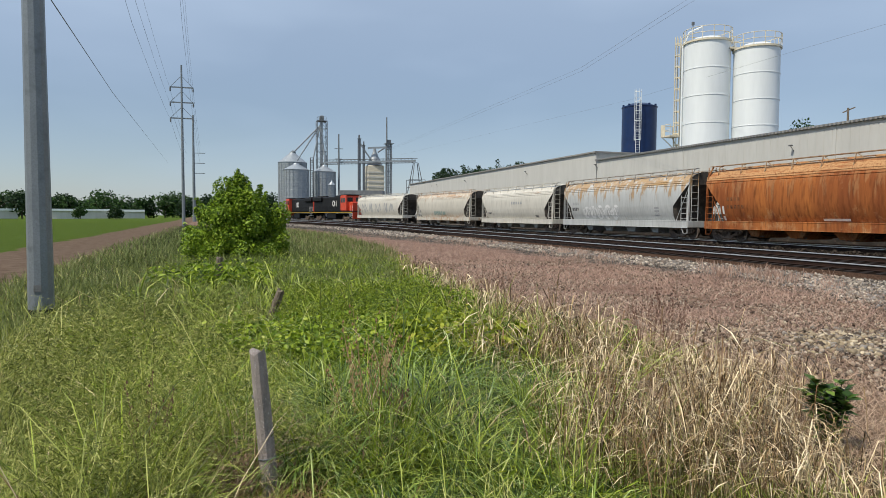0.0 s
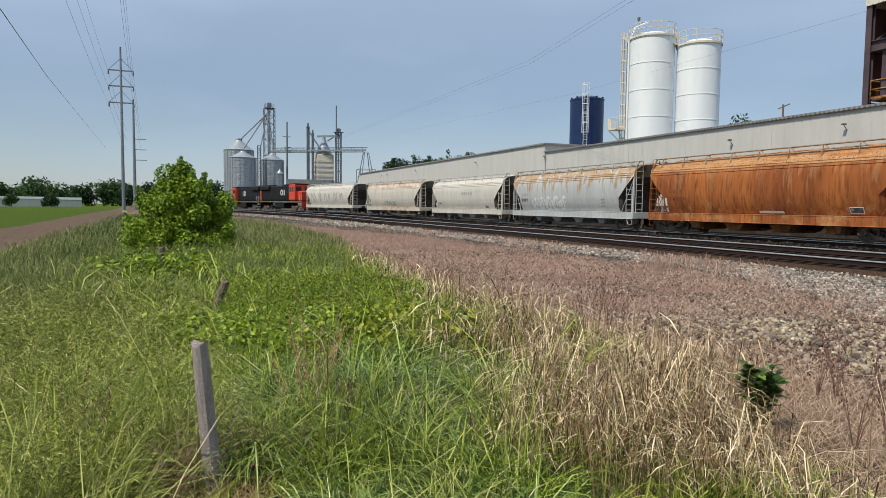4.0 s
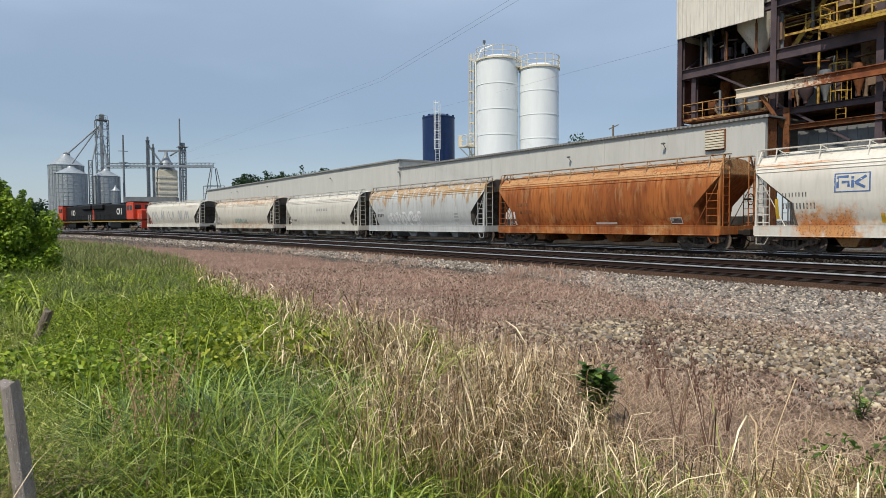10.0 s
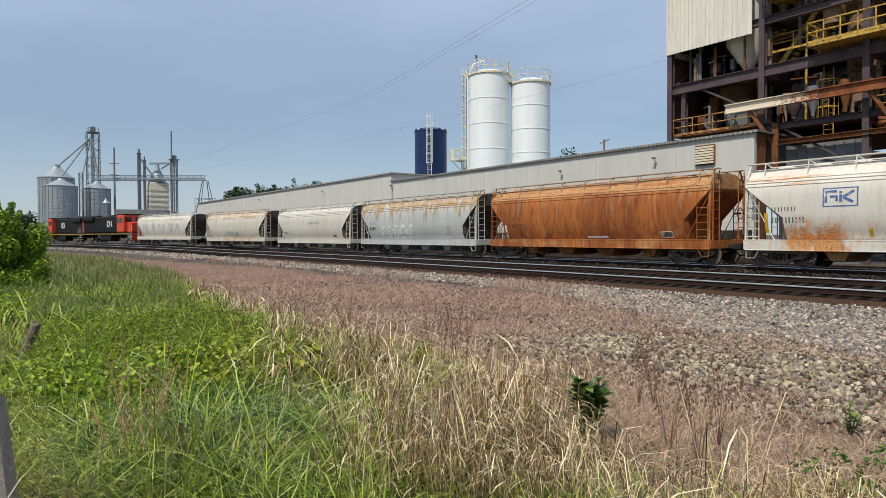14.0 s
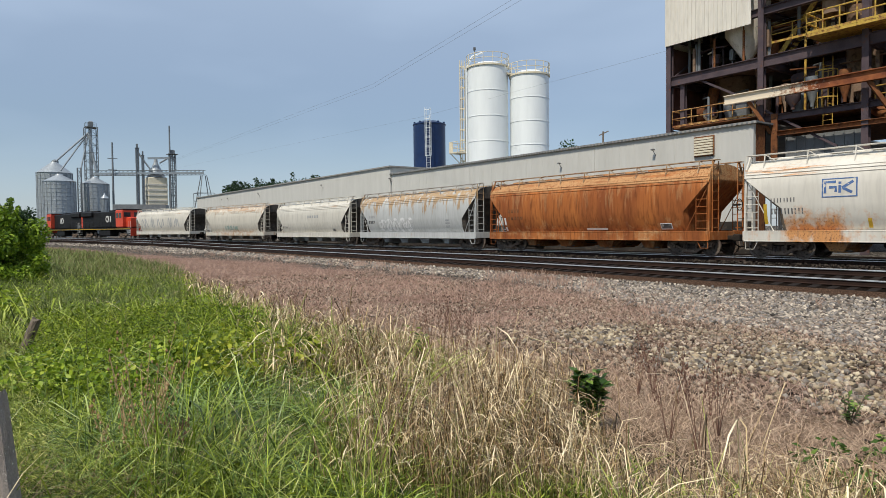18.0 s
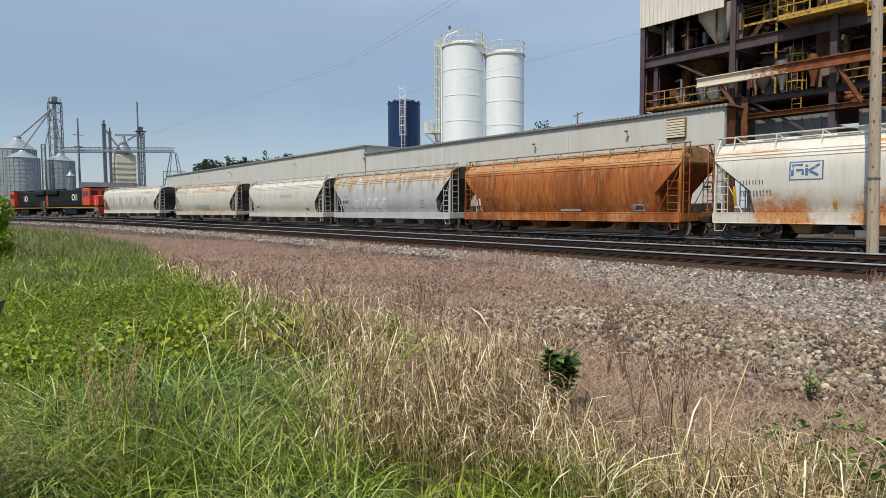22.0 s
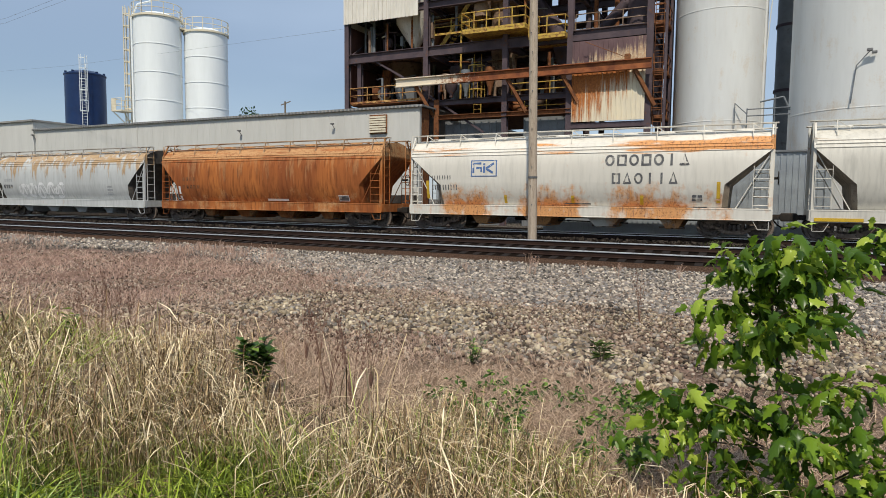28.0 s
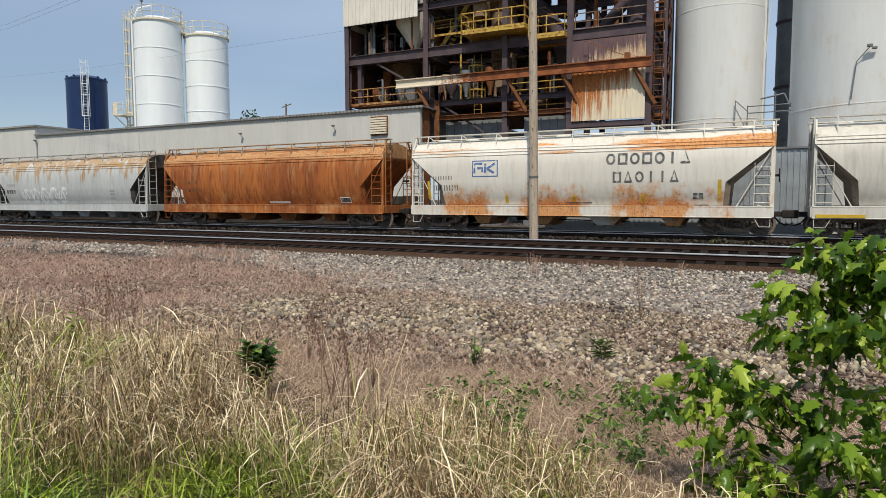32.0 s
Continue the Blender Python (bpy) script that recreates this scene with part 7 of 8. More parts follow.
# ---- fence posts ----
def fence_post(az, d, ztop, w, lean, label, seed, mt=M_POST):
    rng = random.Random(seed)
    x, y = polar(az, d)
    z0 = float(ground_z(x, y))
    p = thing("fence_post", label, "fence post", "old fence posts", pose(x, y, z0, lean[0], lean[1], 0))
    m, n, rows = Mesh(), 12, 12
    h = ztop - z0
    for k in range(rows + 1):
        f = k / rows
        for i in range(n):
            a = 2 * math.pi * i / n
            q = w / 2 * (1 + 0.10 * math.sin(3 * a + 2) + rng.uniform(-0.06, 0.06)) * (1.05 - 0.1 * f)
            m.v.append((q * math.cos(a), q * math.sin(a), -0.3 + (h + 0.3) * f + (0.02 * math.sin(a * 2) + rng.uniform(0, 0.015) if k == rows else 0)))
    m.f = [(k * n + i, k * n + (i + 1) % n, (k + 1) * n + (i + 1) % n, (k + 1) * n + i) for k in range(rows) for i in range(n)]
    m.f.append(tuple(rows * n + i for i in range(n)))
    m.smooth = [False] * len(m.f)
    part("post", m, mt, p)
    part("wire_staple", Mesh().tube((-w * 0.3, -w * 0.52, h * 0.72), (w * 0.3, -w * 0.52, h * 0.72), 0.004, 5), M_LAMPGREY, p)
    wr = Mesh()
    for i in range(10):
        a, b = 2 * math.pi * i / 10, 2 * math.pi * (i + 1) / 10
        wr.tube((w * 0.53 * math.cos(a), w * 0.53 * math.sin(a), h * 0.3), (w * 0.53 * math.cos(b), w * 0.53 * math.sin(b), h * 0.3 + 0.004), 0.004, 5, None, False)
    part("wire_wrap", wr, M_WIRE, p)
fence_post(87.15, 3.75, EYE - 3.75 * math.tan(radians(11.2)) - 0.045, 0.094, (4.4, -1.2), "weathered grey wooden fence post with wire wrap", 1)
fence_post(87.3, 9.8, 0.56, 0.12, (-20, 6), "leaning weathered fence post among weeds", 2, M_OLDPOST)
fence_post(91.17, 14.6, 0.72, 0.15, (0, 1), "short weathered fence post with leafy vine", 3, M_OLDPOST)

# ---- blades ----
def blade_mesh(name, x, y, h, w, rng, mt, lean=0.35, droop=0.5, label="", category="grass", ang=None, hook=False):
    """Tapered curved blades. hook: stiff stems whose tips curl over; else arching blades."""
    n = len(x)
    z = ground_z(x, y)
    a = rng.uniform(0, 2 * math.pi, n) if ang is None else ang
    ln = np.abs(rng.normal(lean, lean * 0.5, n))
    dr = np.clip(rng.normal(droop, 0.35, n), 0, 1.7)
    dx, dy = np.cos(a), np.sin(a)
    tw = a + rng.normal(math.pi / 2, 0.55, n)
    sx, sy = np.cos(tw), np.sin(tw)
    sway = rng.normal(0, 0.07 if hook else 0.12, n)
    if hook:
        ts, ws = (0.0, 0.5, 0.78, 0.9, 1.0), (0.55, 0.6, 0.9, 1.15, 0.0)
    else:
        ts, ws = (0.0, 0.45, 0.78, 1.0), (0.8, 1.0, 0.75, 0.0)
    rows = []
    for t, q in zip(ts, ws):
        if hook:
            k = max(0.0, t - 0.7) / 0.3
            out = h * (ln * t + dr * 0.2 * k ** 1.3)
            up = h * (t - dr * 0.24 * k ** 1.8)
        else:
            out = h * (ln * t + dr * 0.5 * t ** 2.2)
            up = h * (t - 0.5 * dr * t ** 2.7)
        side = h * sway * t ** 2
        px, py, pz = x + dx * out - dy * side, y + dy * out + dx * side, z + np.maximum(up, 0.0)
        if q == 0:
            rows.append(np.stack([px, py, pz], -1)[:, None])
        else:
            o = w * q / 2
            rows.append(np.stack([np.stack([px - sx * o, py - sy * o, pz], -1), np.stack([px + sx * o, py + sy * o, pz], -1)], 1))
    v = np.concatenate(rows, 1)
    m = len(ts)
    f = []
    for k in range(m - 2):
        f += [(2 * k, 2 * k + 1, 2 * k + 3), (2 * k, 2 * k + 3, 2 * k + 2)]
    f.append((2 * m - 4, 2 * m - 3, 2 * m - 2))
    tris = (np.array(f)[None] + (np.arange(n) * (2 * m - 1))[:, None, None]).reshape(-1, 3)
    return tagged(new(name, tri_mesh(name, v.reshape(-1, 3), tris, mt)), label, category, kind="stuff")

def tufts(name, x, y, d, per, h, w, rng, mt, lean, droop, label, spread=0.07):
    """Clumps of blades that arch outwards from each root."""
    i = np.repeat(np.arange(len(x)), per)
    a = rng.uniform(0, 6.28, len(i))
    r = spread * np.sqrt(rng.random(len(i))) * (0.6 + 0.8 * rng.random(len(x)))[i]
    big = rng.lognormal(0, 0.28, len(x))[i]
    return blade_mesh(name, x[i] + r * np.cos(a), y[i] + r * np.sin(a), h[i] * big * rng.uniform(0.55, 1.15, len(i)), w[i] * rng.uniform(0.6, 1.4, len(i)), rng, mt, lean, droop, label, "grass", a + rng.normal(0, 0.5, len(i)))

def scatter(n, az0, az1, d0, d1, rng, power=1.0):
    """Points seen from the verge, thinning with distance."""
    az = np.radians(rng.uniform(az0, az1, n))
    d = d0 * (d1 / d0) ** (rng.random(n) ** power)
    return -d * np.sin(az), d * np.cos(az), d
def clumped(x, y, s, rng, k=0.5):
    return np.sin(x * s + 1.7 * np.sin(y * s * 0.8)) * np.cos(y * s * 1.1 + np.sin(x * s * 0.6)) + rng.normal(0, k, len(x))
def dry_side(x, y):
    """Above zero where the dry grass grows."""
    return y - np.interp(x, [-24, -9.4, -8, -6.2, -4.8, -3.2, -2.2, 0, 3], [5.8, 3.5, 3.2, 2.6, 2.35, 2.05, 2.3, 2.2, 2.2]) + 0.2 * np.sin(x * 2.3 + y) + 0.15 * np.sin(5.1 * x)
def gravel_edge(x):
    return np.interp(x, [-60, -24, -14, -9, -6, -4.4, -3.3, -2.7, -2.0, -0.8, 0.2, 2], [8.5, 6.0, 5.0, 4.75, 4.8, 4.65, 3.9, 3.3, 3.9, 3.65, 3.4, 3.3]) + 0.15 * np.sin(x * 3.1) + 0.1 * np.sin(x * 7.3)
def spot(x, y, az, d, r):
    """One at the middle of a round patch, fading outwards."""
    px, py = polar(az, d)
    return np.exp(-((x - px) ** 2 + (y - py) ** 2) / (r * r))

# Near-black ramp ends put the shade between blades into their colour.
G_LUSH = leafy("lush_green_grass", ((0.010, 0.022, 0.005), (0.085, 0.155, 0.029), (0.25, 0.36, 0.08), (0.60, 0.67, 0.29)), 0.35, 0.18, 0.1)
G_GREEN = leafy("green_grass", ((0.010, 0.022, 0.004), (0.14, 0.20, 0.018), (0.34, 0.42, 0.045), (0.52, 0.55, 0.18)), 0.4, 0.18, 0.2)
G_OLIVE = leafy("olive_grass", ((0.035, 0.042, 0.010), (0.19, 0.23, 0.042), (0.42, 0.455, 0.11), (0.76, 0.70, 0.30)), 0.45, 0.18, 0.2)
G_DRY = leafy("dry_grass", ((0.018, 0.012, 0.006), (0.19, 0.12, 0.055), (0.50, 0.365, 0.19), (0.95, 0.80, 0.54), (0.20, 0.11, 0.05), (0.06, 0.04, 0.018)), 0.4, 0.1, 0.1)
G_RED = leafy("reddish_dead_weed", ((0.31, 0.195, 0.148), (0.42, 0.28, 0.215), (0.52, 0.37, 0.29), (0.37, 0.255, 0.19)), 0.8, 0.2, 0.5)
G_WEED = leafy("weed_leaves", ((0.03, 0.065, 0.008), (0.16, 0.25, 0.018), (0.33, 0.43, 0.035), (0.52, 0.55, 0.09)), 0.45, 0.3, 0.2)
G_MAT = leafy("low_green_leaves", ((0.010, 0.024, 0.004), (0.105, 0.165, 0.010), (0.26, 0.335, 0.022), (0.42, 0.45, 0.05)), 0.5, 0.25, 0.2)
G_DARKLEAF = leafy("dark_shrub_leaves", ((0.03, 0.065, 0.015), (0.075, 0.145, 0.025), (0.24, 0.36, 0.07)), 0.35, 0.3)
G_BUSH = leafy("bush_leaves", ((0.022, 0.05, 0.006), (0.13, 0.22, 0.018), (0.29, 0.42, 0.035), (0.50, 0.60, 0.08)), 0.4, 0.32, 0.3)
G_SAP = leafy("sapling_leaves", ((0.03, 0.07, 0.008), (0.085, 0.165, 0.014), (0.19, 0.30, 0.026), (0.42, 0.52, 0.07)), 0.3, 0.38, 0.0)
G_YELLOW = leafy("yellow_green_leaves", ((0.05, 0.085, 0.008), (0.19, 0.25, 0.018), (0.35, 0.395, 0.035), (0.50, 0.49, 0.08)), 0.45, 0.35)
G_FAR = leafy("dull_far_grass", ((0.05, 0.07, 0.018), (0.125, 0.165, 0.042), (0.21, 0.25, 0.075), (0.36, 0.36, 0.17)), 0.6, 0.2, 0.3)
G_THATCH = leafy("brown_dead_thatch", ((0.18, 0.11, 0.075), (0.42, 0.295, 0.205), (0.60, 0.455, 0.325), (0.34, 0.225, 0.155)), 0.8, 0.1, 0.2)
G_TAN = leafy("tan_dead_stalk", ((0.26, 0.15, 0.075), (0.40, 0.26, 0.14), (0.50, 0.35, 0.20)), 0.8, 0.1)
G_STALK = leafy("brown_seed_stalk", ((0.12, 0.06, 0.045), (0.19, 0.105, 0.075), (0.26, 0.16, 0.12)), 0.8, 0.15)

rng = np.random.default_rng(21)
def clear_post(x, y):
    """Keeps the tall growth off the walker's side of the first post."""
    az, d = np.degrees(np.arctan2(-x, y)), np.hypot(x, y)
    return ~((d < 3.95) & (np.abs(az - 86.0) < 7.5))
# lush arching tufts between the posts and the dry grass
x, y, d = scatter(2100, 56, 92, 2.9, 8.0, rng)
pat = clumped(x, y, 3.4, rng, 0.3)
k = (dry_side(x, y) < rng.normal(0.05, 0.2, len(x))) & (pat > -0.5) & (y > -0.1 + 0.15 * np.sin(3 * x)) & clear_post(x, y)
x, y, d, pat = x[k], y[k], d[k], pat[k]
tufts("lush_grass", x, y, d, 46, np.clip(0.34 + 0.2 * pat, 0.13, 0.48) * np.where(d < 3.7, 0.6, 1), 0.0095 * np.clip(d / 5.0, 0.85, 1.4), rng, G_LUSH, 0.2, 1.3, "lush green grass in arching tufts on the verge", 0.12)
# mixed green grass further along
x, y, d = scatter(5200, 58, 104, 3.2, 26, rng)
pat = clumped(x, y, 2.3, rng, 0.4)
k = (y < gravel_edge(x)) & (dry_side(x, y) < rng.normal(0.1, 0.3, len(x))) & (y > -1.3 + 0.5 * np.sin(x * 0.7)) & (pat > -0.2) & clear_post(x, y)
x, y, d, pat = x[k], y[k], d[k], pat[k]
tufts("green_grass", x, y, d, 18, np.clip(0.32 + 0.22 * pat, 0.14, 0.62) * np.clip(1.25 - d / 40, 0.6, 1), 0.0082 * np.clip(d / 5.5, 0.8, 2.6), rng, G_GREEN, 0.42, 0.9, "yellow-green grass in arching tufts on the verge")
# fine olive grass and dead stems
x, y, d = scatter(64000, 62, 112, 2.5, 34, rng)
k = (y < gravel_edge(x)) & (dry_side(x, y) < rng.normal(0.2, 0.4, len(x))) & (y > -4.6 + 0.035 * x) & (clumped(x, y, 3.7, rng, 0.4) > -0.35) & clear_post(x, y) & ((y < 0.1) | (d > 8.5) | (rng.random(len(x)) < 0.35))
x, y, d = x[k], y[k], d[k]
h = (0.31 + 0.13 * clumped(x, y, 4.1, rng, 0.1)) * rng.lognormal(0, 0.4, len(x)) * np.where(y < -0.8, 0.9, 1.0) * np.clip(1.3 - d / 26, 0.45, 1)
dead = rng.random(len(x)) < np.where(y < 0.1, 0.15, 0.13) + 0.2 * (clumped(x, y, 1.1, rng, 0.1) > 0.5)
w = 0.0046 * rng.uniform(0.6, 1.6, len(x)) * np.clip(d / 5.0, 0.85, 2.4)
blade_mesh("olive_grass", x[~dead], y[~dead], h[~dead], w[~dead], rng, G_OLIVE, 0.3, 0.7, "fine olive green grass mixed with dead stems")
blade_mesh("dead_grass", x[dead], y[dead], h[dead] * 0.9, w[dead], rng, G_DRY, 0.7, 0.7, "thin dead stems lying through the olive grass")
x, y, d = scatter(15000, 84, 112, 3.4, 30, rng)
k = (y < 0.5) & (y > -4.4 + 0.035 * x) & clear_post(x, y)
x, y, d = x[k], y[k], d[k]
blade_mesh("wispy_grass", x, y, rng.uniform(0.22, 0.75, len(x)) * np.clip(1.3 - d / 16, 0.35, 1), 0.0028 * np.clip(d / 4.5, 0.9, 2.5), rng, G_OLIVE, 0.25, 0.4, "thin wispy olive grass stems beside the field")
# dry grass: stiff pale stems with curling tips, in clumps with dark gaps
x, y, d = scatter(150000, -16, 80, 2.3, 26, rng)
right = np.clip((x + 3.0) / 0.8, 0, 1)
pat = clumped(x, y, 2.6, rng, 0.3)
k = (y < gravel_edge(x) + rng.normal(0, 0.18, len(x))) & (dry_side(x, y) > rng.normal(0.0, 0.22, len(x))) & (pat > -0.25 + 0.3 * right)
x, y, d, pat, right = x[k], y[k], d[k], pat[k], right[k]
tall = spot(x, y, 43.6, 5.7, 0.6)
edge = np.clip((gravel_edge(x) - y) / 1.2, 0.25, 1)
h = (0.50 + 0.15 * np.clip(pat, -0.8, 1) + 0.26 * tall) * rng.lognormal(0, 0.25, len(x)) * (0.5 + 0.5 * edge) * (1 - 0.12 * right)
w = 0.0052 * rng.uniform(0.5, 1.6, len(x)) * np.clip(d / 4.6, 0.85, 3)
green = np.clip(0.30 + 0.26 * clumped(x, y, 1.3, rng, 0.2) + 0.5 * spot(x, y, 66, 8.5, 2.0) + 0.5 * spot(x, y, 52, 8.4, 1.2), 0.06, 0.75) - 0.4 * tall
dry = rng.random(len(x)) > np.where(d > 12, 0.5, green)
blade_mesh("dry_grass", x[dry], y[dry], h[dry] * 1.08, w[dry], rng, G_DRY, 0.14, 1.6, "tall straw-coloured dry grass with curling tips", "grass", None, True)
blade_mesh("mixed_grass", x[~dry], y[~dry], h[~dry] * 0.82, w[~dry] * 1.2, rng, G_OLIVE, 0.3, 0.7, "green blades growing through the dry grass")
# short dead thatch under the dry grass and over its bare edge
x, y, d = scatter(110000, -16, 70, 2.6, 12.5, rng)
k = ((dry_side(x, y) > -0.1) & (y < gravel_edge(x) + 2.3 + rng.normal(0, 0.6, len(x)))) | ((np.abs(y - 10.4) < rng.normal(0.3, 0.35, len(x))) & (x > -9) & (rng.random(len(x)) < 0.6))
x, y, d = x[k], y[k], d[k]
blade_mesh("dead_thatch", x, y, rng.uniform(0.03, 0.13, len(x)), 0.0026 * np.clip(d / 4, 0.9, 2), rng, G_THATCH, 1.4, 0.5, "short brown dead stems over the bare edge of the gravel")
# green clumps low in the dry grass at the path's edge
x, y, d = scatter(2600, -12, 64, 2.3, 4.2, rng)
g = spot(x, y, 41, 3.5, 0.35) + spot(x, y, 34.5, 3.45, 0.42) + spot(x, y, 28, 3.25, 0.35) + 0.8 * spot(x, y, 60, 3.9, 0.6) + 0.5 * spot(x, y, 49, 3.1, 0.4) + 0.6 * spot(x, y, 15, 3.4, 0.5)
k = g > rng.uniform(0.25, 1.1, len(x))
x, y, d = x[k], y[k], d[k]
tufts("near_grass", x, y, d, 12, rng.uniform(0.16, 0.36, len(x)), np.full(len(x), 0.008), rng, G_GREEN, 0.4, 0.9, "short green grass at the path's edge")
# short trodden grass where the walker stands
x, y = rng.uniform(-3.6, 4.5, 15000), rng.uniform(-4.6, 3.0, 15000)
k = clumped(x, y, 1.9, rng, 0.4) > -0.2
blade_mesh("trodden_grass", x[k], y[k], rng.uniform(0.03, 0.10, k.sum()), np.full(k.sum(), 0.006), rng, G_GREEN, 0.6, 0.8, "short trodden grass along the verge")
# sparse tall grass along the bend of the line
x, y, d = scatter(24000, 76, 92, 14, 110, rng)
k = (y < np.interp(-x, [10, 30, 60, 100], [4.5, 7.5, 9.0, 4.0])) & (y > -5 + 0.035 * x)
x, y, d = x[k], y[k], d[k]
blade_mesh("far_grass", x, y, rng.uniform(0.25, 0.6, len(x)), 0.011 * np.clip(d / 20, 0.8, 3), rng, G_FAR, 0.35, 0.6, "tall olive grass along the bend of the line")
x, y, d = scatter(34000, 89, 110, 9, 90, rng)
k = (y < 1.0) & (y > -4.3 + 0.035 * x)
x, y, d = x[k], y[k], d[k]
blade_mesh("field_edge_grass", x, y, rng.uniform(0.15, 0.5, len(x)), 0.008 * np.clip(d / 14, 0.8, 3), rng, G_FAR, 0.3, 0.5, "dull green grass along the edge of the field")
# short growth round the foot of the first post
x, y, d = scatter(2600, 76, 96, 2.7, 4.2, rng)
blade_mesh("post_foot_grass", x, y, rng.uniform(0.05, 0.2, len(x)), np.full(len(x), 0.005), rng, G_GREEN, 0.5, 0.8, "short green grass round the foot of the post")
x, y, d = scatter(1500, 80, 94, 3.0, 4.2, rng)
blade_mesh("post_foot_thatch", x, y, rng.uniform(0.05, 0.2, len(x)), np.full(len(x), 0.0035), rng, G_TAN, 0.8, 0.6, "reddish dead grass round the foot of the post")
# thin dead weed over the gravel
x, y, d = scatter(150000, 5, 88, 6.0, 75, rng, 0.8)
k = (y > gravel_edge(x) - 0.3) & (y < 15.5 + rng.normal(0, 0.7, len(x))) & (clumped(x, y, 0.55, rng, 0.4) > np.where(x > -7.5, 0.8, -0.6))
x, y, d = x[k], y[k], d[k]
blade_mesh("dead_weed", x, y, rng.uniform(0.04, 0.17, len(x)) * np.where(x > -8, 0.9, 1.35), 0.0042 * np.clip(d / 8, 0.8, 2.6), rng, G_RED, 0.9, 0.5, "thin reddish brown dead weed over the gravel")
# dead pinkish tufts in the green grass
x, y, d = scatter(900, 70, 92, 3.6, 5.2, rng)
g = spot(x, y, 78.8, 4.1, 0.28) + spot(x, y, 74.2, 4.6, 0.22) + spot(x, y, 89.8, 3.95, 0.3) + spot(x, y, 70, 4.0, 0.2) + spot(x, y, 82.5, 4.6, 0.15)
k = g > rng.uniform(0.35, 1.1, len(x))
tufts("dead_tufts", x[k], y[k], d[k], 26, rng.uniform(0.22, 0.4, k.sum()), np.full(k.sum(), 0.006), rng, G_RED, 0.5, 0.6, "dead pinkish brown grass tufts among the green")
# ---- leafy weeds ----
def weed_leaves(name, x, y, h, leaf, rng, mt, label, per=26, slim=0.22):
    """Low leafy plants: leaves set up the stems of each plant."""
    n = len(x) * per
    i = np.repeat(np.arange(len(x)), per)
    f = rng.random(n) ** 0.7
    a = rng.uniform(0, 6.28, n)
    r = h[i] * rng.uniform(0.05, 0.55, n) * (1.1 - 0.5 * f)
    p = np.stack([x[i] + r * np.cos(a), y[i] + r * np.sin(a), ground_z(x, y)[i] + h[i] * f], -1)
    nrm = np.stack([0.5 * np.cos(a), 0.5 * np.sin(a), np.full(n, 0.7)], -1) + rng.normal(0, 0.6, (n, 3))
    nrm /= np.linalg.norm(nrm, axis=1, keepdims=True)
    t = np.stack([np.cos(a), np.sin(a), np.full(n, -0.3)], -1)
    t -= nrm * (t * nrm).sum(1, keepdims=True)
    t /= np.linalg.norm(t, axis=1, keepdims=True)
    b = np.cross(nrm, t)
    s = (leaf[i] * rng.uniform(0.6, 1.3, n))[:, None]
    v = np.stack([p, p + t * s * 0.45 + b * s * slim + nrm * s * 0.08, p + t * s, p + t * s * 0.45 - b * s * slim + nrm * s * 0.08], 1)
    tris = (np.array([(0, 1, 2), (0, 2, 3)])[None] + (np.arange(n) * 4)[:, None, None]).reshape(-1, 3)
    return tagged(new(name, tri_mesh(name, v.reshape(-1, 3), tris, mt)), label, "weeds", kind="stuff")
x, y, d = scatter(6800, 66, 104, 4.6, 24, rng)
k = (dry_side(x, y) < 0.3) & (y > -1.9) & (clumped(x, y, 1.6, rng, 0.3) > np.where(y < 0.2, 0.45, 0.15))
x, y, d = x[k], y[k], d[k]
weed_leaves("leafy_weeds", x, y, rng.uniform(0.15, 0.45, len(x)), 0.032 * np.clip(d / 6, 0.8, 2.0), rng, G_WEED, "yellow-green leafy weeds spread over the verge")
x, y, d = scatter(2600, 69, 86, 6.0, 12.5, rng)
k = (dry_side(x, y) < -0.1) & (y > 0.5)
x, y, d = x[k], y[k], d[k]
weed_leaves("low_leaf_mat", x, y, rng.uniform(0.28, 0.44, len(x)), 0.027 * np.clip(d / 8, 0.8, 1.6), rng, G_MAT, "dense low green leaves between the posts and the gravel", 52)
x, y, d = scatter(260, 74, 92, 6.0, 9.5, rng)
g = spot(x, y, 84, 6.7, 0.9) + spot(x, y, 76.5, 7.2, 0.8) + spot(x, y, 90.5, 7.6, 0.9)
k = g > rng.uniform(0.2, 1, len(x))
weed_leaves("creeping_vine", x[k], y[k], rng.uniform(0.3, 0.55, k.sum()), np.full(k.sum(), 0.062), rng, G_WEED, "bright yellow-green vine leaves climbing through the grass", 46, 0.36)
x, y, d = scatter(900, 85, 106, 3.3, 11, rng)
k = (y < 0.3) & (y > -2.2) & clear_post(x, y)
weed_leaves("feathery_weed", x[k], y[k], rng.uniform(0.3, 0.62, k.sum()), np.full(k.sum(), 0.042) * np.clip(d[k] / 4.5, 1, 1.5), rng, G_OLIVE, "tall feathery olive green weeds on the field side", 84, 0.06)
x, y, d = scatter(420, 62, 76, 5.8, 8.6, rng)
g = spot(x, y, 70.0, 6.5, 0.45) + spot(x, y, 72.3, 6.9, 0.4) + spot(x, y, 67.2, 6.6, 0.4) + 0.7 * spot(x, y, 71.5, 7.9, 0.4)
k = g > rng.uniform(0.3, 1.0, len(x))
weed_leaves("broadleaf_patch", x[k], y[k], rng.uniform(0.36, 0.62, k.sum()), np.full(k.sum(), 0.075), rng, G_YELLOW, "bright yellow-green broadleaf weeds at the dry grass edge", 34, 0.3)
x, y, d = scatter(60, 24, 33, 2.9, 3.5, rng)
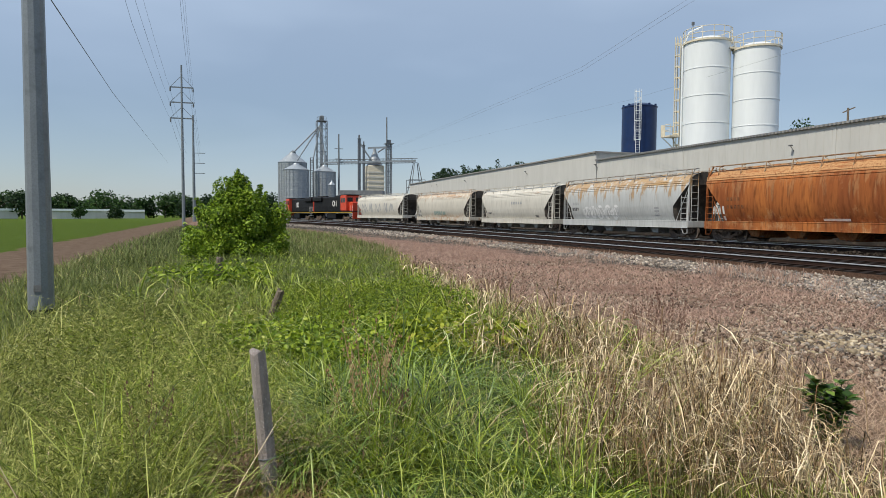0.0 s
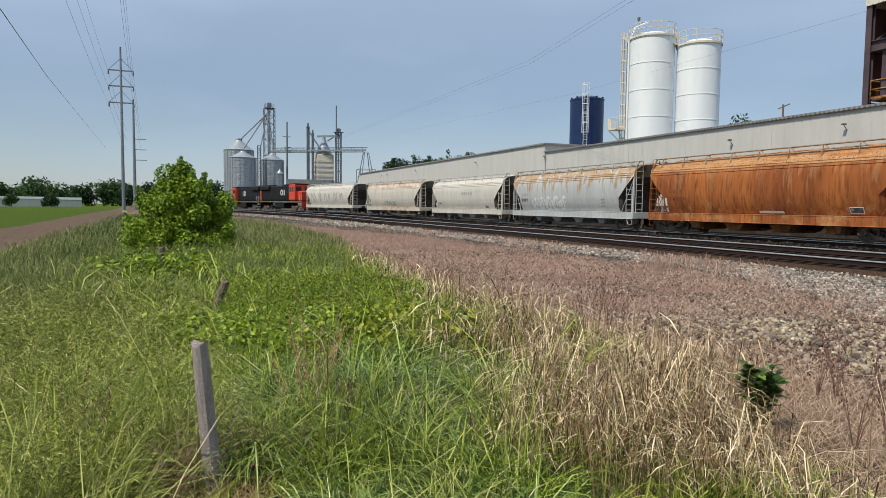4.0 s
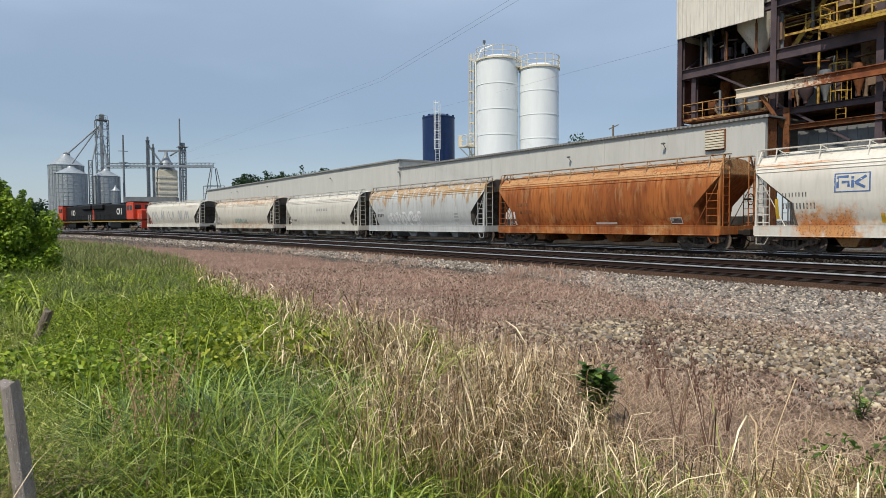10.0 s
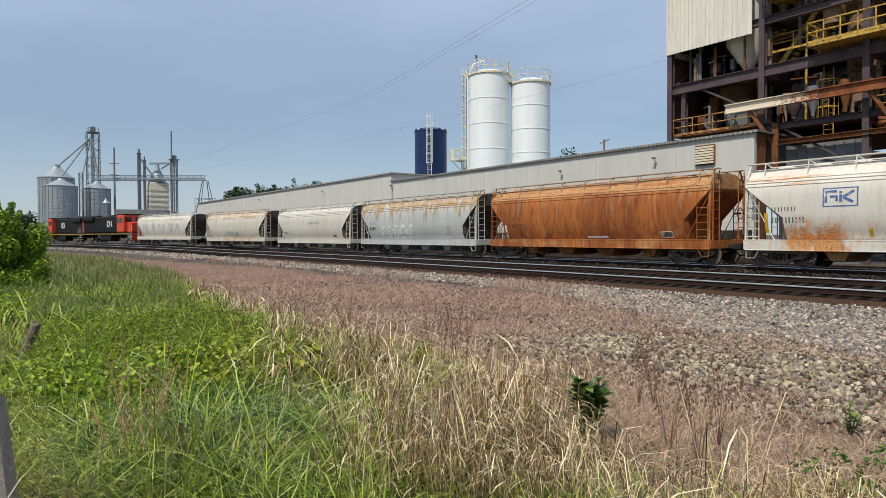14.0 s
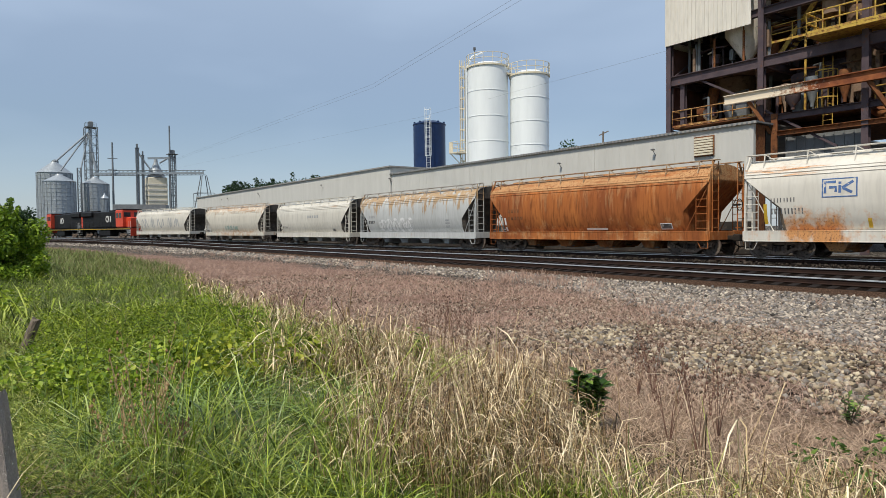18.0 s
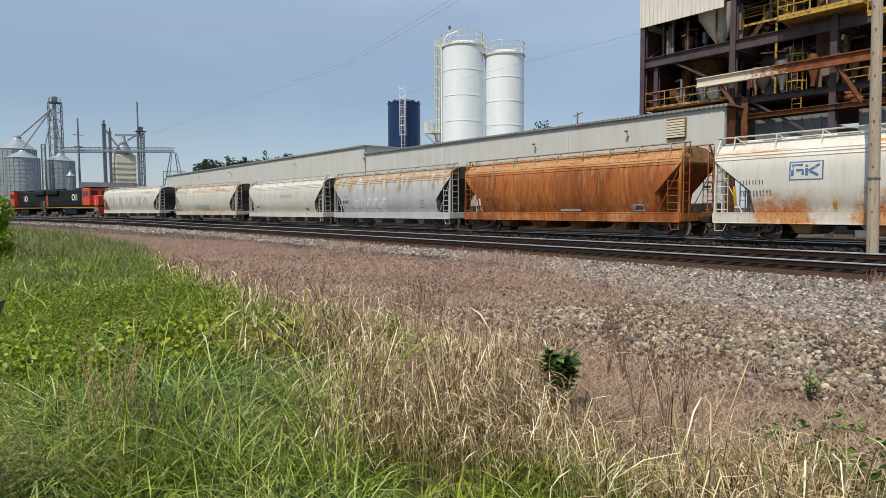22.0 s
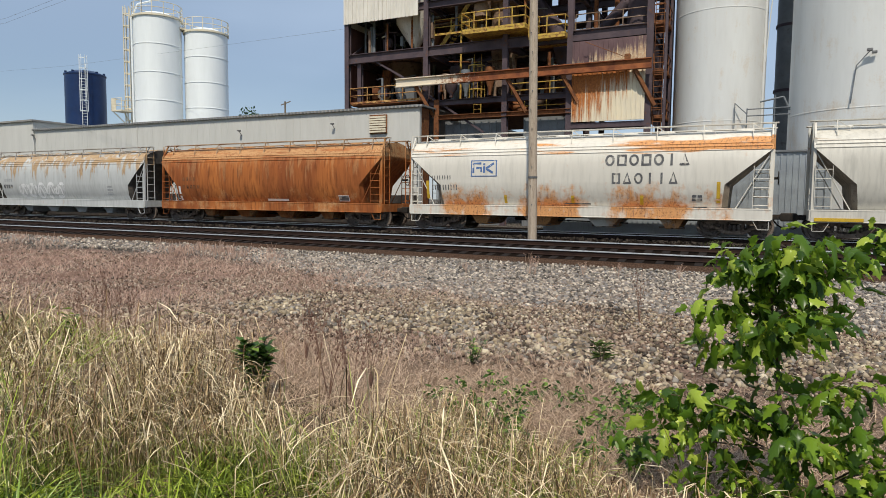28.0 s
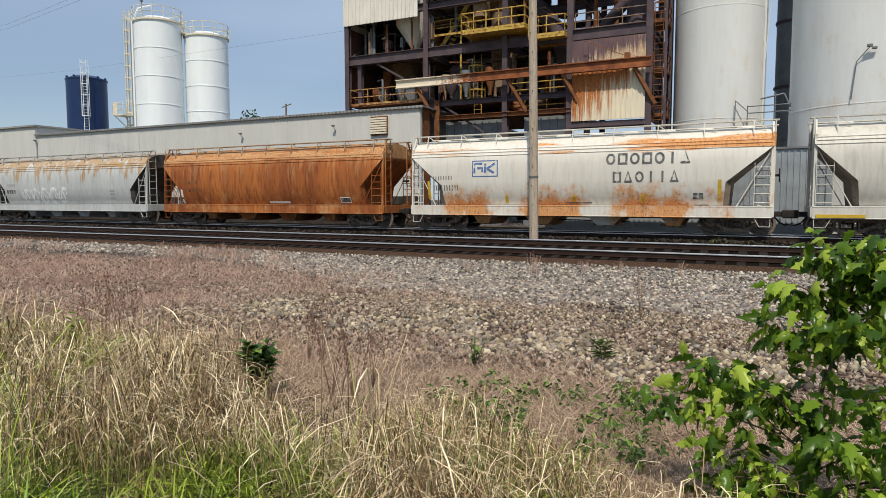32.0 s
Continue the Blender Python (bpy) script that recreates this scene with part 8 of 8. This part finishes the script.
weed_leaves("low_broadleaf", x, y, rng.uniform(0.12, 0.3, len(x)), np.full(len(x), 0.09), rng, G_WEED, "low broad green leaves beneath the dry grass", 10)
x, y, d = scatter(60, 2, 24, 4.0, 5.6, rng)
weed_leaves("ground_vine", x, y, rng.uniform(0.08, 0.22, len(x)), np.full(len(x), 0.06), rng, G_DARKLEAF, "low dark green vine on the gravel edge", 24)
x, y, d = scatter(90, 91, 91.4, 14.2, 14.8, rng)
weed_leaves("post_vine", x + rng.normal(0, 0.35, len(x)), y + rng.normal(0, 0.5, len(x)), rng.uniform(0.4, 0.75, len(x)), np.full(len(x), 0.13), rng, G_WEED, "bright green vine around the short fence post", 16)
x, y, d = scatter(520, 57, 80, 2.6, 3.9, rng)
k = clumped(x, y, 2.2, rng, 0.3) > 0.0
weed_leaves("leafy_shoots", x[k], y[k], rng.uniform(0.16, 0.34, k.sum()), np.full(k.sum(), 0.05), rng, G_MAT, "bright green narrow-leaved shoots at the path's edge", 40, 0.11)

def upright_plant(az, d, h, w, mt, label, seed, n=150, leaf=0.09, name="shrub", stems=5, lean=0.25, slim=0.2):
    r = np.random.default_rng(seed)
    x, y = polar(az, d)
    z0 = float(ground_z(x, y))
    t = thing(name, label, "plant", "wild plants", pose(x, y, z0))
    v, tri, k = [], [], 0
    for s in range(stems):
        a = r.uniform(0, 6.28)
        tip = Vector((math.cos(a) * w * lean * 2 * r.uniform(0.3, 1), math.sin(a) * w * lean * 2 * r.uniform(0.3, 1), h * r.uniform(0.75, 1.0)))
        part("stem", Mesh().tube((0, 0, -0.03), tip, 0.008, 6, 0.003), M_BARK, t)
        for j in range(n // stems):
            f = r.uniform(0.15, 1.0)
            p = np.array(tip) * f
            b = r.uniform(0, 6.28)
            out = np.array((math.cos(b), math.sin(b), r.uniform(-0.2, 0.7)))
            out /= np.linalg.norm(out)
            sd = np.cross(out, (0, 0, 1.0))
            sd /= np.linalg.norm(sd)
            q = leaf * r.uniform(0.6, 1.3)
            up = np.cross(sd, out) * q * 0.1
            v += [p, p + out * q * 0.5 + sd * q * slim + up, p + out * q, p + out * q * 0.5 - sd * q * slim + up]
            tri += [(k, k + 1, k + 2), (k, k + 2, k + 3)]
            k += 4
    tagged(part("foliage", tri_mesh("foliage", np.array(v), np.array(tri), mt), None, t), kind="stuff")
    return t
upright_plant(40.5, 5.3, 0.54, 0.34, G_DARKLEAF, "dark green leafy shrub among the dry grass", 31, 460, 0.095, stems=8, lean=0.26, slim=0.3)
upright_plant(56.0, 7.4, 0.5, 0.4, G_WEED, "small green weed at the gravel edge", 32, 120, 0.10)
upright_plant(61.8, 7.6, 0.52, 0.4, G_WEED, "small green weed at the gravel edge", 33, 140, 0.10)
upright_plant(70.5, 9.6, 0.55, 0.4, G_WEED, "green weed before the gravel", 34, 120, 0.12)
upright_plant(21.0, 6.6, 0.26, 0.3, G_DARKLEAF, "small dark weed on the gravel", 35, 80, 0.07)
upright_plant(9.5, 7.2, 0.3, 0.22, G_DARKLEAF, "tuft of wiry dark grass on the gravel", 36, 60, 0.16, slim=0.03)

def seed_stalk(az, d, h, seed, label, heads=7, mt=None, spread=0.24):
    """A dead upright weed: thin stems with small seed heads."""
    r = random.Random(seed)
    x, y = polar(az, d)
    t = thing("dead_weed_stalk", label, "plant", "dead weed stalks", pose(x, y, float(ground_z(x, y))))
    for i in range(heads):
        hd = Mesh()
        a = r.uniform(0, 6.28)
        b = Vector((math.cos(a) * spread * r.uniform(0.2, 1), math.sin(a) * spread * r.uniform(0.2, 1), h * r.uniform(0.7, 1.0)))
        f = r.uniform(0.15, 0.5)
        mid = Vector((b.x * 0.25, b.y * 0.25, b.z * f))
        st = part("stem", Mesh().tube((0, 0, -0.02), mid, 0.0045, 5, 0.003).tube(mid, b, 0.003, 5, 0.0015), mt or G_STALK, t)
        for k in range(9):
            q = mid.lerp(b, 0.35 + 0.65 * k / 8) + Vector((r.uniform(-0.03, 0.03), r.uniform(-0.03, 0.03), 0))
            hd.lathe([(0.001, q.z - 0.012), (0.008 * r.uniform(0.6, 1.3), q.z), (0.001, q.z + 0.016)], 5, q.x, q.y)
        tagged(part("seed_head", hd, mt or G_STALK, st), kind="stuff")
for i, (az, d, h) in enumerate(((53.6, 8.2, 0.95), (52.6, 8.4, 0.9), (54.6, 8.0, 0.8), (51.5, 8.3, 0.75), (66.5, 10.4, 0.9), (65.2, 10.6, 0.75), (68.5, 11.0, 0.8), (33.8, 5.2, 0.75), (31.5, 5.0, 0.8), (30.0, 5.4, 0.7), (36.5, 6.8, 0.75), (35.2, 6.9, 0.7), (7.2, 10.4, 0.9), (76.5, 4.4, 0.5), (97.0, 4.3, 0.66))):
    seed_stalk(az, d, h, 50 + i, "thin brown dead weed stalk with seed heads", 6)
for i, (az, d, h) in enumerate(((78.9, 4.55, 1.05), (79.6, 4.5, 0.75), (78.3, 4.6, 0.8))):
    seed_stalk(az, d, h, 80 + i, "tall brown dead weed stalk in the green grass", 7, G_TAN, 0.34)
for i, (az, d, h) in enumerate(((17.5, 17.2, 0.65), (17.0, 17.0, 0.55), (12.8, 17.4, 0.4), (9.8, 17.2, 0.42), (23.2, 17.0, 0.38), (4.8, 17.3, 0.45), (45, 24.5, 0.5), (50, 26.5, 0.45))):
    seed_stalk(az, d, h, 90 + i, "pale dead weed beside the rail", 7, G_RED, 0.18)
x, y, d = scatter(2600, 40, 82, 18, 60, rng)
off = np.interp(-x, BEND[:, 0], BEND[:, 2])
k = (np.abs(y - off - 16.6) < 1.3) & (clumped(x, y, 0.5, rng, 0.5) > 0.35)
blade_mesh("trackside_weed", np.repeat(x[k], 26) + rng.normal(0, 0.16, k.sum() * 26), np.repeat(y[k], 26) + rng.normal(0, 0.16, k.sum() * 26), rng.uniform(0.15, 0.42, k.sum() * 26), np.full(k.sum() * 26, 0.014), rng, G_RED, 0.3, 0.3, "bushy reddish dead weeds along the ballast edge")
x = rng.uniform(-13, 4, 2400)
y = rng.uniform(25.8, 26.9, 2400)
k = clumped(x, y, 0.8, rng, 0.3) > np.where(x > -3, 0.8, 1.15)
blade_mesh("siding_weeds", x[k], y[k], rng.uniform(0.1, 0.34, k.sum()), np.full(k.sum(), 0.014), rng, G_FAR, 0.3, 0.4, "scattered weeds between the rails and the cars")

# ---- the round bush ----
def bush():
    r = np.random.default_rng(77)
    x, y = polar(89.55, 24.0)
    b = thing("bush", "dense round bright green bush on the verge", "bush", "", pose(x, y, float(ground_z(x, y))))
    blobs = []
    for i in range(30):
        a = r.uniform(0, 6.28)
        q = r.uniform(0.1, 1.3)
        zz = r.uniform(0.3, 2.5) * (1.15 - 0.45 * q / 1.3)
        px, py = q * math.cos(a) * 0.9, q * math.sin(a) * 1.3 - 0.12
        part("stem", Mesh().tube((r.normal(0, 0.1), r.normal(0, 0.1), -0.1), (px, py, zz), 0.03, 6, 0.008), M_BARK, b)
        blobs.append((px, py, zz, r.uniform(0.25, 0.5)))
    # upright shoots over the top and sides
    for i in range(60):
        a = r.uniform(0, 6.28)
        q = r.uniform(0.0, 1.45)
        top = r.uniform(2.2, 3.25) - 0.95 * q
        px, py = q * math.cos(a), q * math.sin(a) * 1.1
        for j in range(4):
            blobs.append((px * (1 + 0.06 * j), py * (1 + 0.06 * j), top - 0.32 + 0.14 * j, 0.17 - 0.035 * j))
    blobs += [(0, 0, 0.7, 0.95), (0, 0.2, 1.3, 0.85), (0, -0.2, 1.75, 0.7), (0, 0.1, 2.2, 0.5), (0, -1.1, 0.6, 0.6), (0.2, -1.5, 0.45, 0.5), (0.0, -0.9, 1.3, 0.5), (0, 0.9, 0.5, 0.6), (0.3, 1.35, 0.8, 0.4), (0.2, 1.2, 1.3, 0.4), (0.6, -1.1, 0.35, 0.5), (1.1, -0.9, 0.3, 0.45), (1.3, 0.2, 0.3, 0.5), (1.1, 0.9, 0.3, 0.4), (0.9, -0.3, 0.9, 0.55), (0.8, -1.4, 0.8, 0.4), (0.9, 0.5, 1.3, 0.4)]
    co, tris = leaf_cloud(blobs, 46000, 0.055, r)
    tagged(part("foliage", tri_mesh("foliage", co, tris, G_BUSH), None, b), kind="stuff")
bush()

# ---- the sapling at the path's edge ----
def lobed_leaf():
    """Outline of a five-lobed leaf, stalk at the origin, tip along +x."""
    pts = [(0, 0), (0.06, 0.14), (0.04, 0.36), (0.22, 0.27), (0.30, 0.36), (0.38, 0.56), (0.50, 0.33), (0.62, 0.27), (0.74, 0.34), (0.78, 0.17), (1.0, 0.0)]
    return pts + [(a, -b) for a, b in reversed(pts[1:-1])]
LEAF = np.array(lobed_leaf())
def sapling(parent_pose):
    r = np.random.default_rng(15)
    t = thing("sapling", "young broadleaf sapling with lobed green leaves", "sapling", "", parent_pose)
    wood = Mesh()
    V, T, k = [], [], 0
    tips = []
    def stem(a, b, r0, r1, n):
        a, b = Vector(a), Vector(b)
        prev = a
        for i in range(1, n + 1):
            p = a.lerp(b, i / n) + Vector((r.normal(0, 0.012), r.normal(0, 0.012), 0.05 * math.sin(math.pi * i / n)))
            wood.tube(prev, p, r0 + (r1 - r0) * (i - 1) / n, 7, r0 + (r1 - r0) * i / n, False)
            if i > 1 or n < 3:
                tips.append((p.copy(), (p - prev).normalized()))
            prev = p
    stem((0, 0, -0.05), (0.03, 0.03, 0.8), 0.014, 0.009, 5)
    stem((0.03, 0.03, 0.8), (0.12, 0.02, 1.48), 0.009, 0.004, 7)
    arms = [((0.03, 0, 0.85), (-0.22, 0.05, 1.05)), ((0.05, 0, 0.95), (0.35, 0.05, 1.1)), ((0.06, 0, 1.05), (-0.22, -0.1, 1.25)), ((0.07, 0, 1.1), (0.3, 0.1, 1.35)), ((0.1, 0, 1.2), (-0.05, 0, 1.46)), ((0.1, 0, 1.25), (0.28, -0.05, 1.48)), ((0.08, 0, 1.0), (0.62, 0.05, 1.46)), ((0.05, 0, 0.9), (0.12, -0.25, 1.15)),
            ((0.02, 0, 0.35), (-0.92, 0.0, 0.52)), ((0, 0, 0.3), (-0.62, 0.1, 0.68)), ((0.02, 0, 0.45), (-0.55, -0.1, 0.78)), ((0, 0, 0.2), (-0.5, -0.15, 0.34)), ((0, 0, 0.25), (0.5, 0, 0.5)), ((0, 0, 0.15), (0.6, -0.1, 0.3)), ((0.02, 0, 0.5), (0.42, 0.1, 0.72)), ((0, 0, 0.1), (-0.35, -0.2, 0.22)), ((0, 0, 0.1), (0.25, -0.2, 0.2)), ((0, 0, 0.3), (0.1, -0.3, 0.55)), ((0, 0, 0.15), (0.9, 0, 0.45)), ((0, 0, 0.4), (-0.25, 0.1, 0.7)), ((0, 0, 0.05), (-0.45, 0.1, 0.12))]
    for a, b in arms:
        stem(a, b, 0.006, 0.0025, 5)
    pts = LEAF
    n = len(pts)
    for p, d in tips:
        for j in range(int(r.integers(11, 18))):
            az = r.uniform(0, 6.28)
            out = np.array((math.cos(az), math.sin(az), r.uniform(-1.3, 0.25)))
            out /= np.linalg.norm(out)
            nrm = np.array((0, 0, 1.0)) + r.normal(0, 0.75, 3)
            nrm -= out * (nrm @ out)
            nrm /= np.linalg.norm(nrm)
            sd = np.cross(nrm, out)
            s = r.uniform(0.05, 0.135)
            base = np.array(p) + out * r.uniform(0.02, 0.15) + r.normal(0, 0.03, 3)
            droop, curl = r.uniform(0.1, 1.0), r.uniform(-0.8, 1.6)
            mid = base + out * s * 0.5 + nrm * s * 0.04
            V.append(mid)
            for u, w in pts:
                w *= 0.66
                V.append(base + out * s * u + sd * s * w - nrm * s * (droop * u * u + curl * w * w + 0.2 * abs(w) + 0.18 * math.sin(7 * u + 9 * w + j) * abs(w) - 0.08))
            for i in range(n):
                T.append((k, k + 1 + i, k + 1 + (i + 1) % n))
            k += n + 1
    part("branch", wood, M_BARK, t)
    tagged(part("foliage", tri_mesh("foliage", np.array(V), np.array(T), G_SAP), None, t), kind="stuff")
    return t
sx_, sy_ = 0.62, 3.72
SAPLING = sapling(pose(sx_, sy_, 0.0))

def motions():
    """The sapling sways in the breeze; a gust swings it over near the end."""
    rows = []
    for i in range(27):
        a = 0.9 * math.sin(i * 1.1) + 0.5 * math.sin(i * 2.3 + 1)
        rows.append((float(i), pose(sx_, sy_, 0.0, a, -9.0 + 2.5 * math.sin(i * 0.9 + 2), 0)))
    for t, b in ((26.5, -12.0), (27.5, -13.5), (28.5, -15.0), (29.0, -10.7), (29.5, -4.3), (30.0, 0.0), (30.5, 0.2), (31.0, 0.0), (31.5, 2.0), (32.0, 3.5)):
        rows.append((t, pose(sx_, sy_, 0.0, 0.5 * math.sin(2 * t), b, 0)))
    walk(SAPLING, rows)
motions()
